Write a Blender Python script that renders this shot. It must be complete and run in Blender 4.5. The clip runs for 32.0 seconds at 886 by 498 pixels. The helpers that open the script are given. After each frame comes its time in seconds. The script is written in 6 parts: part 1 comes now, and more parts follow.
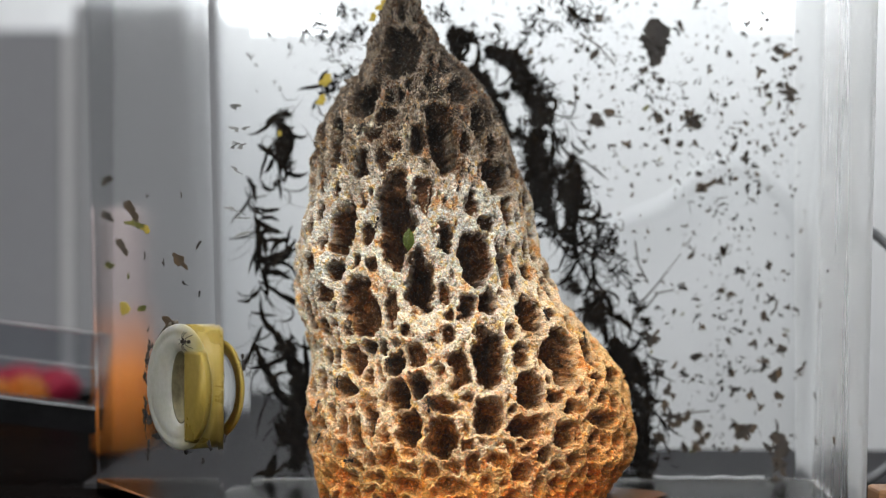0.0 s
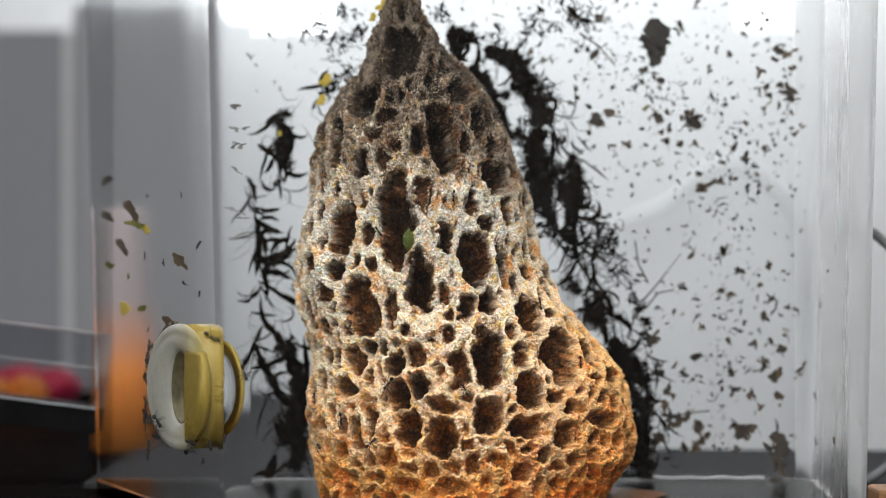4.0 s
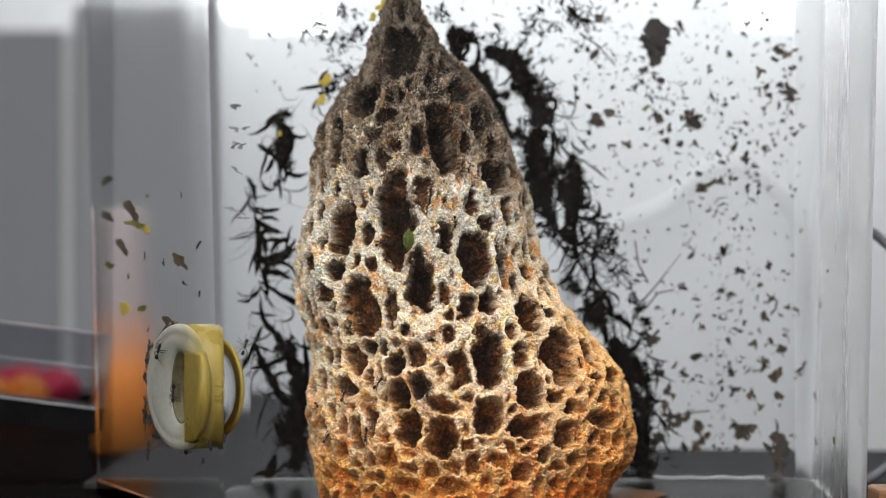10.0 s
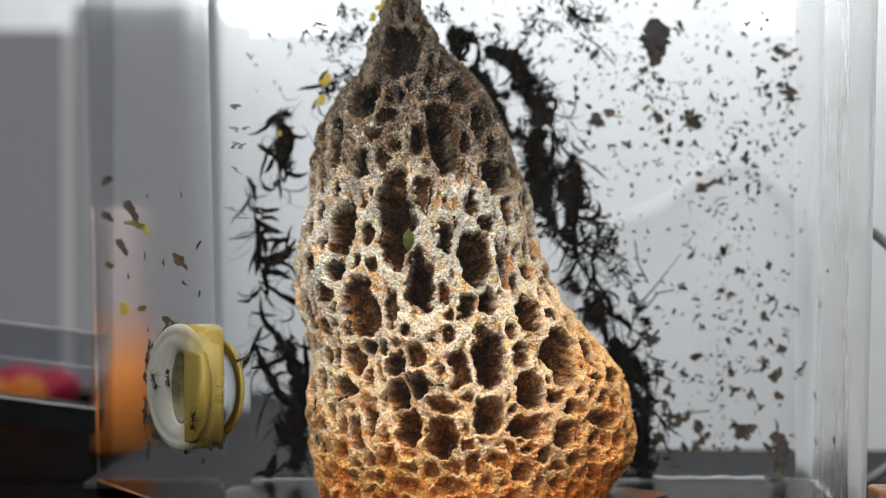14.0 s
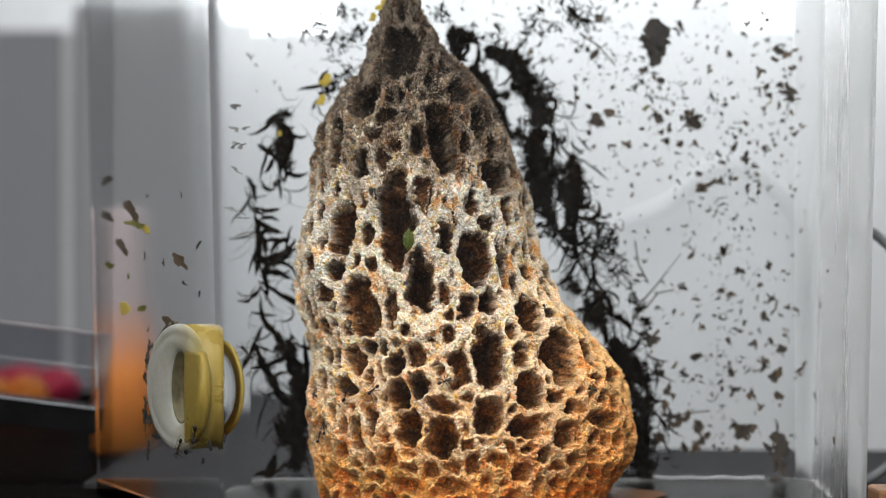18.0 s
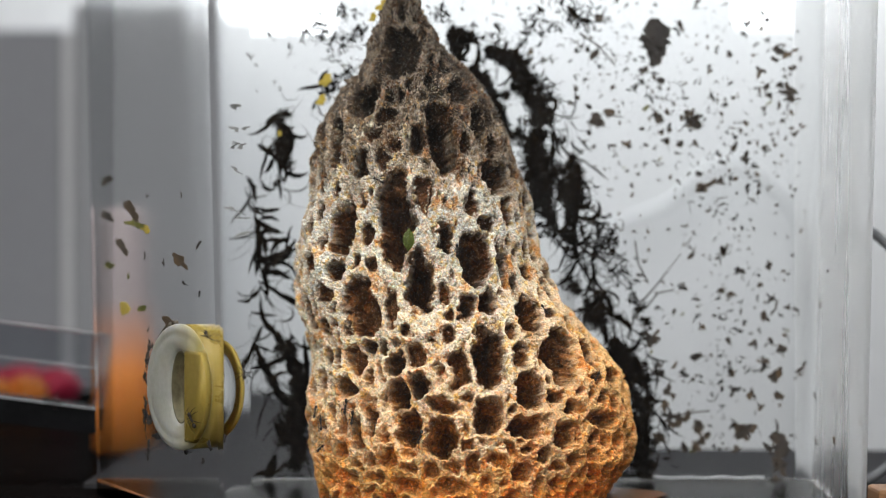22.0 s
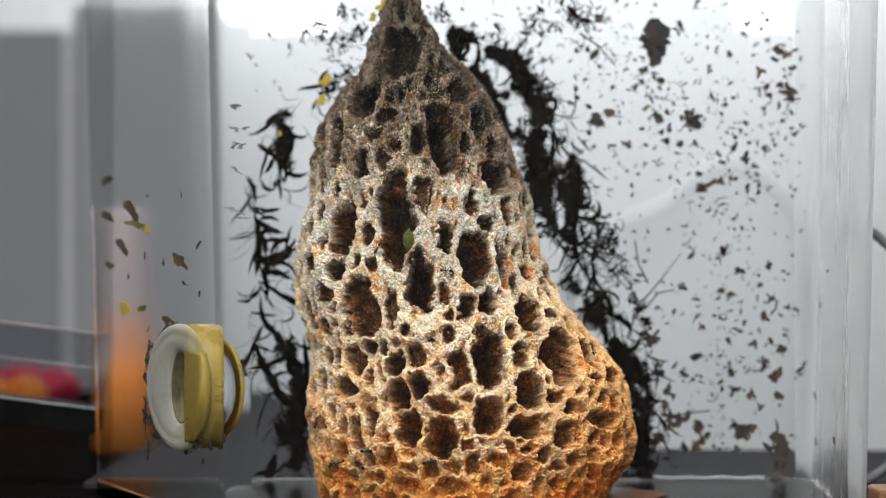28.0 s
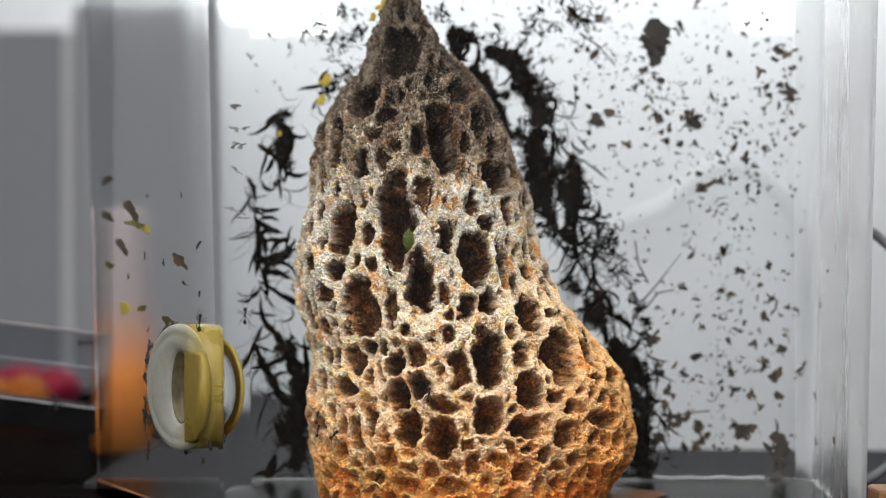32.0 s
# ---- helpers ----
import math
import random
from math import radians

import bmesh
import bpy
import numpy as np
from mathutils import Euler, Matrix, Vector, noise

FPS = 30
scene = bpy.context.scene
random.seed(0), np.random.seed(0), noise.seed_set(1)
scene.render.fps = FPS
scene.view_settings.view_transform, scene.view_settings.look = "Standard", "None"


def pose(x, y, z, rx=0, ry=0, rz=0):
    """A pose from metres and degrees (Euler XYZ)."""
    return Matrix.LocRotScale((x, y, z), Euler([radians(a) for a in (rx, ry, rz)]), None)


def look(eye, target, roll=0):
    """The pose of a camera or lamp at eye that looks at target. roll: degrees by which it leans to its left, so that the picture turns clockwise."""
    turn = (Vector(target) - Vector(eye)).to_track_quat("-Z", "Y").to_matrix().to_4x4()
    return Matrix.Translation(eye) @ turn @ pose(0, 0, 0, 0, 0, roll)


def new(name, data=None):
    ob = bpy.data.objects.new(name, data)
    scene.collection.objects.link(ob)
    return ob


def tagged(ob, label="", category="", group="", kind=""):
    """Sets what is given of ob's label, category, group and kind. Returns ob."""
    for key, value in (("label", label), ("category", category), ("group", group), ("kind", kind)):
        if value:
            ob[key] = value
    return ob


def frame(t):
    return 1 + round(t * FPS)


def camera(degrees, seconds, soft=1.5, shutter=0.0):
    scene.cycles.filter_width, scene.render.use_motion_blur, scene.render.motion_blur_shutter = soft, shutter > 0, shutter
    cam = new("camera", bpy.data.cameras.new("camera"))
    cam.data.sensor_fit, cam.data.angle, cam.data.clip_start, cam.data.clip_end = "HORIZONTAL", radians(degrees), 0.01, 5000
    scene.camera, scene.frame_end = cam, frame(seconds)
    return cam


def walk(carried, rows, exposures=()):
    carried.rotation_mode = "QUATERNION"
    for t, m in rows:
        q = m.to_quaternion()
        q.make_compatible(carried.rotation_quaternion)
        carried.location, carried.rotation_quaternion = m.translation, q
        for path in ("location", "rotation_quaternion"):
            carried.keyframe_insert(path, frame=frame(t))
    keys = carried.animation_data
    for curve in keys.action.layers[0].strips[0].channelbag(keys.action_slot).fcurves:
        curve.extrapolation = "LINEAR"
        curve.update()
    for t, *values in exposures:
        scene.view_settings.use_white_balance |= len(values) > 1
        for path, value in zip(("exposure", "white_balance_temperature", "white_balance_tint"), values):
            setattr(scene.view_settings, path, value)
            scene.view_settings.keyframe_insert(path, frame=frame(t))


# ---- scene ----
MM = 0.001

# ---- camera: stands still before the box ----
EYE = (0.0, -0.553, 0.0705)
cam = camera(24, 32.0, soft=1.05)
cam.data.dof.use_dof = True
cam.data.dof.focus_distance = 0.560
cam.data.dof.aperture_fstop = 10.5
STAND = look(EYE, (0.0, 1.0, 0.0705))
walk(cam, [(0.0, STAND), (32.0, STAND)])

# ---- world, lamps and exposure ----
world = bpy.data.worlds.new("world")
world.use_nodes = True
scene.world = world
sky = world.node_tree.nodes.new("ShaderNodeTexSky")
sky.sky_type, sky.sun_disc = "NISHITA", False
sky.sun_elevation, sky.sun_rotation = radians(40), radians(160)
world.node_tree.links.new(sky.outputs[0], world.node_tree.nodes["Background"].inputs[0])
world.node_tree.nodes["Background"].inputs[1].default_value = 0.08
scene.view_settings.exposure = 0.0


def area_lamp(name, eye, target, width, height, watts, colour, spread=180):
    data = bpy.data.lights.new(name, "AREA")
    data.shape, data.size, data.size_y = "RECTANGLE", width, height
    data.energy, data.color, data.spread = watts, colour, radians(spread)
    ob = new(name, data)
    ob.matrix_basis = look(eye, target)
    return ob


# front light for an assumed window behind the camera; two unseen lamps added above
area_lamp("window_light", (-0.5, -1.75, 0.80), (0, 0, 0.05), 1.3, 0.8, 7.75, (1.0, 0.97, 0.93))
area_lamp("wall_light", (0.085, 0.825, 0.44), (0.085, 0.95, 0.12), 0.68, 0.08, 2.18, (0.95, 0.98, 1.0))
area_lamp("bench_light", (0.03, -0.24, 0.66), (0.02, 0.06, 0.0), 0.8, 0.5, 2.9, (0.97, 0.98, 1.0), 140)


# ---- materials ----
def ramp(nodes, links, source, stops):
    r = nodes.new("ShaderNodeValToRGB")
    while len(r.color_ramp.elements) < len(stops):
        r.color_ramp.elements.new(0.5)
    for e, (at, colour) in zip(r.color_ramp.elements, stops):
        e.position, e.color = at, (*colour, 1)
    links.new(source, r.inputs[0])
    return r.outputs[0]


def mixed(nodes, links, factor, a, b, mode="MIX"):
    m = nodes.new("ShaderNodeMix")
    m.data_type, m.blend_type = "RGBA", mode
    for socket, value in ((m.inputs[0], factor), (m.inputs[6], a), (m.inputs[7], b)):
        if isinstance(value, bpy.types.NodeSocket):
            links.new(value, socket)
        elif isinstance(value, tuple):
            socket.default_value = (*value, 1)
        else:
            socket.default_value = value
    return m.outputs[2]


def noise_node(nodes, links, vector, scale, detail=4.0, rough=0.6):
    n = nodes.new("ShaderNodeTexNoise")
    n.inputs["Scale"].default_value, n.inputs["Detail"].default_value = scale, detail
    n.inputs["Roughness"].default_value = rough
    links.new(vector, n.inputs["Vector"])
    return n.outputs[0]


def surface(name, dark, light, rough=0.6, coarse=40.0, fine=600.0, bump=0.1, depth=0.0005, metal=0.0, stretch=(1, 1, 1), spread=0.35,
            transmission=0.0, ior=1.45, subsurface=0.0, per_object=0.0, per_island=0.0, gloss_level=0.5):
    """A procedural material: two tones mixed by coarse and fine noise, with uneven gloss and fine relief."""
    m = bpy.data.materials.new(name)
    m.use_nodes = True
    nodes, links = m.node_tree.nodes, m.node_tree.links
    p = nodes["Principled BSDF"]
    tc = nodes.new("ShaderNodeTexCoord")
    mp = nodes.new("ShaderNodeMapping")
    mp.inputs["Scale"].default_value = stretch
    links.new(tc.outputs["Object"], mp.inputs[0])
    big = noise_node(nodes, links, mp.outputs[0], coarse)
    small = noise_node(nodes, links, mp.outputs[0], fine, 3.0)
    f = nodes.new("ShaderNodeMath")
    f.operation, f.inputs[1].default_value = "MULTIPLY_ADD", 0.5
    half = nodes.new("ShaderNodeMath")
    half.operation, half.inputs[1].default_value = "MULTIPLY", 0.5
    links.new(small, half.inputs[0])
    links.new(big, f.inputs[0])
    links.new(half.outputs[0], f.inputs[2])
    colour = ramp(nodes, links, f.outputs[0], ((0.5 - spread / 2, dark), (0.5 + spread / 2, light)))
    if per_object or per_island:
        info = nodes.new("ShaderNodeObjectInfo" if per_object else "ShaderNodeNewGeometry")
        hsv = nodes.new("ShaderNodeHueSaturation")
        span = nodes.new("ShaderNodeMapRange")
        amount = per_object or per_island
        span.inputs[3].default_value, span.inputs[4].default_value = 1 - amount, 1 + amount
        links.new(info.outputs["Random" if per_object else "Random Per Island"], span.inputs[0])
        links.new(span.outputs[0], hsv.inputs["Value"])
        links.new(colour, hsv.inputs["Color"])
        colour = hsv.outputs[0]
    links.new(colour, p.inputs["Base Color"])
    gloss = nodes.new("ShaderNodeMapRange")
    gloss.inputs[3].default_value, gloss.inputs[4].default_value = max(rough - 0.12, 0.02), min(rough + 0.12, 1)
    links.new(big, gloss.inputs[0])
    links.new(gloss.outputs[0], p.inputs["Roughness"])
    p.inputs["Metallic"].default_value = metal
    p.inputs["Specular IOR Level"].default_value = gloss_level
    p.inputs["Transmission Weight"].default_value = transmission
    p.inputs["IOR"].default_value = ior
    if subsurface:
        p.inputs["Subsurface Weight"].default_value = subsurface
        p.inputs["Subsurface Radius"].default_value = (0.004, 0.003, 0.0015)
        p.inputs["Subsurface Scale"].default_value = 1.0
    if bump:
        b = nodes.new("ShaderNodeBump")
        b.inputs["Strength"].default_value, b.inputs["Distance"].default_value = bump, depth
        links.new(small, b.inputs["Height"])
        links.new(b.outputs[0], p.inputs["Normal"])
    return m


def clear(name, tint, rough=0.0, ior=1.49, smear=0.0, film=0.0):
    """Clear acrylic with faint smears on its face."""
    m = bpy.data.materials.new(name)
    m.use_nodes = True
    nodes, links = m.node_tree.nodes, m.node_tree.links
    p = nodes["Principled BSDF"]
    p.inputs["Base Color"].default_value = (*tint, 1)
    p.inputs["Transmission Weight"].default_value, p.inputs["IOR"].default_value = 1.0, ior
    p.inputs["Roughness"].default_value = rough
    if smear:
        tc = nodes.new("ShaderNodeTexCoord")
        mp = nodes.new("ShaderNodeMapping")
        mp.inputs["Scale"].default_value = (1, 1, 0.12)
        links.new(tc.outputs["Object"], mp.inputs[0])
        n = noise_node(nodes, links, mp.outputs[0], 90.0, 5.0)
        r = nodes.new("ShaderNodeMapRange")
        r.inputs[1].default_value, r.inputs[2].default_value = 0.5, 0.8
        r.inputs[3].default_value, r.inputs[4].default_value = rough, rough + smear
        links.new(n, r.inputs[0])
        links.new(r.outputs[0], p.inputs["Roughness"])
    if film:  # a thin uneven pale film: a glare veil in front, milky at the side
        veil, blend = nodes.new("ShaderNodeBsdfDiffuse"), nodes.new("ShaderNodeMixShader")
        veil.inputs["Color"].default_value = (0.80, 0.79, 0.77, 1)
        patch, amount = nodes.new("ShaderNodeTexNoise"), nodes.new("ShaderNodeMapRange")
        patch.inputs["Scale"].default_value, patch.inputs["Detail"].default_value = 35.0, 4.0
        amount.inputs[1].default_value, amount.inputs[2].default_value = 0.3, 0.7
        amount.inputs[3].default_value, amount.inputs[4].default_value = 0.6 * film, 1.4 * film
        links.new(patch.outputs[0], amount.inputs[0])
        links.new(amount.outputs[0], blend.inputs[0])
        links.new(p.outputs[0], blend.inputs[1])
        links.new(veil.outputs[0], blend.inputs[2])
        links.new(blend.outputs[0], nodes["Material Output"].inputs[0])
    return m


def glow(name, colour, strength):
    m = bpy.data.materials.new(name)
    m.use_nodes = True
    p = m.node_tree.nodes["Principled BSDF"]
    p.inputs["Base Color"].default_value = (*colour, 1)
    p.inputs["Emission Color"].default_value = (*colour, 1)
    p.inputs["Emission Strength"].default_value = strength
    return m


def comb_material(name, island=False):
    """Crumbs of chewed leaf bound by pale threads: dark and fresh at the crown, cream and old at the foot."""
    m = bpy.data.materials.new(name)
    m.use_nodes = True
    nodes, links = m.node_tree.nodes, m.node_tree.links
    p = nodes["Principled BSDF"]
    tc = nodes.new("ShaderNodeTexCoord")
    xyz = nodes.new("ShaderNodeSeparateXYZ")
    links.new(tc.outputs["Object"], xyz.inputs[0])
    patch = noise_node(nodes, links, tc.outputs["Object"], 70.0, 4.0)
    span = nodes.new("ShaderNodeMapRange")
    span.inputs[2].default_value = 0.147
    links.new(xyz.outputs[2], span.inputs[0])
    wander = nodes.new("ShaderNodeMath")
    wander.operation, wander.inputs[1].default_value, wander.inputs[2].default_value = "MULTIPLY_ADD", 0.30, -0.15
    links.new(patch, wander.inputs[0])
    age = nodes.new("ShaderNodeMath")
    links.new(span.outputs[0], age.inputs[0])
    # moves one side of the crown towards the ramp's darker stops
    fresh = nodes.new("ShaderNodeMapRange")
    fresh.inputs[1].default_value, fresh.inputs[2].default_value, fresh.inputs[4].default_value = 0.000, 0.018, 0.09
    links.new(xyz.outputs[0], fresh.inputs[0])
    high = nodes.new("ShaderNodeMapRange")
    high.inputs[1].default_value, high.inputs[2].default_value = 0.070, 0.100
    links.new(xyz.outputs[2], high.inputs[0])
    lean = nodes.new("ShaderNodeMath")
    lean.operation = "MULTIPLY_ADD"
    links.new(fresh.outputs[0], lean.inputs[0])
    links.new(high.outputs[0], lean.inputs[1])
    links.new(wander.outputs[0], lean.inputs[2])
    links.new(lean.outputs[0], age.inputs[1])
    # threads on the ridges, by age; the crown's dark partly holds its dimmer light
    # the lowest orange stops paint in warm light bounced at the foot
    thread = ramp(nodes, links, age.outputs[0], ((0.0, (0.90, 0.40, 0.09)), (0.05, (0.88, 0.51, 0.19)), (0.13, (0.83, 0.60, 0.38)), (0.28, (0.81, 0.67, 0.50)), (0.42, (0.79, 0.73, 0.62)), (0.50, (0.71, 0.68, 0.61)),
                                                 (0.575, (0.62, 0.60, 0.55)), (0.64, (0.42, 0.39, 0.34)), (0.70, (0.25, 0.215, 0.175)), (0.82, (0.17, 0.142, 0.115)), (1.0, (0.12, 0.100, 0.080))))
    # ochre and rust patches a few millimetres wide
    spots = noise_node(nodes, links, tc.outputs["Object"], 190.0, 4.0)
    rust = nodes.new("ShaderNodeMapRange")
    rust.inputs[1].default_value, rust.inputs[2].default_value, rust.inputs[4].default_value = 0.53, 0.66, 0.85
    links.new(spots, rust.inputs[0])
    thread = mixed(nodes, links, rust.outputs[0], thread, mixed(nodes, links, 1.0, thread, (0.86, 0.44, 0.13), "MULTIPLY"))
    # yellow flecks of fresh thread
    flecks = noise_node(nodes, links, tc.outputs["Object"], 410.0, 2.0)
    gold = nodes.new("ShaderNodeMapRange")
    gold.inputs[1].default_value, gold.inputs[2].default_value, gold.inputs[4].default_value = 0.55, 0.65, 0.75
    links.new(flecks, gold.inputs[0])
    thread = mixed(nodes, links, gold.outputs[0], thread, mixed(nodes, links, 1.0, thread, (1.0, 0.72, 0.22), "MULTIPLY"))
    # golden older growth on one flank
    flank = nodes.new("ShaderNodeMapRange")
    flank.inputs[1].default_value, flank.inputs[2].default_value, flank.inputs[4].default_value = 0.016, 0.046, 0.75
    links.new(xyz.outputs[0], flank.inputs[0])
    thread = mixed(nodes, links, flank.outputs[0], thread, mixed(nodes, links, 1.0, thread, (0.92, 0.60, 0.20), "MULTIPLY"))
    # upright streaks of dark fresh leaf and pale thread at the crown
    tall = nodes.new("ShaderNodeMapping")
    tall.inputs["Scale"].default_value = (1, 1, 0.45)
    links.new(tc.outputs["Object"], tall.inputs[0])
    streak = nodes.new("ShaderNodeMapRange")
    streak.inputs[1].default_value, streak.inputs[2].default_value = 0.40, 0.60
    links.new(noise_node(nodes, links, tall.outputs[0], 230.0, 5.0, 0.65), streak.inputs[0])
    tones = ramp(nodes, links, streak.outputs[0], ((0.0, (0.30, 0.22, 0.15)), (0.35, (0.75, 0.60, 0.44)), (0.6, (1.15, 1.05, 0.92)), (1.0, (2.3, 2.25, 2.15))))
    crown = nodes.new("ShaderNodeMapRange")
    crown.inputs[1].default_value, crown.inputs[2].default_value, crown.inputs[4].default_value = 0.080, 0.104, 0.9
    links.new(xyz.outputs[2], crown.inputs[0])
    thread = mixed(nodes, links, crown.outputs[0], thread, mixed(nodes, links, 1.0, thread, tones, "MULTIPLY"))
    # chewed leaf in the hollows, by age; its dark browns also paint in shade
    # its lowest stop takes the same bounced orange
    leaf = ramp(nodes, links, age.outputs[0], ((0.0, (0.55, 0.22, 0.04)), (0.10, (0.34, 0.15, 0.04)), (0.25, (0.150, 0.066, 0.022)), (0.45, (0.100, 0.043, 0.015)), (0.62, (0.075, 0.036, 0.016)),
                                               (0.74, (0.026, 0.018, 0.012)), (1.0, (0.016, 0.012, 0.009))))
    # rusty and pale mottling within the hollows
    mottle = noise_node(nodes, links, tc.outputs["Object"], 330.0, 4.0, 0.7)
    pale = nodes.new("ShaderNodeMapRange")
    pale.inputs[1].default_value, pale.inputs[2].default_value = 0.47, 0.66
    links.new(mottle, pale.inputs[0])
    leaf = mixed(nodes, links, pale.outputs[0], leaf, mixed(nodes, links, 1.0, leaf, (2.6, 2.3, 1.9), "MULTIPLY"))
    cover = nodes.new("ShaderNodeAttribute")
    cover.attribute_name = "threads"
    crumb = nodes.new("ShaderNodeTexVoronoi")
    crumb.inputs["Scale"].default_value = 1650.0
    links.new(tc.outputs["Object"], crumb.inputs["Vector"])
    pick = nodes.new("ShaderNodeSeparateColor")
    links.new(crumb.outputs["Color"], pick.inputs[0])
    tone, tint = pick.outputs[0], pick.outputs[1]
    if island:
        geo = nodes.new("ShaderNodeNewGeometry")
        white = nodes.new("ShaderNodeTexWhiteNoise")
        white.noise_dimensions = "1D"
        links.new(geo.outputs["Random Per Island"], white.inputs["W"])
        two = nodes.new("ShaderNodeSeparateColor")
        links.new(white.outputs["Color"], two.inputs[0])
        tone, tint = two.outputs[0], two.outputs[1]
        base = thread
    else:
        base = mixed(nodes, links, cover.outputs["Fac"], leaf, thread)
    # single crumbs: ochre, rust, grey-green and dark among the pale ones
    kinds = ramp(nodes, links, tint, ((0.0, (1.0, 1.0, 1.0)), (0.50, (1.0, 0.96, 0.88)), (0.64, (1.0, 0.72, 0.36)), (0.76, (0.95, 0.50, 0.24)),
                                      (0.86, (0.80, 0.80, 0.55)), (0.94, (0.55, 0.55, 0.58)), (1.0, (0.35, 0.33, 0.33))))
    colour = mixed(nodes, links, 0.48, base, kinds, "MULTIPLY")
    shade = nodes.new("ShaderNodeMapRange")
    shade.inputs[3].default_value, shade.inputs[4].default_value = 0.70, 1.25
    links.new(tone, shade.inputs[0])
    hsv = nodes.new("ShaderNodeHueSaturation")
    hsv.inputs["Saturation"].default_value = 1.0
    links.new(shade.outputs[0], hsv.inputs["Value"])
    links.new(colour, hsv.inputs["Color"])
    links.new(hsv.outputs[0], p.inputs["Base Color"])
    p.inputs["Roughness"].default_value = 0.55
    p.inputs["Specular IOR Level"].default_value = 0.25
    p.inputs["Subsurface Weight"].default_value = 0.4
    p.inputs["Subsurface Radius"].default_value = (0.0008, 0.0005, 0.0003)
    p.inputs["Subsurface Scale"].default_value = 1.0
    b = nodes.new("ShaderNodeBump")
    b.inputs["Strength"].default_value, b.inputs["Distance"].default_value = 0.6, 0.0004
    links.new(crumb.outputs["Distance"], b.inputs["Height"])
    b.invert = True
    links.new(b.outputs[0], p.inputs["Normal"])
    return m


wall_paint = surface("white wall paint", (0.74, 0.75, 0.76), (0.82, 0.83, 0.84), 0.7, 3, 90, 0.1)
grey_panel = surface("grey laminate", (0.31, 0.315, 0.335), (0.35, 0.355, 0.375), 0.5, 4, 120, 0.05)
bench_top = surface("dark bench laminate", (0.003, 0.0025, 0.0025), (0.006, 0.005, 0.0045), 0.26, 20, 500, 0.03, gloss_level=0.5, ior=1.005)
brown_wood = surface("brown wood", (0.16, 0.075, 0.03), (0.30, 0.15, 0.06), 0.5, 30, 300, 0.2, stretch=(1, 8, 8))
floor_tile = surface("grey floor", (0.22, 0.22, 0.22), (0.30, 0.30, 0.30), 0.6, 5, 100, 0.1)
acrylic_corner = clear("clear moulded corner acrylic", (0.975, 0.98, 0.98), 0.35, 1.03)
acrylic_stained = clear("stained box floor acrylic", (0.34, 0.27, 0.20), 0.18, 1.04)
acrylic_edge = clear("scratched grey corner acrylic", (0.70, 0.71, 0.72), 0.06, 1.001)
acrylic_near = clear("scuffed near corner acrylic", (0.99, 0.992, 0.992), 0.22, 1.012)
tray_smoke = clear("greyish tray plastic", (0.74, 0.75, 0.77), 0.02, 1.15)
acrylic_hazy = clear("hazy clear acrylic", (0.965, 0.97, 0.97), 0.17, 1.03, 0.12)
neck_clear = clear("thin clear tube plastic", (0.88, 0.88, 0.86), 0.10, 1.02)
acrylic_frosted = clear("scuffed clear acrylic", (0.99, 0.992, 0.99), 0.26, 1.035, 0.05, 0.07)
# its pale film lifts the dark tones as veiling glare does
acrylic_front = clear("clear acrylic with a glare veil", (0.98, 0.985, 0.985), 0.0, 1.06, 0.06, 0.0055)
acrylic_smeared = clear("smeared clear acrylic", (0.97, 0.98, 0.98), 0.0, 1.06, 0.10)
daylight = glow("overcast daylight", (0.97, 0.985, 1.0), 1.6)
window_frame_paint = surface("white frame paint", (0.72, 0.72, 0.72), (0.80, 0.80, 0.80), 0.4, 10, 200, 0.05)
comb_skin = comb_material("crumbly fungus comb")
comb_crumbs = comb_material("loose leaf crumbs", True)
litter_dark = surface("dark leaf litter", (0.002, 0.0016, 0.0013), (0.013, 0.008, 0.004), 0.9, 150, 900, 0.4, per_island=0.8, gloss_level=0.03)
chip_dark = surface("dark dry leaf", (0.009, 0.007, 0.006), (0.075, 0.060, 0.046), 0.65, 420, 1500, 0.3, per_object=0.6)
streak_grey = surface("grey refracted streak", (0.12, 0.12, 0.115), (0.30, 0.30, 0.29), 0.7, 300, 1500, 0.2, per_object=0.4)
crown_leaf = surface("chewed leaf scraps", (0.014, 0.010, 0.007), (0.33, 0.265, 0.20), 0.36, 900, 3000, 0.2, per_island=0.9, spread=0.5)
chip_mixed = surface("dark and brown dry leaf", (0.014, 0.012, 0.010), (0.085, 0.058, 0.035), 0.65, 300, 1500, 0.3, per_island=0.7)
chip_brown = surface("brown dry leaf", (0.040, 0.027, 0.015), (0.12, 0.078, 0.040), 0.65, 300, 1500, 0.3, per_object=0.4)
chip_green = surface("olive green leaf", (0.075, 0.080, 0.010), (0.18, 0.17, 0.022), 0.6, 300, 1500, 0.3, per_object=0.3)
leaf_fresh = surface("fresh green leaf", (0.045, 0.060, 0.006), (0.10, 0.125, 0.012), 0.45, 300, 1500, 0.3)
chip_yellow = surface("yellow petal", (0.42, 0.30, 0.03), (0.62, 0.46, 0.06), 0.6, 300, 1500, 0.2)
port_white = surface("milky white plastic", (0.60, 0.59, 0.50), (0.80, 0.79, 0.72), 0.32, 25, 500, 0.08, subsurface=0.3, transmission=0.35, ior=1.3)
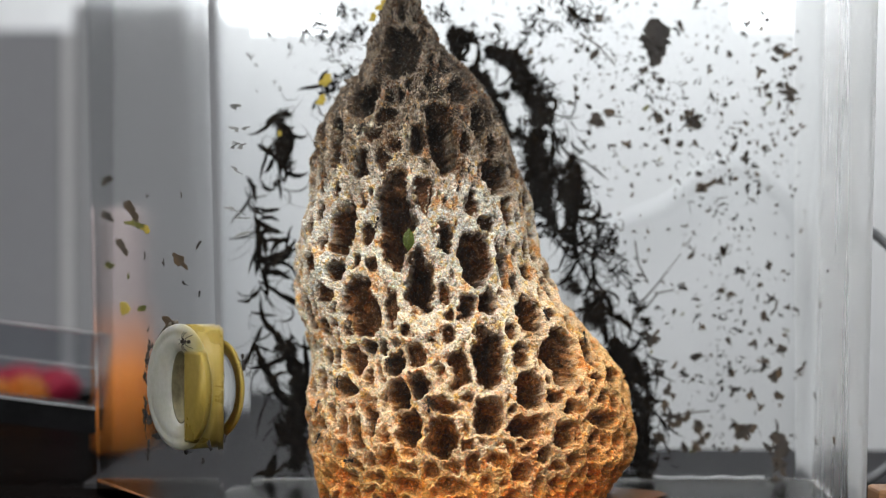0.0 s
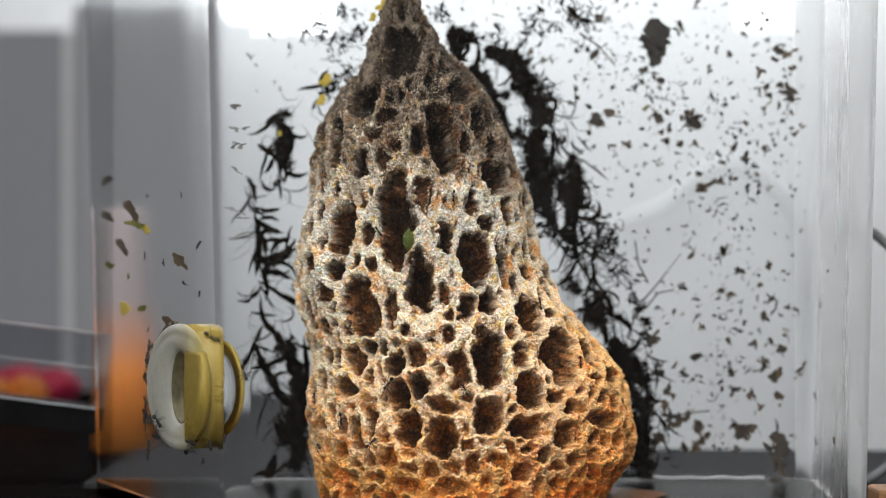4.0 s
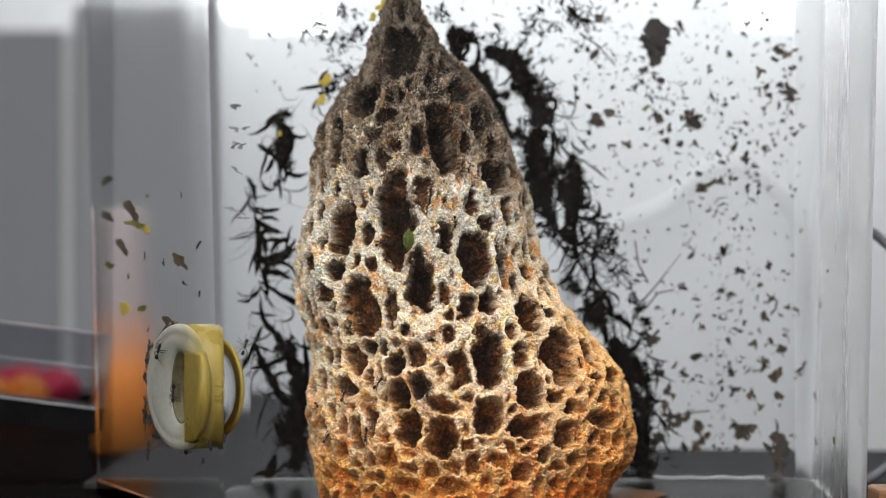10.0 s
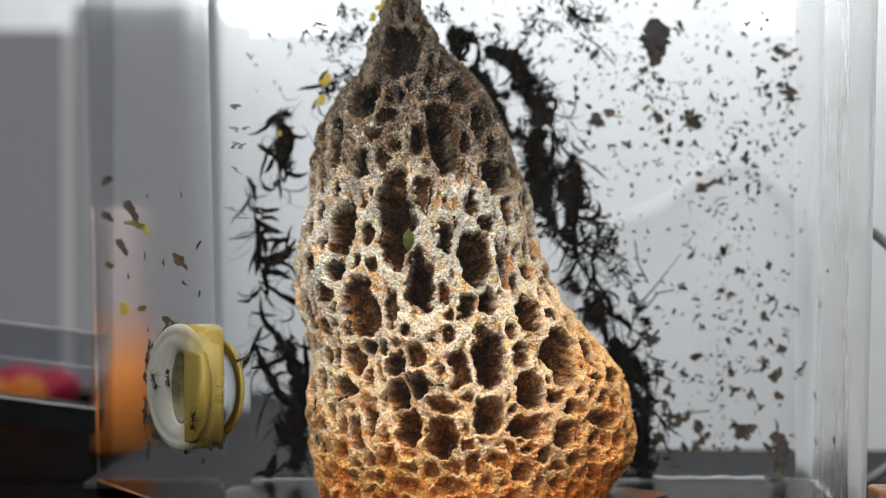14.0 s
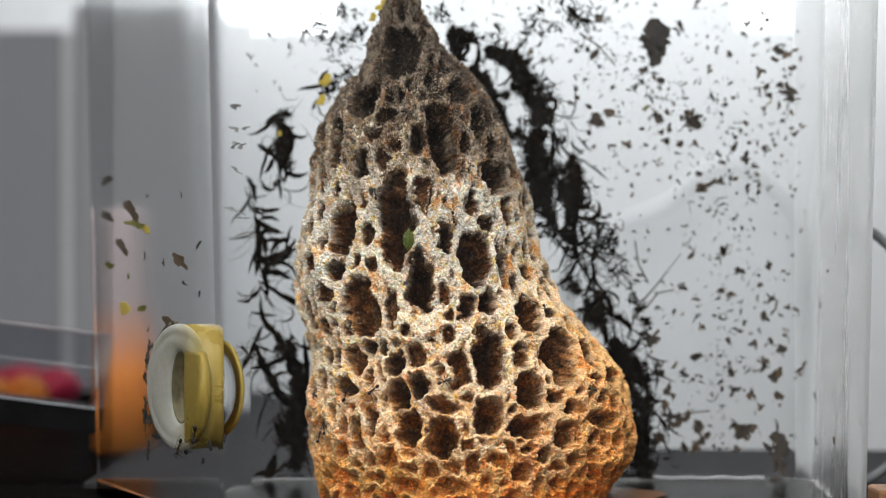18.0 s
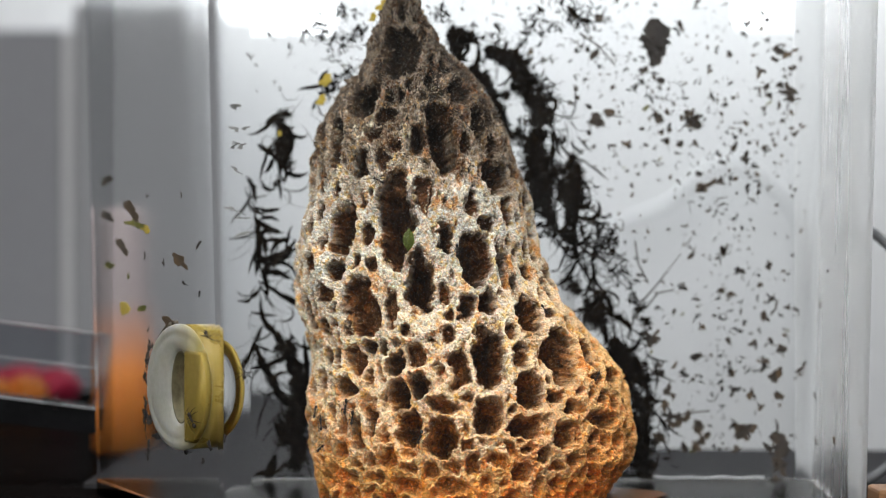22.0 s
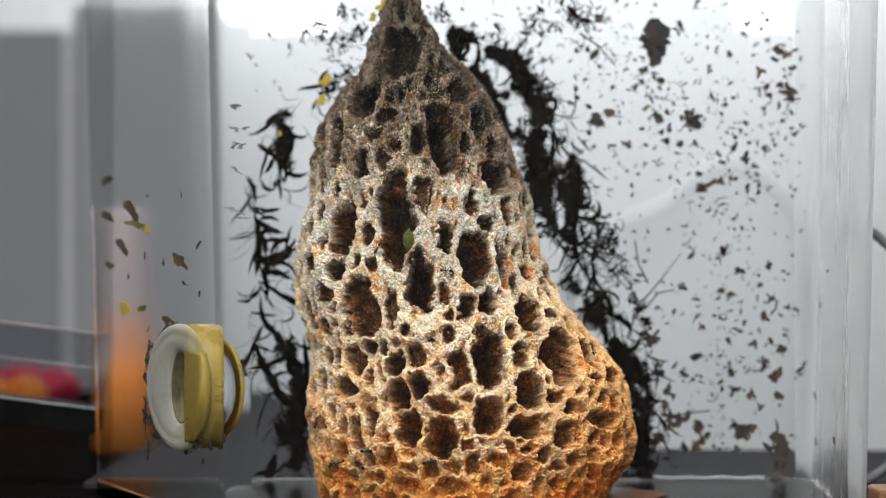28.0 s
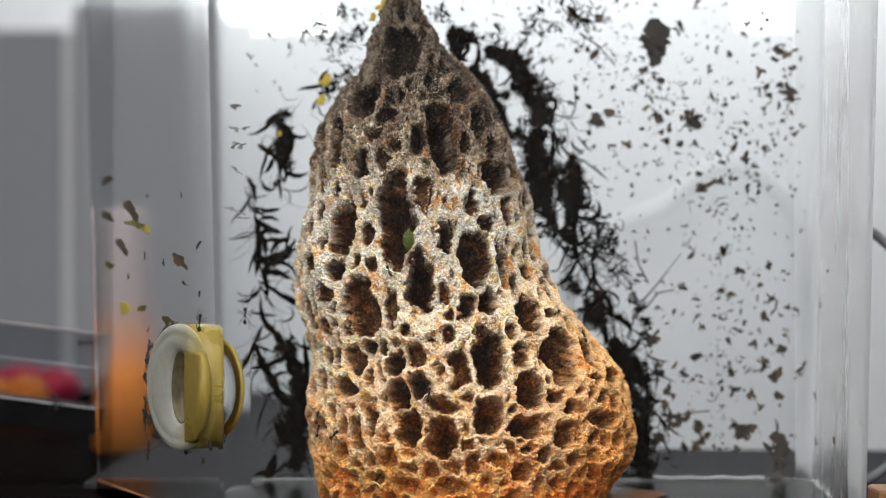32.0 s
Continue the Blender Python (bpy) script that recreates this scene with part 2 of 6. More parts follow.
# the flange is yellowed towards the pane's near edge
p_nodes, p_links = port_white.node_tree.nodes, port_white.node_tree.links
p_coord, p_split, p_span = p_nodes.new("ShaderNodeTexCoord"), p_nodes.new("ShaderNodeSeparateXYZ"), p_nodes.new("ShaderNodeMapRange")
p_links.new(p_coord.outputs["Object"], p_split.inputs[0])
p_links.new(p_split.outputs[1], p_span.inputs[0])
p_span.inputs[1].default_value, p_span.inputs[2].default_value, p_span.inputs[4].default_value = 0.001, -0.010, 0.9
p_base = p_nodes["Principled BSDF"].inputs["Base Color"]
p_links.new(mixed(p_nodes, p_links, p_span.outputs[0], p_base.links[0].from_socket, (0.56, 0.44, 0.13)), p_base)
port_yellow = surface("yellowed plastic", (0.40, 0.28, 0.055), (0.54, 0.40, 0.10), 0.30, 80, 500, 0.08, subsurface=0.3, transmission=0.35, ior=1.3)
seal_dark = surface("dirty sealant", (0.06, 0.05, 0.04), (0.22, 0.19, 0.14), 0.7, 200, 900, 0.4)
ant_black = surface("black ant shell", (0.010, 0.008, 0.007), (0.035, 0.022, 0.016), 0.35, 900, 4000, 0.1)
orange_tone = surface("orange of the pane's reflection", (0.70, 0.20, 0.035), (0.85, 0.32, 0.07), 0.45, 60, 500, 0.1)
# pinker towards the top, painting the reflection's fading into the colour
o_nodes, o_links = orange_tone.node_tree.nodes, orange_tone.node_tree.links
o_coord, o_split, o_span = o_nodes.new("ShaderNodeTexCoord"), o_nodes.new("ShaderNodeSeparateXYZ"), o_nodes.new("ShaderNodeMapRange")
o_links.new(o_coord.outputs["Object"], o_split.inputs[0])
o_links.new(o_split.outputs[2], o_span.inputs[0])
o_span.inputs[1].default_value, o_span.inputs[2].default_value = 0.030, 0.056
o_base = o_nodes["Principled BSDF"].inputs["Base Color"]
o_links.new(mixed(o_nodes, o_links, o_span.outputs[0], o_base.links[0].from_socket, (0.40, 0.34, 0.34)), o_base)
red_petal = surface("crimson petal", (0.45, 0.015, 0.05), (0.65, 0.04, 0.10), 0.6, 100, 600, 0.2)
orange_petal = surface("orange petal", (0.70, 0.16, 0.01), (0.85, 0.28, 0.03), 0.6, 100, 600, 0.2)
black_plastic = surface("black plastic", (0.008, 0.008, 0.008), (0.018, 0.018, 0.018), 0.6, 60, 500, 0.1, gloss_level=0.2)
white_hose = surface("white rubber hose", (0.72, 0.73, 0.74), (0.82, 0.83, 0.84), 0.35, 60, 500, 0.05)
grey_hose = surface("dark grey rubber hose", (0.10, 0.105, 0.11), (0.16, 0.165, 0.17), 0.5, 60, 500, 0.05)
wet_floor = surface("wet orange-brown residue", (0.05, 0.018, 0.005), (0.16, 0.060, 0.012), 0.45, 120, 800, 0.3, gloss_level=0.1)
dark_base = surface("dark moulded base", (0.004, 0.004, 0.0045), (0.010, 0.010, 0.011), 0.6, 60, 500, 0.1, gloss_level=0.06)
pale_glint = surface("pale highlight strip", (0.30, 0.305, 0.31), (0.52, 0.53, 0.54), 0.25, 60, 500, 0.05)
bore_brown = surface("brownish plastic bore", (0.10, 0.085, 0.045), (0.26, 0.23, 0.13), 0.5, 120, 700, 0.15)
sheen_grey = surface("grey of the bench's reflection", (0.026, 0.026, 0.028), (0.042, 0.042, 0.045), 0.9, 25, 500, 0.15, gloss_level=0.1)
hazed_panel = surface("grey laminate with haze in its tone", (0.36, 0.365, 0.38), (0.42, 0.425, 0.44), 0.5, 4, 120, 0.05)


# ---- building helpers ----
def mesh_from(bm, name, smooth=True):
    me = bpy.data.meshes.new(name)
    bmesh.ops.recalc_face_normals(bm, faces=bm.faces[:])
    bm.to_mesh(me)
    smooth = smooth and len(bm.faces) > 60  # boxes and slabs stay flat
    bm.free()
    if smooth:
        for p in me.polygons:
            p.use_smooth = True
    return me


def thing(name, bm, material, label, category, kind="", group="", smooth=True):
    ob = new(name, mesh_from(bm, name, smooth))
    ob.data.materials.append(material)
    return tagged(ob, label, category, group, kind)


def empty(name, label, category, m=None, kind="", group=""):
    ob = new(name)
    ob.empty_display_size = 0.01
    if m is not None:
        ob.matrix_basis = m
    return tagged(ob, label, category, group, kind)


def part(name, bm, material, parent, label="", smooth=True):
    ob = new(name, mesh_from(bm, name, smooth))
    ob.data.materials.append(material)
    ob.parent = parent
    return tagged(ob, label)


def curved(name, bm, material, parent, label=""):
    ob = part(name, bm, material, parent, label)
    for p in ob.data.polygons:
        p.use_smooth = True
    return ob


def box_bm(x0, x1, y0, y1, z0, z1, bevel=0.0):
    bm = bmesh.new()
    bmesh.ops.create_cube(bm, size=1, matrix=Matrix.Translation(((x0 + x1) / 2, (y0 + y1) / 2, (z0 + z1) / 2)) @ Matrix.Diagonal((x1 - x0, y1 - y0, z1 - z0, 1)))
    if bevel:
        bmesh.ops.bevel(bm, geom=bm.edges[:], offset=bevel, segments=2, affect="EDGES", profile=0.5)
    return bm


def ring_bm(profile, segments=48, closed=True):
    """A solid of revolution round x: profile of (x, radius)."""
    bm = bmesh.new()
    rings = []
    for k in range(segments):
        a = 2 * math.pi * k / segments
        rings.append([bm.verts.new((x, r * math.cos(a), r * math.sin(a))) for x, r in profile])
    n = len(profile)
    for k in range(segments):
        a, b = rings[k], rings[(k + 1) % segments]
        for i in range(n if closed else n - 1):
            j = (i + 1) % n
            bm.faces.new((a[i], a[j], b[j], b[i]))
    return bm


def tube_bm(points, radius, sides=10, taper=None):
    """A round rod along the points."""
    bm = bmesh.new()
    rings = []
    pts = [Vector(p) for p in points]
    for i, p in enumerate(pts):
        d = (pts[min(i + 1, len(pts) - 1)] - pts[max(i - 1, 0)]).normalized()
        u = d.cross(Vector((0.31, 0.17, 0.93))).normalized()
        v = d.cross(u)
        r = radius if taper is None else radius * taper[i]
        rings.append([bm.verts.new(p + r * (math.cos(a) * u + math.sin(a) * v)) for a in (2 * math.pi * k / sides for k in range(sides))])
    for a, b in zip(rings, rings[1:]):
        for k in range(sides):
            bm.faces.new((a[k], a[(k + 1) % sides], b[(k + 1) % sides], b[k]))
    bm.faces.new(rings[0][::-1])
    bm.faces.new(rings[-1])
    return bm


# ---- the room ----
def structure(name, bm, material, label, category, smooth=False):
    return thing(name, bm, material, label, category, "structure", smooth=smooth)


structure("floor", box_bm(-1.7, 1.7, -2.3, 1.1, -0.80, -0.75), floor_tile, "grey floor of the room below the bench", "floor")
structure("ceiling", box_bm(-1.7, 1.7, -2.3, 1.1, 1.70, 1.75), wall_paint, "plain white painted ceiling", "ceiling")
structure("wall_left", box_bm(-1.7, -1.6, -2.3, 1.1, -0.75, 1.70), wall_paint, "plain white painted side wall", "wall")
structure("wall_right", box_bm(1.6, 1.7, -2.3, 1.1, -0.75, 1.70), wall_paint, "plain white painted side wall", "wall")


def wall_with_openings(name, y0, y1, openings, label):
    """A wall between the side walls with rectangular openings through it: (x0, x1, z0, z1), all of one height."""
    bm = bmesh.new()
    z0, z1 = openings[0][2], openings[0][3]
    pieces = [(-1.6, 1.6, -0.75, z0), (-1.6, 1.6, z1, 1.70)]
    x = -1.6
    for a, b, _, _ in openings:
        pieces.append((x, a, z0, z1))
        x = b
    pieces.append((x, 1.6, z0, z1))
    for a, b, c, d in pieces:
        bmesh.ops.create_cube(bm, size=1, matrix=Matrix.Translation(((a + b) / 2, (y0 + y1) / 2, (c + d) / 2)) @ Matrix.Diagonal((b - a, y1 - y0, d - c, 1)))
    return structure(name, bm, wall_paint, label, "wall")


wall_with_openings("wall_back", 0.95, 1.05, ((-0.168, -0.080, 0.228, 0.70), (0.212, 0.268, 0.228, 0.70)), "white painted back wall with two narrow windows")
wall_with_openings("wall_front", -2.3, -2.2, ((-1.1, 0.1, 0.45, 1.45),), "unseen white wall with an assumed wide window")


def window(name, x0, x1, z0, z1, y, inward):
    ob = empty(name, "bright window with an overcast white sky behind", "window", kind="structure")
    w = 0.012
    part("window_sill", box_bm(x0 + 0.001, x1 - 0.001, y - 0.03, y + 0.03, z0, z0 + w, 0.002), window_frame_paint, ob)
    part("window_frame", box_bm(x0 + 0.001, x1 - 0.001, y - 0.02, y + 0.02, z1 - w, z1, 0.002), window_frame_paint, ob)
    part("pane", box_bm(x0 + 0.001, x1 - 0.001, y + inward, y + inward + 0.004, z0 + w, z1 - w), daylight, ob, "white overcast daylight")


window("window_1", -0.168, -0.080, 0.216, 0.70, 1.0, 0.02)
window("window_2", 0.212, 0.268, 0.222, 0.70, 1.0, 0.02)
# an assumed window out of view, put where the front light comes from
window("window_3", -1.1, 0.1, 0.45, 1.45, -2.25, -0.03)

# grey cupboard door behind the bench, with a pale joint line
panel = empty("grey_cupboard", "smooth grey cupboard front behind the bench", "cupboard")
# this door's tone is lightened for the haze of the box's side pane
part("door", box_bm(-0.2400, -0.149, 0.80, 0.83, -0.75, 0.230, 0.002), hazed_panel, panel, "grey door, paler for the side pane's haze")
part("door", box_bm(-0.75, -0.2470, 0.80, 0.83, -0.75, 0.213, 0.002), grey_panel, panel)
part("edge_strip", box_bm(-0.2465, -0.2405, 0.797, 0.83, -0.75, 0.213, 0.001), window_frame_paint, panel, "pale edge strip")

# bench with a slanting far edge
bm = bmesh.new()
outline = ((-1.2, -0.50), (1.2, -0.50), (1.2, 0.17), (0.070, 0.215), (-0.10, 0.54), (-1.2, 0.62))
for z in (-0.035, -0.004):
    bm.faces.new([bm.verts.new((x, y, z)) for x, y in outline])
bm.verts.ensure_lookup_table()
for i in range(6):
    j = (i + 1) % 6
    bm.faces.new((bm.verts[i], bm.verts[j], bm.verts[6 + j], bm.verts[6 + i]))
bench = empty("bench", "dark laminate bench carrying the clear ant boxes", "bench")
part("bench_top", bm, bench_top, bench, smooth=False)
for x, y in ((-1.1, -0.42), (1.1, -0.42), (-1.1, 0.5), (1.1, 0.05)):
    part("leg", box_bm(x - 0.03, x + 0.03, y - 0.03, y + 0.03, -0.75, -0.035, 0.003), black_plastic, bench)

# ---- the clear nest box ----
WALL = 1.4 * MM
HIGH = 190.0 * MM
DRAFT = 4.5 * MM
ROUND = (8.0 * MM, 4.0 * MM, 4.0 * MM, 3.0 * MM)  # corner radii
# inner corners at the floor: near left, near right, far right, far left; the walls lean out by DRAFT up to the rim
FOOT_PLAN = ((-54, -21), (107, -21), (112.5, 86), (-106, 86))


def rounded(plan, radii, grow, n=11):
    """The plan's outline in metres with rounded corners, grown outwards."""
    pts = [Vector(p) * MM for p in plan]
    out = []
    for i, p in enumerate(pts):
        radius = radii[i]
        a, b = (pts[i - 1] - p).normalized(), (pts[(i + 1) % 4] - p).normalized()
        half = a.angle(b) / 2
        c = p + (a + b).normalized() * radius / math.sin(half)
        t0, t1 = p + a * radius / math.tan(half) - c, p + b * radius / math.tan(half) - c
        for k in range(n + 1):
            d = (t0.lerp(t1, k / n)).normalized()
            out.append(c + d * (radius + grow))
    return out


nest_box = empty("clear_nest_box", "clear acrylic nest box with rounded corners on a dark bench", "box")


def build_shell():
    """The box's four walls and rounded corners, moulded in one piece."""
    bm = bmesh.new()
    plans = [(rounded(FOOT_PLAN, ROUND, grow), z) for grow, z in ((0, 0.0), (WALL, 0.0), (DRAFT + WALL, HIGH), (DRAFT, HIGH))]
    n = len(plans[0][0])
    cols = [[bm.verts.new((*plan[k], z)) for plan, z in plans] for k in range(n)]
    for k in range(n):
        a, b = cols[k], cols[(k + 1) % n]
        for i in range(4):
            j = (i + 1) % 4
            face = bm.faces.new((a[i], a[j], b[j], b[i]))
            face.material_index = 8 if i == 0 else k // 12 + (4 if k % 12 == 11 else 0)
    shell = part("shell", bm, acrylic_near, nest_box, "clear smeared acrylic walls with scuffed rounded corners")
    for p in shell.data.polygons:  # flat panes and rims, smooth corners
        p.use_smooth = p.material_index < 4 and abs(p.normal.z) < 0.5
    for m in (acrylic_corner, acrylic_corner, acrylic_edge, acrylic_front, acrylic_frosted, acrylic_smeared, acrylic_hazy, acrylic_stained):
        shell.data.materials.append(m)
    shell.visible_shadow = False


build_shell()
bm = bmesh.new()
outline = rounded(FOOT_PLAN, ROUND, WALL)
low = [bm.verts.new((*p, -0.004)) for p in outline]
high = [bm.verts.new((*p, -0.0002)) for p in outline]
bm.faces.new(low[::-1])
bm.faces.new(high)
for i in range(len(low)):
    j = (i + 1) % len(low)
    bm.faces.new((low[i], low[j], high[j], high[i]))
base = part("base", bm, acrylic_stained, nest_box, "acrylic base stained brown", smooth=False)


# ---- fungus comb: smooth body ----
# height, centre and half width of the comb, in millimetres
COMB = ((0, 6.2, 39.6), (6, 7.2, 42), (12.6, 7.7, 44.4), (20.7, 7.5, 45.2), (28.7, 7.4, 44.6), (36, 7.1, 43.4), (41.6, 4, 40.4),
        (48, 1, 39.3), (54.5, -2.8, 37.1), (61, -5.4, 35.2), (69, -7.2, 33.8), (77, -7.7, 32.2), (85, -6.8, 30.8), (93, -8.1, 28.4),
        (101.3, -8.5, 26.5), (109.4, -8.1, 22.4), (117.4, -8.8, 18), (125.5, -8.9, 10.8), (133.6, -10.3, 7.2), (141.6, -11.3, 3.9), (147, -11.6, 0.6))
COMB_Y = 42.0
COMB_TOP = 147.0


def smooth_profile(z):
    """Centre and half width of the comb at the heights z, in millimetres."""
    zs = np.arange(-12.0, COMB_TOP + 12.0, 0.5)
    table = np.array(COMB)
    out = []
    for column in (1, 2):
        v = np.interp(zs, table[:, 0], table[:, column])
        kernel = np.hanning(17)
        v = np.convolve(np.pad(v, 8, mode="edge"), kernel / kernel.sum(), mode="valid")
        out.append(np.interp(z, zs, v))
    out[1] = np.where(z > 143, np.interp(z, (143, COMB_TOP), (5, 0.3)), out[1])
    return out[0], np.maximum(out[1], 0.3)

# hollows: angle round the comb, height, half width, half height, lean, depth
PORES_CROWN = (
    (-16.0, 125.4, 4.3, 7.0, 0, 13),
    (-38.3, 111.2, 2.6, 4.4, 5, 6),
    (13.7, 117.4, 0.8, 3.5, 0, 4),
    (-16.4, 106.8, 2.3, 1.6, 0, 4),
    (18.0, 101.2, 3.1, 9.0, 14, 13),
    (3.2, 100.7, 1.9, 4.2, 4, 6),
    (30.7, 99.6, 2.2, 3.0, 0, 5),
    (47.3, 106.5, 2.5, 4.4, 20, 6),
    (40.8, 114.1, 1.7, 4.3, 35, 4),
    (44.1, 121.8, 1.5, 3.8, 20, 3),
    (49.9, 90.2, 4.6, 4.4, 5, 8),
    (55.1, 98.7, 1.9, 3.8, 5, 3),
    (-53.2, 99.8, 2.6, 6.6, -3, 6),
    (-31.4, 94.0, 2.0, 3.6, 5, 8),
    (-38.2, 100.0, 1.0, 2.7, -20, 3),
    (-22.4, 101.2, 2.4, 0.8, 0, 3),
)
PORES_SHOULDER = (
    (-9.2, 78.6, 4.2, 12.3, 3, 14),
    (1.0, 85.3, 2.0, 4.6, 0, 2.5),
    (-38.5, 76.2, 3.6, 7.4, -8, 9),
    (-40.9, 65.4, 2.5, 2.9, 0, 6),
    (-59.4, 66.6, 3.4, 2.7, 0, 5),
    (-22.6, 66.5, 1.5, 2.5, 5, 4),
    (14.1, 74.0, 1.7, 5.1, 3, 7),
    (27.8, 67.9, 4.0, 7.1, 0, 13),
    (14.8, 54.7, 2.0, 3.0, -5, 7),
    (25.5, 56.3, 2.4, 3.8, 0, 8),
    (36.4, 77.6, 2.5, 2.0, 0, 6),
    (51.9, 81.3, 2.0, 3.8, 8, 5),
    (42.0, 66.0, 1.7, 6.2, 6, 6),
    (44.6, 60.6, 1.5, 3.9, 5, 5),
    (41.4, 52.8, 3.9, 5.1, 3, 8),
)
PORES_WAIST = (
    (80.1, 63.3, 3.2, 2.9, 0, 4),
    (-0.9, 62.0, 3.4, 8.7, 2, 14),
    (7.2, 59.1, 1.2, 3.4, 0, 4),
    (-32.2, 54.8, 4.7, 7.4, 8, 7),
    (-17.0, 54.5, 1.6, 4.9, 5, 5),
    (-50.9, 58.2, 3.5, 2.8, 0, 4),
    (-45.9, 54.2, 2.2, 1.1, 0, 4),
    (-71.1, 52.5, 2.8, 3.8, 0, 3),
    (-58.2, 48.8, 2.4, 1.9, 0, 3),
    (-34.2, 44.3, 2.0, 1.7, 0, 7),
    (-28.2, 44.4, 1.4, 1.8, 0, 6),
    (-25.4, 39.9, 2.9, 3.0, 0, 8),
    (-16.5, 41.4, 2.5, 2.6, 0, 5),
    (-18.4, 33.8, 2.2, 3.2, 0, 10),
    (-25.6, 31.0, 2.7, 4.1, 5, 9),
    (-43.6, 40.5, 2.6, 4.2, 6, 5),
)
PORES_BELLY = (
    (-50.2, 32.4, 2.9, 2.3, 0, 6),
    (-67.2, 32.5, 2.7, 3.6, 4, 4),
    (-53.5, 41.5, 1.6, 2.8, 8, 2.5),
    (-36.6, 24.8, 1.7, 3.8, 12, 7),
    (-15.0, 49.4, 1.4, 1.7, 0, 4),
    (1.0, 47.9, 1.4, 2.3, 0, 5),
    (-1.3, 38.7, 2.1, 5.4, 0, 6),
    (12.4, 42.2, 3.4, 8.5, 0, 13),
    (24.5, 41.5, 1.8, 3.5, 4, 5),
    (21.4, 32.9, 3.1, 5.1, 6, 8),
    (43.1, 41.1, 4.8, 7.4, 4, 8),
    (31.0, 31.0, 2.7, 1.5, 0, 6),
    (37.3, 28.1, 2.1, 1.4, 0, 6),
    (62.0, 41.2, 3.3, 3.9, 12, 4),
    (67.5, 35.5, 5.5, 2.0, 0, 5),
    (14.8, 27.6, 1.2, 1.7, 0, 4),
)
PORES_FLANK = (
    (-9.3, 28.7, 3.2, 1.7, 0, 6),
    (6.3, 26.5, 3.3, 5.1, -16, 9),
    (-21.7, 22.7, 2.9, 5.1, 0, 10),
    (-10.4, 20.2, 4.0, 5.6, 0, 13),
    (19.4, 22.9, 4.6, 3.0, 14, 11),
    (19.2, 18.0, 2.2, 1.4, 0, 5),
    (25.1, 15.6, 2.2, 1.4, 0, 7),
    (34.2, 20.9, 2.6, 3.3, 0, 8),
    (53.8, 23.5, 4.7, 2.2, 0, 6),
    (13.5, 18.3, 1.5, 2.6, 0, 3),
    (-43.6, 20.7, 2.3, 4.1, 15, 7),
    (-65.5, 22.1, 3.4, 2.0, 0, 5),
    (-52.6, 14.9, 3.1, 2.0, 0, 4),
    (-30.6, 14.2, 2.1, 3.0, 0, 4),
    (-1.0, 18.7, 1.7, 1.7, 0, 3),
)
PORES_FOOT = (
    (-23.6, 7.3, 2.5, 1.7, 0, 5),
    (-21.9, 11.6, 2.4, 1.1, 0, 4),
    (-6.8, 7.0, 3.5, 2.0, 0, 5),
    (0.6, 13.6, 1.8, 2.4, 0, 5),
    (8.9, 14.7, 2.0, 1.4, 0, 4),
    (16.9, 10.6, 2.0, 2.4, 0, 6),
    (5.3, 9.4, 1.7, 1.4, 0, 3),
    (38.2, 13.4, 1.9, 1.8, 0, 4),
    (47.0, 14.9, 2.0, 1.5, 0, 3),
    (31.2, 12.3, 1.6, 1.7, 0, 4),
    (-65.3, 6.3, 4.9, 1.3, 0, 3),
    (-48.9, 8.6, 1.9, 1.2, 0, 3),
    (-37.4, 8.3, 2.7, 1.2, 0, 3),
    (53.6, 30.1, 2.1, 1.9, 0, 3),
    (41.7, 32.7, 1.6, 1.5, 0, 3),
    (62.3, 27.3, 3.0, 1.7, 0, 3),
)


# ---- grid noise ----
def lattice(ix, iy, seed):
    h = (ix.astype(np.int64) * 374761393 + iy.astype(np.int64) * 668265263 + seed * 974634211) & 0xFFFFFFFF
    h = ((h ^ (h >> 13)) * 1274126177) & 0xFFFFFFFF
    h = ((h ^ (h >> 16)) * 2246822519) & 0xFFFFFFFF
    return ((h ^ (h >> 15)) & 0xFFFFFF) / float(0x1000000)


def value_noise(x, y, seed):
    ix, iy = np.floor(x), np.floor(y)
    fx, fy = x - ix, y - iy
    fx, fy = fx * fx * (3 - 2 * fx), fy * fy * (3 - 2 * fy)
    a, b = lattice(ix, iy, seed), lattice(ix + 1, iy, seed)
    c, d = lattice(ix, iy + 1, seed), lattice(ix + 1, iy + 1, seed)
    return (a * (1 - fx) + b * fx) * (1 - fy) + (c * (1 - fx) + d * fx) * fy - 0.5


def cells(x, y, seed):
    """Distances to the nearest and the second nearest scattered point."""
    ix, iy = np.floor(x), np.floor(y)
    f1 = np.full(x.shape, 9.0)
    f2 = np.full(x.shape, 9.0)
    for dx in (-1, 0, 1):
        for dy in (-1, 0, 1):
            jx, jy = ix + dx, iy + dy
            d = np.hypot(jx + lattice(jx, jy, seed) - x, jy + lattice(jx, jy, seed + 57) - y)
            f2 = np.minimum(np.maximum(f1, d), f2)
            f1 = np.minimum(f1, d)
    return f1, f2


def smoothstep(a, b, v):
    t = np.clip((v - a) / (b - a), 0, 1)
    return t * t * (3 - 2 * t)


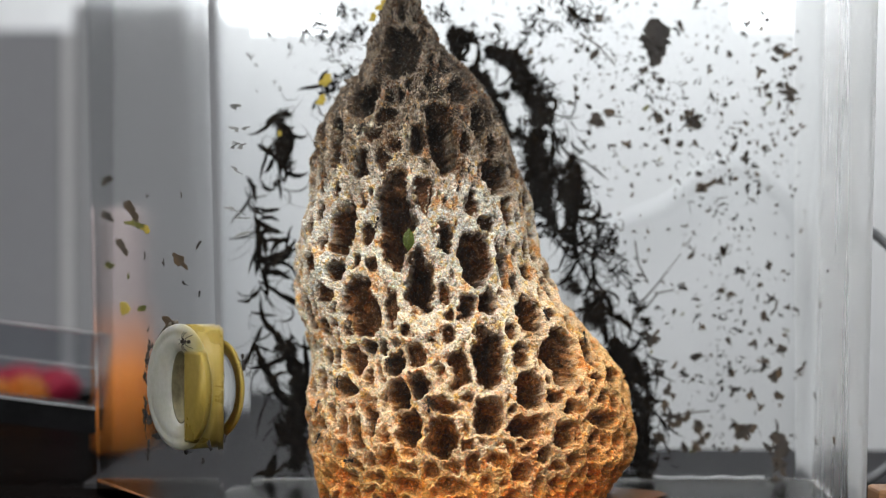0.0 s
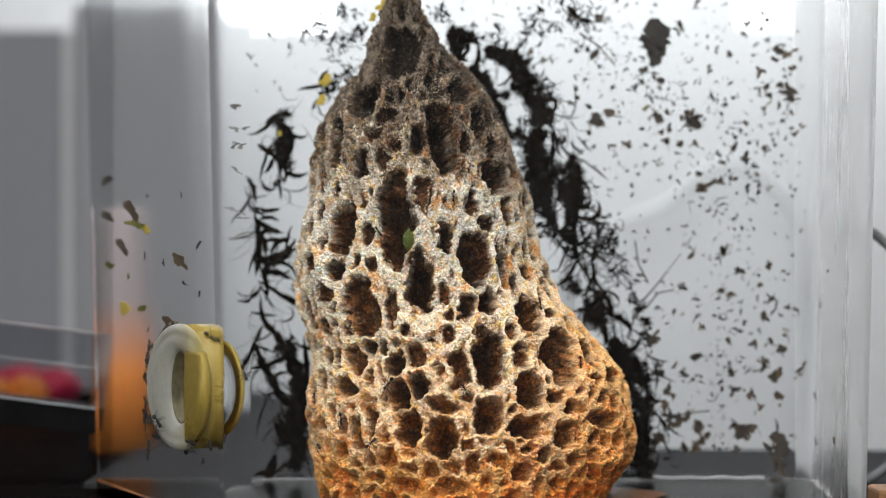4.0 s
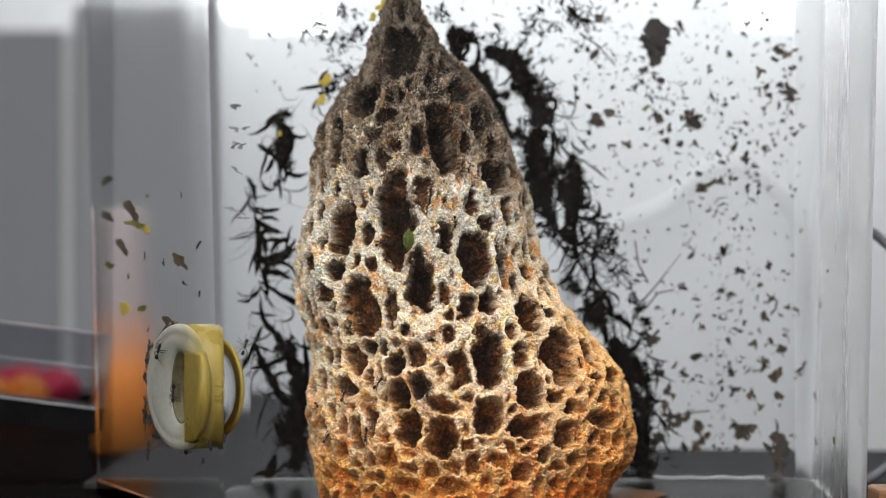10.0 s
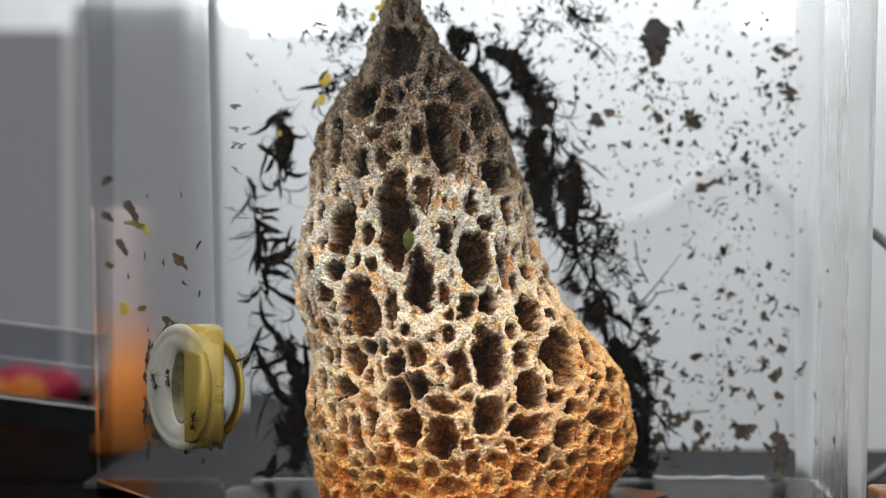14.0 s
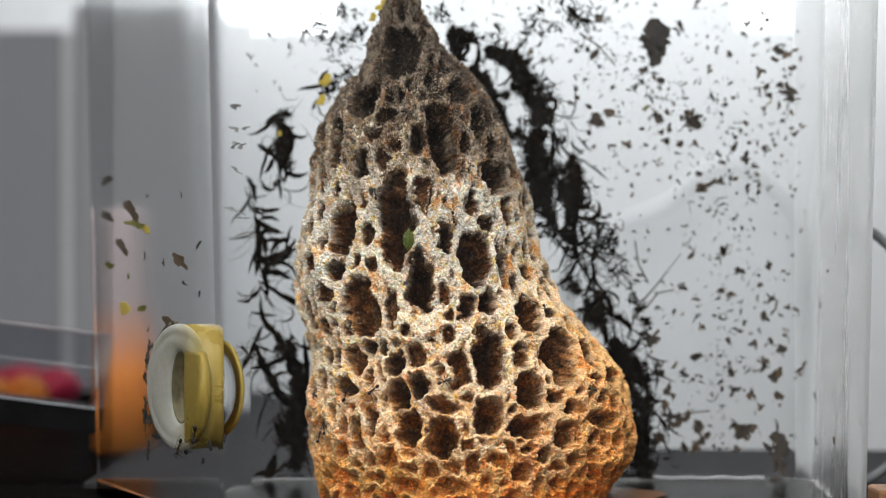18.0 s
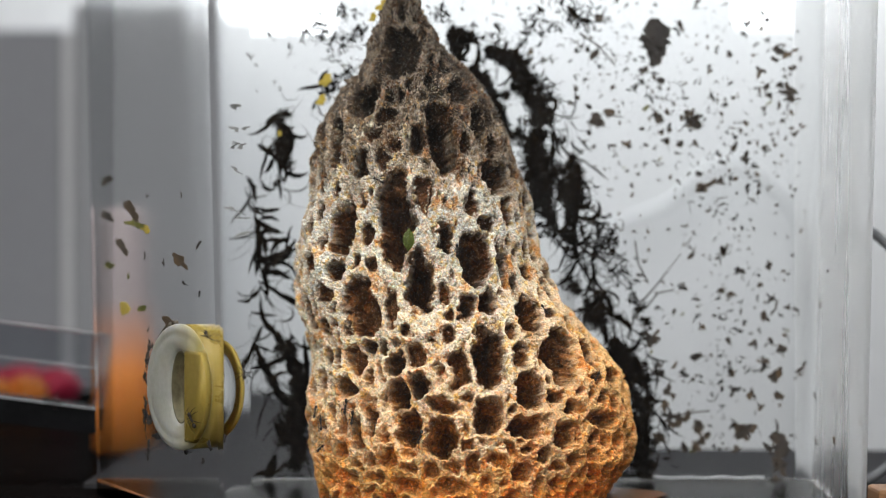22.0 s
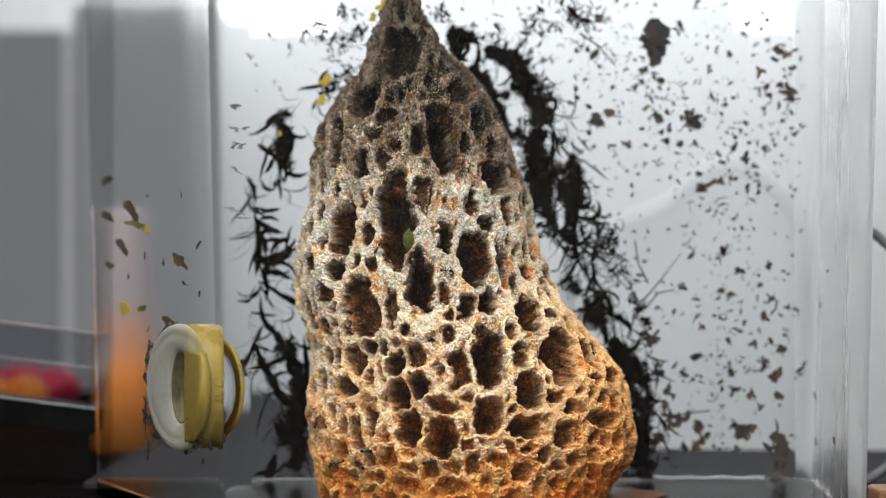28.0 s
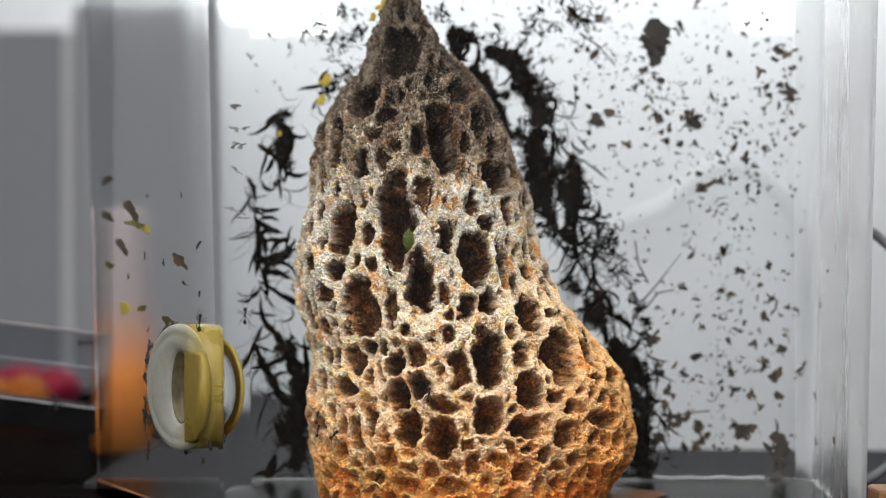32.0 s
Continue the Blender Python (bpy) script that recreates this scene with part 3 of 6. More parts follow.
def comb_surface():
    """The comb's grid: places, thread cover and hollow depth, in millimetres."""
    front = np.linspace(-100, 100, 760)
    back = np.linspace(100, 260, 60)[1:-1]
    theta = np.radians(np.concatenate((front, back)))
    z = np.linspace(0, COMB_TOP, 900)
    centre, half = smooth_profile(z)
    T, Z = np.meshgrid(theta, z)
    C, A = np.meshgrid(theta, centre)[1], np.meshgrid(theta, half)[1]
    U = C + A * T
    # wandering, ragged outlines
    wu = U + 1.5 * value_noise(U / 3.4, Z / 3.4, 3) + 1.3 * value_noise(U / 1.3, Z / 1.3, 4) + 0.35 * value_noise(U / 0.6, Z / 0.6, 8)
    wz = Z + 1.5 * value_noise(U / 3.4, Z / 3.4, 5) + 1.3 * value_noise(U / 1.3, Z / 1.3, 6) + 0.35 * value_noise(U / 0.6, Z / 0.6, 10)
    hollows = list(PORES_CROWN + PORES_SHOULDER + PORES_WAIST + PORES_BELLY + PORES_FLANK + PORES_FOOT)
    # lesser hollows in the ridges between the large ones
    rng = random.Random(9)
    for _ in range(3000):
        angle, height = rng.uniform(-105, 105), rng.uniform(1, 141)
        size = rng.uniform(0.8, 1.9) if height < 58 else rng.uniform(0.7, 1.4)
        stretch = rng.uniform(0.9, 1.6) if height < 58 else rng.uniform(1.6, 3.2)
        if abs(angle) > 60:
            size *= 1.35
        if rng.random() < (0.45 if height > 112 else 0.75 if height > 58 and abs(angle) < 55 else 0.1):
            continue
        a = float(np.interp(height, z, half))
        for p in hollows:
            du, dz = a * radians(angle - p[0]), height - p[1]
            if abs(du) < 30 and math.hypot(du / (p[2] + size + 0.9), dz / (p[3] + size * stretch + 0.9)) < 1.0:
                break
        else:
            hollows.append((angle, height, size, size * stretch, rng.uniform(-16, 16), rng.uniform(1.0, 3.6) + (1.0 if abs(angle) > 60 else 0)))
    inside = np.full(T.shape, -9.0)   # millimetres in from the rim of the nearest hollow
    beyond = np.full(T.shape, -9.0)   # the same for the second nearest
    deep = np.zeros(T.shape)
    core = np.zeros(T.shape)
    for angle, height, w, h, tilt, depth in hollows:
        w, h = (1.24 if height < 88 else 1.42) * w + 0.25, 1.16 * h + 0.25
        rows = np.where(np.abs(z - height) < (h + w) * 1.5 + 3)[0]
        cols = np.where(np.abs(theta - radians(angle)) < 0.9)[0]
        if not len(rows) or not len(cols):
            continue
        s = (slice(rows[0], rows[-1] + 1), slice(cols[0], cols[-1] + 1))
        du, dz = wu[s] - float(np.interp(height, z, centre + half * radians(angle))), wz[s] - height
        c, n = math.cos(radians(tilt)), math.sin(radians(tilt))
        lu, lz = du * c + dz * n, -du * n + dz * c
        r = (np.abs(lu / w) ** 2.3 + np.abs(lz / h) ** 2.3) ** (1 / 2.3)
        size = 0.6 * min(w, h) + 0.4 * math.sqrt(w * h)
        d = (1 - r) * size
        first = d > inside[s]
        beyond[s] = np.where(first, inside[s], np.maximum(beyond[s], d))
        inside[s] = np.where(first, d, inside[s])
        deep[s] = np.where(first, depth, deep[s])
        # the heart of a large hollow lies low in it and runs in far
        if depth > 5:
            pit = (np.abs(lu / (0.84 * w)) ** 2.3 + np.abs((lz + 0.20 * h) / (0.74 * h)) ** 2.3) ** (1 / 2.3)
            core[s] = np.maximum(core[s], np.clip((1.0 - pit) / 0.55, 0, 1) * (depth - 4.0))
    # a ridge runs midway between two hollows; its flanks slope down to their rims
    crest = 0.5 * (inside - beyond)
    stout = smoothstep(50, 66, Z) * smoothstep(118, 100, Z)
    thin = 0.34 + 0.11 * stout + (0.45 + 0.45 * stout) * (value_noise(U / 5, Z / 7, 13) + 0.5)
    slope = smoothstep(0.0, 1.0, (crest - thin) / 0.7) * smoothstep(-2.4, -0.5, inside)
    t = np.clip(np.minimum(inside, (crest - 0.5 * thin) * 1.5) / 1.3, 0, 1)
    wall = t * t * (3 - 2 * t)
    # lumpy floors inside the hollows, with a deep heart here and there
    lumps = 2.4 * value_noise(U / 2.2, Z / 2.2, 51) + 1.6 * value_noise(U / 1.0, Z / 1.0, 52)
    sink = 1.4 * slope + (np.minimum(0.9 + 0.42 * deep, 4.4) + np.minimum(0.12 * deep, 1.0) * lumps + 2.6 * core) * wall
    # shallow upright troughs in the broader ridges
    trough = smoothstep(0.02, 0.26, value_noise(U / 3.2, Z / 6.5, 71) + 0.6 * value_noise(U / 1.5, Z / 2.8, 72)) * smoothstep(-0.1, -0.7, inside) * smoothstep(0.3, 1.0, crest)
    sink += 2.0 * trough
    room = 0.78 * A
    sink = room * np.tanh(sink / room)
    # rounded rims, hollowed flanks between them
    rim = (0.9 + 0.5 * smoothstep(60, 30, Z)) * np.sqrt(np.clip(1 - (crest / (thin + 0.9)) ** 2, 0, 1))
    foot = smoothstep(34, 8, Z)
    f1, f2 = cells(wu / 1.9, wz / 2.3, 17)
    sink += 0.6 * smoothstep(0.10, 0.55, f2 - f1) * (0.35 + 0.7 * foot)
    # fine crumbs with cracks between them
    g1, g12 = cells(U / 0.70, Z / 0.70, 23)
    g2, _ = cells(U / 1.6, Z / 1.6, 29)
    crumbs = 0.42 * np.sqrt(np.clip(1 - (g1 / 0.75) ** 2, 0, 1)) + 0.40 * np.sqrt(np.clip(1 - (g2 / 0.75) ** 2, 0, 1)) + 0.25 * value_noise(U / 0.4, Z / 0.4, 31) - 0.5
    crumbs -= 0.30 * smoothstep(0.16, 0.03, g12 - g1)
    crumbs *= 1 - 0.40 * smoothstep(60, 25, Z)
    swell = 2.6 * value_noise(U / 11, Z / 13, 37) + 2.6 * value_noise(U / 4.5, Z / 6, 38)
    # furrows down the crown
    furrow = 3.4 * value_noise(U / 3.0, Z / 10, 39) + 1.6 * value_noise(U / 1.2, Z / 5, 40)
    crown = smoothstep(90, 110, Z)
    swell += furrow * crown
    swell *= smoothstep(150, 130, Z)
    out = rim + swell + crumbs * smoothstep(149, 140, Z) - sink
    # hollows run in towards the heart, on the flanks somewhat backwards
    turn = np.where(T > math.pi, T - 2 * math.pi, T)
    inward = turn * (1 - 0.35 * smoothstep(radians(115), radians(75), np.abs(turn)))
    out = np.maximum(out, -0.9 * A)
    X = C + A * np.sin(T) + out * np.sin(inward)
    Y = COMB_Y - 0.92 * (A * np.cos(T) + out * np.cos(inward))
    drop = 0.16 * sink * smoothstep(0, 10, Z)
    Zd = Z - np.minimum(drop, Z * 0.6) + 0.35 * crumbs * smoothstep(0, 4, Z)
    # crumbly walls inside the hollows
    within = smoothstep(1.2, 3.0, sink) * smoothstep(3, 10, Z) * smoothstep(145, 135, Z)
    Zd = Zd + within * (1.0 * value_noise(U / 1.0, sink / 1.0, 61) + 0.7 * value_noise(U / 0.5, sink / 0.6, 62))
    X = X + within * (1.0 * value_noise(Z / 1.0, sink / 1.0, 63) + 0.7 * value_noise(Z / 0.5, sink / 0.6, 64))
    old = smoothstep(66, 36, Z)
    # cover falls with depth in hollows, troughs and furrows, painting in some shade
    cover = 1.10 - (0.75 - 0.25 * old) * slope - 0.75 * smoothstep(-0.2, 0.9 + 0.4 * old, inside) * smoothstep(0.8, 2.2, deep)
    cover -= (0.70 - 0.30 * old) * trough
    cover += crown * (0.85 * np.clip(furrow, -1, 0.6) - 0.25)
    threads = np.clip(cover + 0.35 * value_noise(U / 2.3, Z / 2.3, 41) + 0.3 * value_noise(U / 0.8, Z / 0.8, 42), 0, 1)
    return X, Y, Zd, threads, sink, rim


COMB_GRID = comb_surface()


def build_comb():
    X, Y, Z, threads, sink, rim = COMB_GRID
    rows, cols = X.shape
    me = bpy.data.meshes.new("fungus_comb")
    n = rows * cols
    co = np.stack((X, Y, Z), -1).reshape(-1, 3) * MM
    i, j = np.meshgrid(np.arange(rows - 1), np.arange(cols), indexing="ij")
    k = (j + 1) % cols
    quads = np.stack((i * cols + j, i * cols + k, (i + 1) * cols + k, (i + 1) * cols + j), -1).reshape(-1, 4)
    me.vertices.add(n)
    me.vertices.foreach_set("co", co.ravel().astype(np.float32))
    me.loops.add(quads.size)
    me.loops.foreach_set("vertex_index", quads.ravel().astype(np.int32))
    me.polygons.add(len(quads))
    me.polygons.foreach_set("loop_start", (np.arange(len(quads)) * 4).astype(np.int32))
    me.update(calc_edges=True)
    me.polygons.foreach_set("use_smooth", np.ones(len(quads), dtype=bool))
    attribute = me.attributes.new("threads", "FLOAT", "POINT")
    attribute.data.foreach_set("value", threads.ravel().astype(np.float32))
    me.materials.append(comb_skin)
    me.validate()
    comb = empty("fungus_comb", "tall porous cream fungus comb with a dark grey tip", "fungus")
    body = new("comb_body", me)
    body.parent = comb
    tagged(body, "spongy comb full of hollows")
    # loose crumbs sitting on the ridges
    rng = np.random.default_rng(5)
    flat = np.where((sink.ravel() < 2.0) & (np.tile(np.arange(cols) < 760, rows)))[0]
    keep = smoothstep(20, 70, Z.ravel()[flat]) + 0.25
    chosen = rng.choice(flat, 30000, replace=False, p=keep / keep.sum())
    ico = bmesh.new()
    bmesh.ops.create_icosphere(ico, subdivisions=1, radius=1)
    iv = np.array([v.co[:] for v in ico.verts])
    jf = np.array([[v.index for v in f.verts] for f in ico.faces])
    ico.free()
    size = rng.uniform(0.06, 0.24, len(chosen)) * MM
    stretch = rng.uniform(0.55, 1.6, (len(chosen), 1, 3))
    jitter = rng.uniform(0.85, 1.15, (len(chosen), len(iv), 1))
    verts = co[chosen][:, None, :] + iv[None] * size[:, None, None] * stretch * jitter
    faces = jf[None] + (np.arange(len(chosen)) * len(iv))[:, None, None]
    cm = bpy.data.meshes.new("crumbs")
    cm.from_pydata(verts.reshape(-1, 3).tolist(), [], faces.reshape(-1, 3).tolist())
    cm.materials.append(comb_crumbs)
    crumb = new("crumbs", cm)
    crumb.parent = comb
    tagged(crumb, "pale and ochre crumbs on the ridges", kind="stuff")
    # scraps of chewed leaf bristling on the crown
    crown = np.where((Z.ravel() > 84) & (sink.ravel() < 3.5) & (np.tile(np.arange(cols) < 760, rows)))[0]
    likely = smoothstep(84, 108, Z.ravel()[crown]) * (0.06 + threads.ravel()[crown] ** 2)
    chosen = rng.choice(crown, 4200, replace=False, p=likely / likely.sum())
    n = len(chosen)
    at = co[chosen] / MM
    centre = smooth_profile(at[:, 2])[0]
    out = np.stack((at[:, 0] - centre, at[:, 1] - COMB_Y, np.full(n, 3.0)), -1)
    out /= np.linalg.norm(out, axis=1, keepdims=True)
    d = rng.normal(size=(n, 3)) * (0.5, 0.5, 1.0) + out * 0.25
    d /= np.linalg.norm(d, axis=1, keepdims=True)
    side = np.cross(d, out + 0.5 * rng.normal(size=(n, 3)))
    side /= np.linalg.norm(side, axis=1, keepdims=True)
    up = np.cross(d, side)
    length, width = rng.uniform(0.25, 1.1, n)[:, None], rng.uniform(0.06, 0.26, n)[:, None]
    rings = []
    for along, w in ((-1.0, 0.5), (0.0, 1.0), (1.0, 0.3)):
        c = at + 0.12 * out + d * length * along + up * 0.15 * length * (1 - along * along)
        for a, b in ((-1, -1), (1, -1), (1, 1), (-1, 1)):
            rings.append(c + side * width * w * a + up * 0.05 * b)
    faces = [(0, 3, 2, 1), (8, 9, 10, 11)]
    for b in (0, 4):
        faces += [(b + k, b + (k + 1) % 4, b + 4 + (k + 1) % 4, b + 4 + k) for k in range(4)]
    faces = np.array(faces)[None] + (np.arange(n) * 12)[:, None, None]
    sm = bpy.data.meshes.new("leaf_scraps")
    sm.from_pydata((np.stack(rings, 1) * MM).reshape(-1, 3).tolist(), [], faces.reshape(-1, 4).tolist())
    sm.materials.append(crown_leaf)
    scraps = new("leaf_scraps", sm)
    scraps.parent = comb
    tagged(scraps, "dark and grey chewed leaf scraps on the crown", kind="stuff")
    return comb


build_comb()


# ---- leaf fragments and litter ----
def pane_y(z):
    """Inner face of the far pane at the height z, in millimetres."""
    return 86.0 + 4.5 * z / 190.0


def side_point(along, z, out=0.0):
    """A point on the slanting side pane, so many millimetres from its near corner, out beyond its inner face."""
    lean = 4.5 * z / 190.0 + out
    return Vector((-54 - 0.437 * along - 0.899 * lean, -21 + 0.899 * along - 0.437 * lean, z)) * MM


SIDE_TURN = Matrix(((-0.899, -0.437, 0), (-0.437, 0.899, 0), (0, 0, 1))).to_4x4()  # x out of the pane, y along it


def chip_mesh(name, seed, material):
    """A torn leaf fragment about 2 mm across in the xz plane: a flake, a bent sliver, a forked scrap or a scrap with a stalk."""
    rng = random.Random(seed)
    bm = bmesh.new()

    def strip(x, z, way, length, wide, curl, n=8):
        """A bent strip with ragged edges."""
        rings = []
        step = length / (n - 1)
        dip = rng.uniform(-0.10, 0.10)
        for k in range(n):
            f = k / (n - 1)
            w = wide * math.sin(math.pi * (0.10 + 0.80 * f)) ** 0.6
            left, right = w * rng.uniform(0.45, 1.25), w * rng.uniform(0.45, 1.25)
            y = dip * math.sin(3.0 * f + seed)
            nx, nz = -math.sin(way), math.cos(way)
            rings.append([bm.verts.new(((x + q * nx) * MM, (y + d) * MM, (z + q * nz) * MM)) for q, d in ((left, -0.05), (left, 0.05), (-right, 0.05), (-right, -0.05))])
            x, z = x + step * math.cos(way), z + step * math.sin(way)
            way += curl / n + rng.gauss(0, 0.16)
        for a, b in zip(rings, rings[1:]):
            for j in range(4):
                bm.faces.new((a[j], a[(j + 1) % 4], b[(j + 1) % 4], b[j]))
        bm.faces.new(rings[0][::-1])
        bm.faces.new(rings[-1])

    kind = seed % 4
    way = rng.uniform(0, 6.28)
    c, n = math.cos(way), math.sin(way)
    if kind == 0:
        for _ in range(3):
            turn = way + rng.uniform(-0.9, 0.9)
            strip(-0.75 * math.cos(turn) + rng.uniform(-0.25, 0.25), -0.75 * math.sin(turn) + rng.uniform(-0.25, 0.25), turn, rng.uniform(1.2, 1.8), rng.uniform(0.25, 0.50), rng.gauss(0, 0.6))
    elif kind == 1:
        strip(-1.0 * c, -1.0 * n, way, 2.0, rng.uniform(0.22, 0.42), rng.gauss(0, 1.2))
    elif kind == 2:
        strip(-0.9 * c, -0.9 * n, way, 1.8, rng.uniform(0.14, 0.28), rng.gauss(0, 1.0))
        turn = way + rng.choice((-1, 1)) * rng.uniform(0.6, 1.3)
        strip(0.0, 0.0, turn, rng.uniform(0.7, 1.2), rng.uniform(0.12, 0.30), rng.gauss(0, 0.8), 6)
    else:
        strip(-0.7 * c, -0.7 * n, way, 1.3, rng.uniform(0.30, 0.50), rng.gauss(0, 0.8))
        strip(0.3 * c, 0.3 * n, way + rng.uniform(-0.5, 0.5), rng.uniform(1.0, 1.8), 0.09, rng.gauss(0, 1.2), 7)
    me = mesh_from(bm, name, False)
    me.materials.append(material)
    return me


def flake_mesh(name, seed, material, square=0.0):
    """A broad torn leaf flake about 2 mm across in the xz plane."""
    rng = random.Random(seed)
    bm = bmesh.new()
    n = 34
    waves = [(rng.randint(1, 4), rng.uniform(0, 6.28), rng.uniform(0.04, 0.13)) for _ in range(4)]
    top, bottom = [], []
    long = 1.0 if square else rng.uniform(0.38, 0.85)
    for k in range(n):
        a = 2 * math.pi * k / n
        q = max(0.30, 0.78 + sum(h * math.sin(f * a + o) for f, o, h in waves) + rng.uniform(-0.16, 0.16))
        q *= (1 - square) + square * 1.25 / (abs(math.cos(a)) + abs(math.sin(a)))
        x, z = math.cos(a) * q * long, math.sin(a) * q
        bend = 0.10 * math.sin(2.2 * z + seed)
        top.append(bm.verts.new((x * MM, (bend - 0.05) * MM, z * MM)))
        bottom.append(bm.verts.new((x * 0.96 * MM, (bend + 0.05) * MM, z * 0.96 * MM)))
    for ring in (top, bottom[::-1]):
        mid = bm.verts.new(sum((v.co for v in ring), Vector()) / n)
        for k in range(n):
            bm.faces.new((ring[k], ring[(k + 1) % n], mid))
    for k in range(n):
        j = (k + 1) % n
        bm.faces.new((top[k], bottom[k], bottom[j], top[j]))
    me = mesh_from(bm, name, False)
    me.materials.append(material)
    return me


CHIPS = [chip_mesh("leaf_fragment", 40 + k, m) for k, m in enumerate((chip_dark,) * 20 + (chip_brown,) * 12 + (chip_green,) * 6)]
GREEN_CHIPS, BROWN_CHIPS, DARK_CHIPS = CHIPS[32:], CHIPS[20:32], CHIPS[:20]
GREY_STREAKS = [chip_mesh("leaf_fragment", 301 + 4 * k, streak_grey) for k in range(4)]
YELLOW_CHIP = chip_mesh("petal_fragment", 80, chip_yellow)
CHIP_WORDS = {chip_dark.name: "dark dry leaf fragment", streak_grey.name: "grey streak of a refracted smear", chip_brown.name: "brown dry leaf fragment", chip_green.name: "olive green leaf fragment", chip_yellow.name: "yellow petal fragment"}


FLAKES = {m.name: [flake_mesh("leaf_fragment", seed + k, m) for k in range(4)] for seed, m in ((200, chip_dark), (210, chip_brown), (220, chip_green), (230, chip_yellow))}
LOOSE = []  # the many fragments that nobody could count


def chip(me, x, z, size, turn, y=None, lean=0.0, single=True):
    """A leaf fragment sticking to the far pane."""
    y = pane_y(z) - 0.12 * size - 0.05 if y is None else y
    m = pose(x * MM, y * MM, z * MM, lean, turn, 0) @ Matrix.Diagonal((size, size, size, 1))
    if not single:
        LOOSE.append((me, m))
        return None
    ob = new("leaf_fragment" if me is not YELLOW_CHIP else "petal_fragment", me)
    ob.matrix_basis = m
    return tagged(ob, CHIP_WORDS[me.materials[0].name] + " stuck on the clear far pane", "leaf fragment", "leaf fragments on the far pane")


def side_chip(me, along, z, size, turn):
    ob = new("leaf_fragment" if me is not YELLOW_CHIP else "petal_fragment", me)
    ob.matrix_basis = Matrix.Translation(side_point(along, z, -0.2)) @ SIDE_TURN @ pose(0, 0, 0, 0, 0, 90) @ pose(0, 0, 0, 0, turn, 0) @ Matrix.Diagonal((size, size, size, 1))
    return tagged(ob, CHIP_WORDS[me.materials[0].name] + " stuck on the clear side pane", "leaf fragment", "leaf fragments on the side pane")


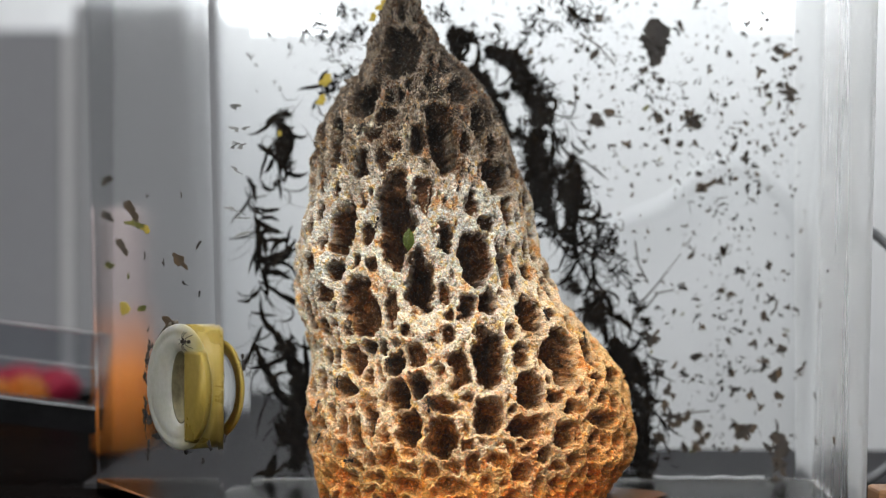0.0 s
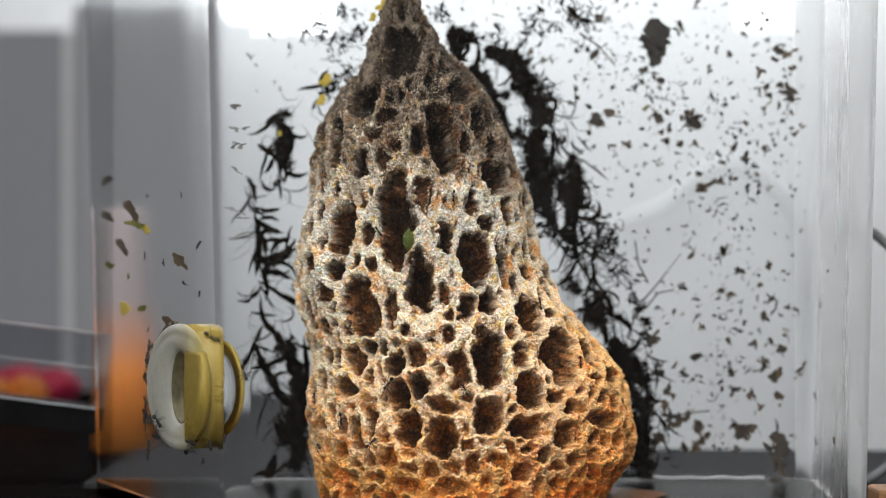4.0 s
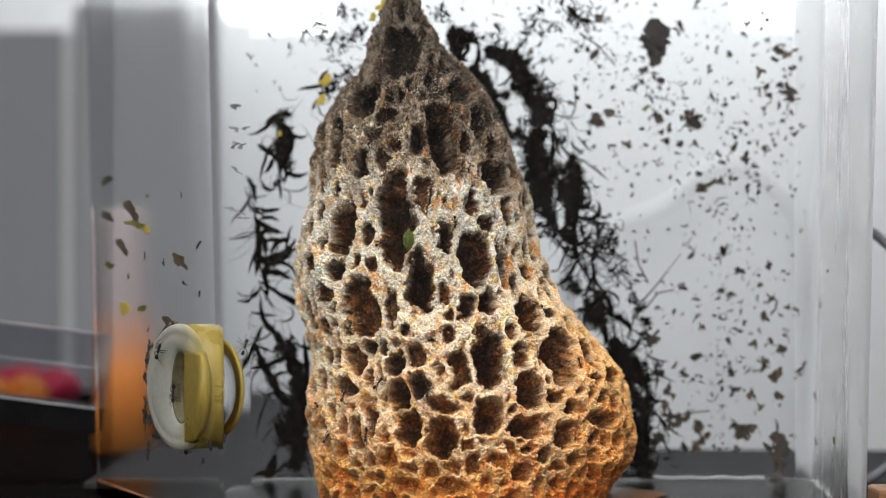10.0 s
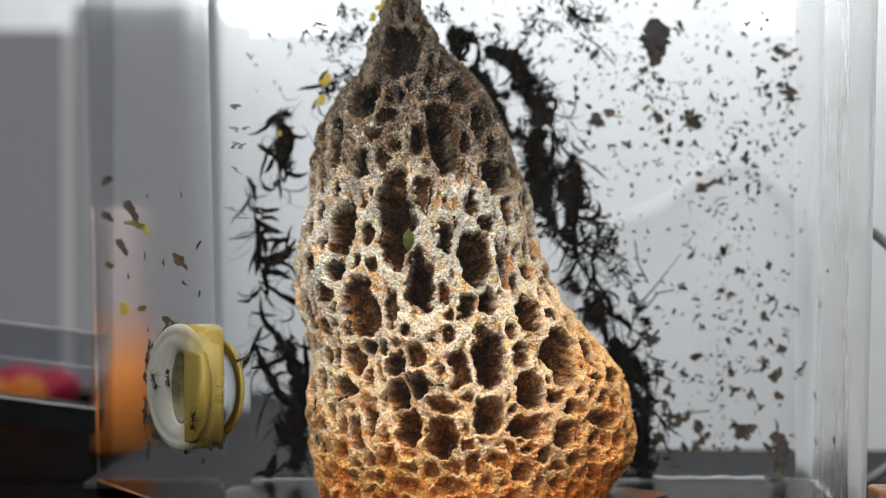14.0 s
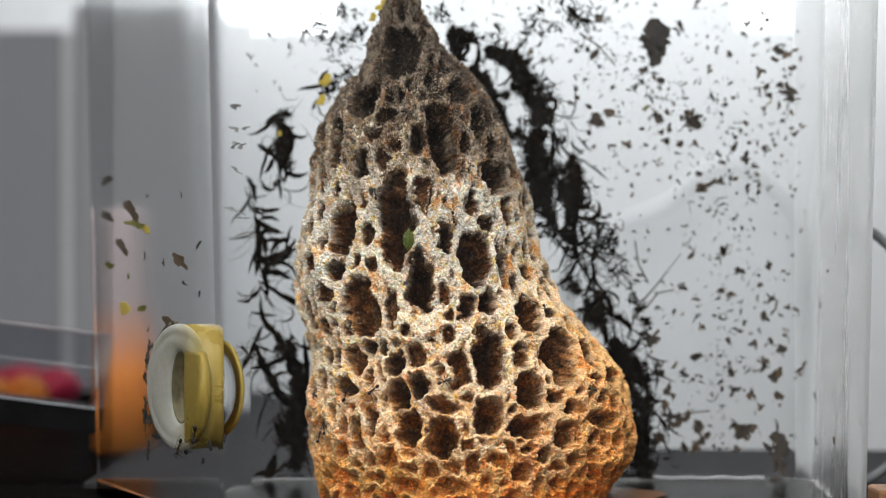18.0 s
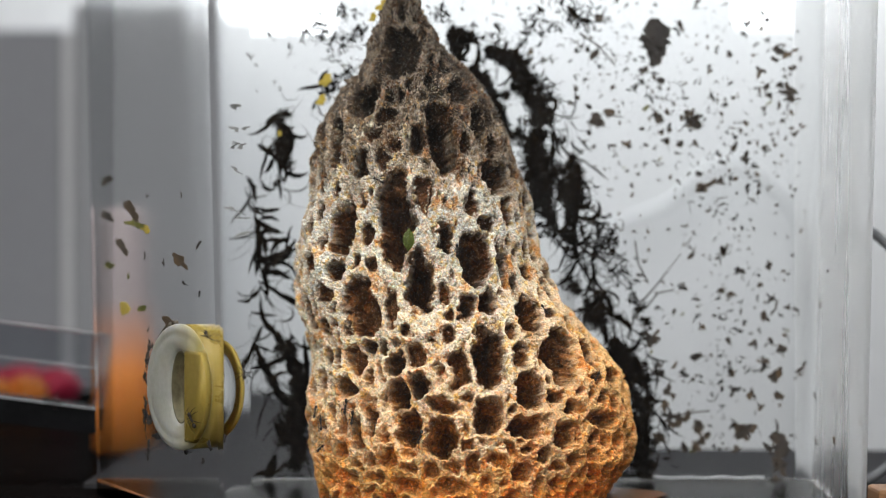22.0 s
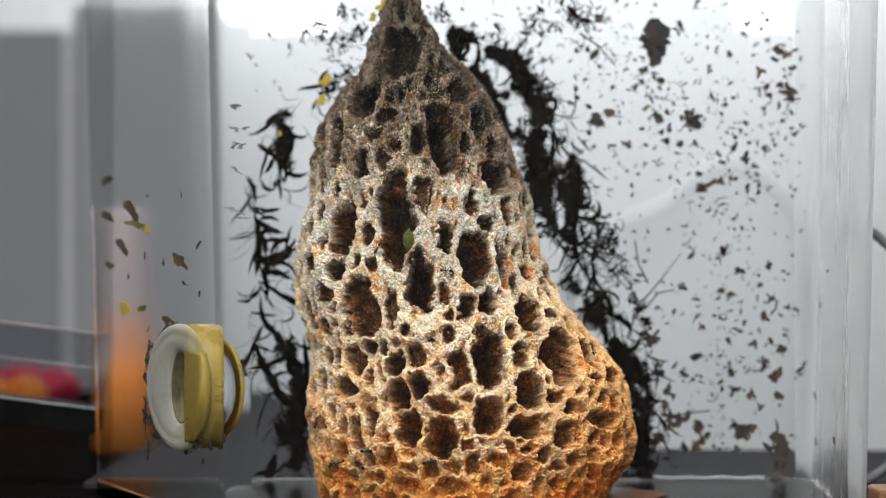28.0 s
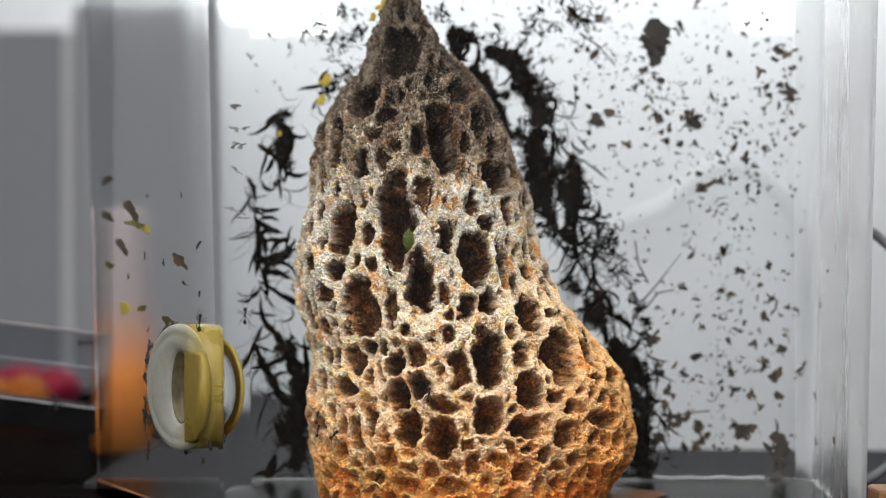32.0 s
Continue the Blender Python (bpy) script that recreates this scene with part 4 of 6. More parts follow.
def scatter_chips():
    rng = random.Random(11)
    # the large ones: place across and up the pane, size, turn
    large = ((46.4, 130.3, 1.94, 0), (61.7, 125.2, 2.12, 40), (64.3, 127.5, 1.59, 20), (66.9, 122.3, 1.59, 60), (76.9, 109.5, 2.83, 20), (75.9, 112.3, 1.94, 70), (66.0, 111.0, 2.30, 130), (47.1, 110.2, 2.83, 5), (51.6, 111.6, 2.30, 60), (92.9, 98.0, 2.47, 100), (89.4, 101.5, 1.77, 30), (97.2, 124.4, 1.77, 20), (102.9, 131.7, 2.30, 110), (105.3, 118.3, 2.65, 20), (103.3, 120.9, 1.59, 50), (107.6, 126.1, 1.59, 40), (105.9, 130.4, 2.12, 60), (85.2, 91.1, 1.59, 0), (79.9, 89.4, 2.47, 30), (68.6, 103.6, 1.77, 90))
    large += ((76.4, 68.6, 1.59, 20), (86.1, 69.6, 1.94, 50), (100.1, 65.5, 1.59, 10), (59.9, 52.1, 1.77, 50), (63.8, 42.6, 2.83, 10), (61.7, 44.7, 2.12, 30), (77.6, 37.4, 2.12, 40), (92.9, 14.9, 2.83, 60), (103.6, 9.7, 3.54, 10), (102.4, 5.7, 2.47, 70), (79.0, 11.4, 1.94, 10), (72.9, 18.4, 2.12, 80), (94.6, 41.2, 1.59, 20), (102.9, 32.6, 2.12, 0), (98.9, 36.0, 1.59, 45), (66.0, 34.3, 1.77, 60), (89.4, 27.4, 1.77, 20), (79.9, 46.4, 1.41, 0), (47.8, 141.7, 1.77, 60), (39.2, 143.4, 2.12, 20), (27.0, 131.3, 1.59, 40), (91.1, 63.7, 1.59, 30), (72.9, 102.7, 1.59, 10))
    large += ((68.8, 27.2, 2.0, 0), (66.2, 32.4, 1.8, 67), (69.7, 18.5, 2.8, 134), (68.0, 22.4, 1.8, 201), (78.4, 15.9, 2.4, 268), (77.5, 9.8, 2.0, 335), (74.9, 19.4, 2.0, 42), (91.4, 14.2, 3.0, 109), (93.5, 15.4, 2.2, 176), (102.7, 12.5, 3.0, 243), (100.5, 9.8, 2.4, 310), (102.9, 4.3, 3.0, 17), (101.8, -0.6, 2.6, 84), (98.4, 34.2, 2.0, 151), (101.5, 31.0, 2.2, 218), (102.9, 25.5, 2.0, 285), (97.5, 22.0, 1.6, 352), (87.9, 56.8, 1.8, 59), (98.4, 49.8, 2.0, 126), (100.8, 55.0, 1.8, 193), (103.9, 40.3, 2.2, 260), (88.8, 32.4, 1.6, 327), (94.0, 25.5, 1.8, 34), (110.5, 33.3, 2.0, 101), (89.7, 9.0, 2.0, 168), (70.6, 25.5, 1.6, 235), (74.0, 9.8, 2.2, 302), (81.0, 13.3, 1.7, 9), (61.9, 9.8, 3.0, 76), (66.2, 12.5, 2.4, 143))
    chip(flake_mesh("leaf_fragment", 907, chip_dark, 0.6), 65.4, 134.6, 6.7, 98)
    chip(FLAKES[chip_dark.name][2], 66.2, 134.6, 4.4, 95)
    for _ in range(9):
        chip(rng.choice(DARK_CHIPS[0::4]), 65.6 + rng.uniform(-3.6, 3.6), 135.6 + rng.uniform(-4.0, 4.0), rng.uniform(1.3, 2.4), rng.uniform(0, 360))
    for x, z, size, turn in large:
        # two or three torn scraps cling together
        for k in range(2 + (size > 2.5)):
            if rng.random() < 0.5:
                chip(rng.choice(FLAKES[rng.choice((chip_dark, chip_brown)).name]), x, z, rng.uniform(0.8, 1.15) * size, turn + 50 * k, single=k == 0)
                continue
            chip(rng.choice(DARK_CHIPS[1::4] + DARK_CHIPS[2::4] + DARK_CHIPS[3::4] + BROWN_CHIPS[2::4]), x + rng.uniform(-0.45, 0.45) * size * (k > 0), z + rng.uniform(-0.45, 0.45) * size * (k > 0), rng.uniform(0.85, 1.3) * size, turn + 70 * k + rng.uniform(-25, 25), single=k == 0)
    # the many small ones, thinning out upwards and to the side
    done = 0
    while done < 300:
        x, z = rng.uniform(40, 111), 3 + 148 * rng.random() ** 0.72
        if value_noise(np.array([x / 9.0]), np.array([z / 9.0]), 77)[0] < rng.uniform(-0.6, 0.0):
            continue
        pick = rng.random()
        me = rng.choice(DARK_CHIPS if pick < 0.58 else BROWN_CHIPS if pick < 0.90 else GREEN_CHIPS)
        size = 0.62 + 1.15 * rng.random() ** 1.7
        if rng.random() < 0.5:
            me, size = rng.choice(FLAKES[me.materials[0].name]), 0.9 * size
        chip(me, x, z, size, rng.uniform(0, 360), lean=rng.uniform(-35, 35), single=done < 125)
        done += 1
    done = 0
    while done < 100:
        x, z = rng.uniform(-60, 45), rng.uniform(100, 152)
        if x < -38 and z < 118 and rng.random() < 0.6:
            continue
        pick = rng.random()
        me = rng.choice(DARK_CHIPS if pick < 0.82 else BROWN_CHIPS if pick < 0.92 else GREEN_CHIPS)
        chip(me, x, z, 0.4 + 0.9 * rng.random() ** 2, rng.uniform(0, 360), lean=rng.uniform(-20, 20), single=False)
        done += 1
    for _ in range(170):
        chip(rng.choice(DARK_CHIPS), rng.uniform(38, 110), 3 + 148 * rng.random() ** 0.7, rng.uniform(0.3, 0.75), rng.uniform(0, 360), single=False)
    for _ in range(120):
        chip(rng.choice(DARK_CHIPS), rng.uniform(42, 108), rng.uniform(86, 151), 0.35 + 0.9 * rng.random() ** 2, rng.uniform(0, 360), lean=rng.uniform(-20, 20), single=False)
    for _ in range(60):
        chip(rng.choice(DARK_CHIPS + BROWN_CHIPS), rng.uniform(80, 111), rng.uniform(88, 134), rng.uniform(0.6, 1.4), rng.uniform(0, 360), single=False)
    yellow = ((-35.3, 121.4, 2.08), (-36.6, 115.4, 1.73), (-18.0, 143.8, 2.25), (-14.6, 144.3, 1.90), (-21.1, 140.3, 1.38), (-49.2, 105.3, 0.86))
    for x, z, size in yellow:
        chip(YELLOW_CHIP, x, z, 1.35 * size, 30 * size, 74.0, 15)
    side = ((101.2, 91.2, 1.97, DARK_CHIPS[0]), (102.1, 80.5, 2.20, DARK_CHIPS[1]), (78.5, 81.8, 2.33, BROWN_CHIPS[2]), (74.5, 77.8, 2.32, GREEN_CHIPS[0]), (66.2, 76.4, 1.67, YELLOW_CHIP), (88.1, 71.3, 1.94, BROWN_CHIPS[5]), (35.7, 67.3, 1.59, BROWN_CHIPS[0]), (87.2, 53.3, 1.72, YELLOW_CHIP), (70.5, 53.6, 1.26, GREEN_CHIPS[2]), (21.1, 71.8, 1.16, DARK_CHIPS[9]), (49.7, 66.8, 1.02, DARK_CHIPS[10]), (32.8, 61.5, 0.99, DARK_CHIPS[11]), (82.2, 62.5, 0.85, GREEN_CHIPS[0]), (21.1, 58.7, 0.78, DARK_CHIPS[13]), (100.4, 65.6, 1.31, GREEN_CHIPS[2]), (65.7, 68.7, 1.04, DARK_CHIPS[1]), (62.5, 85.3, 0.83, DARK_CHIPS[2]), (33.0, 85.1, 0.79, BROWN_CHIPS[5]), (62.3, 38.8, 1.24, DARK_CHIPS[4]), (65.0, 36.3, 1.04, DARK_CHIPS[5]), (66.6, 29.0, 1.04, BROWN_CHIPS[2]), (65.0, 22.3, 1.25, DARK_CHIPS[7]), (60.2, 17.9, 1.24, DARK_CHIPS[8]), (44.6, 49.3, 2.22, BROWN_CHIPS[5]), (61.4, 43.3, 1.03, DARK_CHIPS[10]), (34.1, 15.8, 1.19, DARK_CHIPS[11]), (14.9, 18.9, 1.15, DARK_CHIPS[12]), (4.7, 22.0, 0.94, DARK_CHIPS[13]), (20.5, 14.7, 0.78, DARK_CHIPS[0]))
    for along, z, size, me in side:
        ob = side_chip(rng.choice(FLAKES[me.materials[0].name]) if size > 1.2 else me, along, z, 1.5 * size, 90 + rng.uniform(-12, 12))
        ob.scale = (1.7 * size, size, 4.2 * size) if size > 1.2 else (1.2 * size, size, 2.4 * size)
    # crumbs of sealant and leaf along the port's edge
    for k in range(15):
        z = 12.0 + 2.5 * k
        side_chip(rng.choice(DARK_CHIPS), 66.5 + 2.4 * math.sin(0.11 * (z - 10)) + rng.uniform(-2.0, 1.5), z + rng.uniform(-1.5, 1.5), rng.uniform(0.9, 2.6), rng.uniform(0, 360))
    # grey streaks added for the smears that the near corner refracts
    for k in range(16):
        z = (107.5, 101.5, 97.5, 96.5, 91.0, 80.5, 78.5, 74.0)[k % 8] + rng.uniform(-0.8, 0.8)
        ob = new("leaf_fragment", rng.choice(GREY_STREAKS))
        ob.matrix_basis = pose(rng.uniform(-55.0, -51.6) * MM, -16.4 * MM, z * MM, 0, 90 + rng.uniform(-9, 9), -30) @ Matrix.Diagonal((rng.uniform(0.5, 1.0), 0.6, rng.uniform(1.8, 3.0), 1))
        tagged(ob, CHIP_WORDS[streak_grey.name] + " set along the rounded corner", "leaf fragment", "leaf fragments in the near corner")


scatter_chips()
pile = bmesh.new()
for me, m in LOOSE:
    first = len(pile.verts)
    pile.from_mesh(me)
    pile.verts.ensure_lookup_table()
    bmesh.ops.transform(pile, matrix=m, verts=pile.verts[first:])
thing("leaf_crumbs", pile, chip_mixed, "many small dark and brown leaf crumbs on the clear far pane", "leaf crumbs", kind="stuff", smooth=False)
# stained fragments on the other side pane: share of the way back, height, size
for k, (back, z, size) in enumerate(((0.85, 54, 1.0), (0.92, 26, 1.1), (0.55, 30, 0.9), (0.22, 39, 0.9), (0.5, 17, 1.2), (0.06, 26, 1.0), (0.87, 13, 1.3), (0.4, 47, 0.8), (0.1, 52, 0.8), (0.7, 64, 0.9))):
    ob = new("leaf_fragment", (BROWN_CHIPS + GREEN_CHIPS)[k % 8])
    ob.matrix_basis = pose((107 + 5.5 * back + 4.5 * z / 190 - 0.25) * MM, (-21 + 107 * back) * MM, z * MM, 0, 40 * k, -87) @ Matrix.Diagonal((1.6 * size, size, 1.6 * size, 1))
    tagged(ob, "brownish leaf fragment stuck on the clear side pane", "leaf fragment", "leaf fragments on the side pane")
# dry stalks on the far pane
for path in (((56.5, 43), (60, 53), (66, 60), (73, 69)), ((63, 60), (60, 66), (59, 73)), ((62, 52), (66, 57), (71, 58)), ((67, 17), (74, 20), (82, 21)), ((42, 137), (48, 133), (53, 127))):
    pts = [Vector((x, pane_y(z) - 0.35, z)) * MM for x, z in path]
    thing("dry_stalk", tube_bm(pts, 0.30 * MM, 7, (1.0, 0.9, 0.7, 0.4)[:len(pts)]), chip_dark, "thin dark dry stalk stuck on the clear far pane", "stalk", group="dry stalks on the far pane")
# a fresh leaf bit lodged in a hollow of the comb
bm = bmesh.new()
rows = []
for k in range(11):
    f = k / 10
    w = 1.55 * math.sin(math.pi * min(max(f, 0.02), 0.985)) ** 0.7
    x, z, y = -9.2 + 0.7 * (f - 0.5), 73.0 + 5.6 * (f - 0.5), 3.2 + 0.8 * (f - 0.5) ** 2
    rows.append([bm.verts.new(((x + s * w) * MM, (y + d + 0.35 * abs(s)) * MM, (z - 0.3 * s) * MM)) for s, d in ((-1, 0), (0, -0.06), (1, 0), (0, 0.06))])
for a, b in zip(rows, rows[1:]):
    for j in range(4):
        bm.faces.new((a[j], a[(j + 1) % 4], b[(j + 1) % 4], b[j]))
bm.faces.new(rows[0][::-1])
bm.faces.new(rows[-1])
thing("leaf_bit", bm, leaf_fresh, "olive green leaf bit lodged in a comb hollow", "leaf fragment", smooth=False)


# bare places in the litter: centre and half sizes, in millimetres
GAPS = ((17.6, 122.6, 3.4, 4.6), (21.2, 112.6, 2.3, 6.0), (8.6, 131.0, 3.0, 3.0), (31.0, 70.5, 4.2, 4.0), (36.0, 80.5, 1.5, 4.2), (35.6, 100.9, 2.6, 2.8))


def bare(x, z):
    return np.any([((x - a) / w) ** 2 + ((z - b) / h) ** 2 < 1 for a, b, w, h in GAPS], axis=0)


def litter(name, path, count, label, seed, long=1.0):
    """A dark mass of matted leaf slivers against the far pane: path of (x, z, radius) in millimetres."""
    rng = np.random.default_rng(seed)
    path = np.array(path, dtype=float)
    seg = rng.uniform(0, len(path) - 1, count)
    i = np.minimum(seg.astype(int), len(path) - 2)
    f = (seg - i)[:, None]
    mid = path[i] * (1 - f) + path[i + 1] * f
    clump = 0.25 + 1.35 * np.clip(value_noise(mid[:, 0] / 2.4, mid[:, 1] / 2.4, seed) + 0.5, 0, 1)
    r = clump * mid[:, 2] * np.sqrt(rng.uniform(0, 1, count)) * rng.choice((0.62, 0.95, 1.45, 2.1), count, p=(0.47, 0.31, 0.15, 0.07))
    a = rng.uniform(0, 2 * np.pi, count)
    x, z = mid[:, 0] + r * np.cos(a), np.maximum(mid[:, 1] + r * np.sin(a), 1.0)
    y = pane_y(z) - 0.8 - rng.uniform(0, 1, count) ** 1.5 * 7.0 * np.clip(1 - 0.6 * r / mid[:, 2].max(), 0.2, 1)
    out = np.stack((np.cos(a), 0 * a, np.sin(a)), -1) * np.clip(1.1 * r / mid[:, 2] - 0.3, 0, 1.4)[:, None]
    # torn open into clumps with gaps between
    keep = value_noise(x / 5.5, z / 5.5, seed + 7) + 0.6 * value_noise(x / 2.2, z / 2.2, seed + 9) - 0.22 * np.clip(r / mid[:, 2] - 0.45, 0, 1) + 0.5 * value_noise(x / 1.1, z / 1.1, seed + 12) * (r > 0.4 * mid[:, 2]) > -0.15
    keep &= ~bare(x, z)
    x, y, z, out = x[keep], y[keep], z[keep], out[keep]
    count = len(x)
    start = np.stack((x, y, z), -1)
    # slivers lie every way, mostly near the pane, and bristle outwards at the rim
    d = rng.normal(size=(count, 3)) * (1.0, 0.35, 1.0) + out
    d /= np.linalg.norm(d, axis=1, keepdims=True)
    side = np.cross(d, rng.normal(size=(count, 3)))
    side /= np.linalg.norm(side, axis=1, keepdims=True)
    up = np.cross(d, side)
    length = (rng.uniform(0.35, 1.5, count) * np.where(rng.uniform(0, 1, count) < 0.12, 1.9, 1.0) * long)[:, None]
    width = (rng.uniform(0.10, 0.60, count) * np.where(rng.uniform(0, 1, count) < 0.45, 0.3, 1.0))[:, None]
    thick = rng.uniform(0.05, 0.14, count)[:, None]
    bend = up * rng.uniform(-0.5, 0.5, count)[:, None] * length
    corners = []
    for along, w in ((-1.0, 0.25), (0.0, 1.0), (1.0, 0.15)):
        c = start + d * length * along + bend * (1 - along * along)
        for s, u in ((-1, -1), (1, -1), (1, 1), (-1, 1)):
            corners.append(c + side * width * w * s + up * thick * u)
    verts = np.stack(corners, 1)
    verts[:, :, 1] = np.minimum(verts[:, :, 1], pane_y(verts[:, :, 2]) - 0.05)
    verts[:, :, 2] = np.maximum(verts[:, :, 2], 0.2)
    faces = [(0, 3, 2, 1), (8, 9, 10, 11)]
    for b in (0, 4):
        faces += [(b + k, b + (k + 1) % 4, b + 4 + (k + 1) % 4, b + 4 + k) for k in range(4)]
    faces = np.array(faces)[None] + (np.arange(count) * 12)[:, None, None]
    me = bpy.data.meshes.new(name)
    me.from_pydata((verts * MM).reshape(-1, 3).tolist(), [], faces.reshape(-1, 4).tolist())
    me.materials.append(litter_dark)
    return tagged(new(name, me), label, "leaf litter", kind="stuff")


def strands(name, path, count, label, seed, swirl=1.0, broad=0.9):
    """Long curling ribbons of wilted leaf against the far pane: path of (x, z, radius) in millimetres."""
    rng = random.Random(seed)
    verts, faces = [], []
    for _ in range(count):
        i = rng.randrange(len(path) - 1)
        f = rng.random()
        x, z, r = (a * (1 - f) + b * f for a, b in zip(path[i], path[i + 1]))
        a = rng.uniform(0, 6.28)
        q = r * math.sqrt(rng.random())
        x, z = x + q * math.cos(a), z + q * math.sin(a)
        if bare(x, z):
            continue
        y = -rng.uniform(0.4, 5.0)
        way = math.atan2(path[i + 1][1] - path[i][1], path[i + 1][0] - path[i][0]) + rng.gauss(0, 0.55)
        bend = rng.gauss(0, 0.13) * swirl
        wide = 0.07 + broad * rng.random() ** 2.6
        n, step = rng.randint(9, 17), rng.uniform(0.5, 1.05)
        start = len(verts)
        for k in range(n):
            w = wide * math.sin(math.pi * (k + 0.35) / (n - 0.3))
            nx, nz = -math.sin(way), math.cos(way)
            yy = pane_y(z) + y + 0.5 * math.sin(0.7 * k + seed)
            yy = min(yy, pane_y(z) - 0.3)
            zz = max(z, 0.9)
            for s, d in ((1, -0.07), (1, 0.07), (-1, 0.07), (-1, -0.07)):
                verts.append(((x + s * nx * w) * MM, (yy + d) * MM, (zz + s * nz * w) * MM))
            x, z = x + step * math.cos(way), z + step * math.sin(way)
            way += bend
            bend += rng.gauss(0, 0.05)
        for k in range(n - 1):
            b = start + 4 * k
            faces += [(b + j, b + (j + 1) % 4, b + 4 + (j + 1) % 4, b + 4 + j) for j in range(4)]
        faces += [(start + 3, start + 2, start + 1, start), tuple(start + 4 * (n - 1) + j for j in range(4))]
    me = bpy.data.meshes.new(name)
    me.from_pydata(verts, [], faces)
    me.materials.append(litter_dark)
    return tagged(new(name, me), label, "leaf litter", kind="stuff")


litter("leaf_litter", ((1.0, 137.4, 3.4), (8.0, 133.9, 3.4), (5.4, 126.1, 3.1), (11.4, 122.6, 3.1), (16.6, 117.4, 3.4), (19.2, 105.3, 4.3), (27.4, 96.7, 6.5), (31.0, 88.0, 7.0), (36.5, 78.0, 7.6), (39.0, 71.0, 7.0), (41.0, 62.0, 6.5), (44.5, 56.0, 4.5), (48.0, 48.0, 3.5)), 9000, "dark matted leaf litter behind the comb on the far pane", 100, 1.0)
litter("leaf_litter", ((14.9, 130.4, 2.5), (22.7, 127.8, 3.1), (27.0, 119.2, 3.7), (30.5, 111.4, 4.0), (27.0, 103.6, 4.0), (37.4, 89.7, 4.0), (42.6, 81.1, 2.2)), 3200, "looped dark strand of leaf litter on the far pane", 101, 1.0)
litter("leaf_litter", ((30.5, 115.7, 6.2), (39.2, 94.9, 4.7), (46.1, 77.6, 5.6), (52.1, 70.7, 4.7), (56.5, 56.8, 3.4), (63.4, 46.4, 2.5)), 520, "sparse dark leaf slivers on the clear far pane", 102, 1.1)
litter("leaf_litter", ((53.9, 53.3, 1.2), (52.1, 39.5, 2.2), (58.2, 34.3, 4.0), (60.8, 22.2, 4.3), (60.3, 10.0, 4.7), (61.7, -0.4, 5.3)), 4200, "dark heap of leaf litter standing beside the comb foot", 103, 1.0)
litter("leaf_litter", ((-24.9, 127.8, 4.3), (-31.9, 124.4, 3.7), (-38.8, 115.7, 3.1), (-45.7, 113.1, 2.5), (-50.9, 109.7, 1.6), (-49.2, 103.6, 2.6), (-48.3, 97.5, 1.8), (-50.9, 89.7, 1.2)), 520, "dark tangled leaf litter beside the comb tip", 104, 1.2)
strands("leaf_litter", ((-59.6, 91.5, 0.9), (-57.9, 81.1, 1.6), (-56.1, 72.4, 2.8), (-53.5, 65.5, 2.5), (-55.3, 60.3, 1.9), (-49.2, 68.1, 2.2), (-45.7, 56.8, 2.5), (-50.9, 50.8, 2.8)), 55, "thin dark twisted leaf slivers beside the comb", 105, 1.0)
strands("leaf_litter", ((-50.9, 49.9, 2.8), (-48.3, 43.0, 3.4), (-45.7, 34.3, 4.0), (-52.7, 32.6, 1.9), (-46.6, 23.9, 4.3), (-49.2, 15.2, 3.4), (-44.9, 8.3, 3.4), (-45.7, 3.1, 4.7), (-52.7, -2.1, 2.8)), 60, "dark twisted heap of leaf litter beside the comb", 106, 1.0)
litter("leaf_litter", ((46.1, 136.5, 13.9), (63.4, 126.1, 17.1), (80.7, 103.6, 17.1), (87.7, 74.1, 17.1), (85.9, 43.0, 17.1), (87.7, 11.8, 12.4)), 520, "scattered fine dark leaf crumbs on the clear far pane", 107, 0.8)
litter("leaf_litter", ((-49.2, 134.8, 9.3), (-38.8, 138.2, 9.3), (-30.1, 133.0, 7.8), (-23.2, 141.7, 4.7), (-31.9, 143.4, 7.8)), 230, "thin scatter of dark leaf slivers near the comb tip", 108, 1.0)
litter("leaf_litter", ((-2.4, 143.4, 3.7), (8.0, 141.7, 4.7), (20.1, 136.5, 6.2), (30.5, 140.0, 6.2), (39.2, 143.4, 6.2), (47.8, 140.0, 6.2)), 520, "thin scatter of dark leaf slivers near the comb tip", 109, 1.0)
strands("leaf_litter", ((-33.6, 126.1, 4.0), (-45.7, 114.0, 3.1), (-49.2, 103.6, 3.0), (-48.3, 96.7, 2.0), (-52.7, 86.3, 1.9)), 34, "curling dark leaf strands beside the comb tip", 110, 1.2)
litter("leaf_litter", ((-45.7, 25.6, 3.1), (-47.5, 15.2, 3.1), (-44.9, 4.8, 4.0), (-51.8, -2.4, 2.2)), 160, "dark heap of leaf litter beside the comb foot", 111, 1.2)
litter("leaf_litter", ((-46.5, 109.0, 1.8), (-47.9, 107.0, 3.0), (-48.4, 103.5, 3.2), (-49.4, 100.5, 3.0), (-48.9, 96.7, 1.4)), 800, "dense dark tuft of leaf litter beside the comb tip", 115, 1.1)
litter("leaf_litter", ((-50.0, 44.0, 1.8), (-46.5, 37.0, 2.8), (-44.0, 29.0, 3.4), (-43.5, 21.0, 3.2), (-45.5, 14.0, 3.4), (-44.0, 4.0, 4.2)), 2600, "dark matted leaf litter along the comb flank", 116, 1.1)
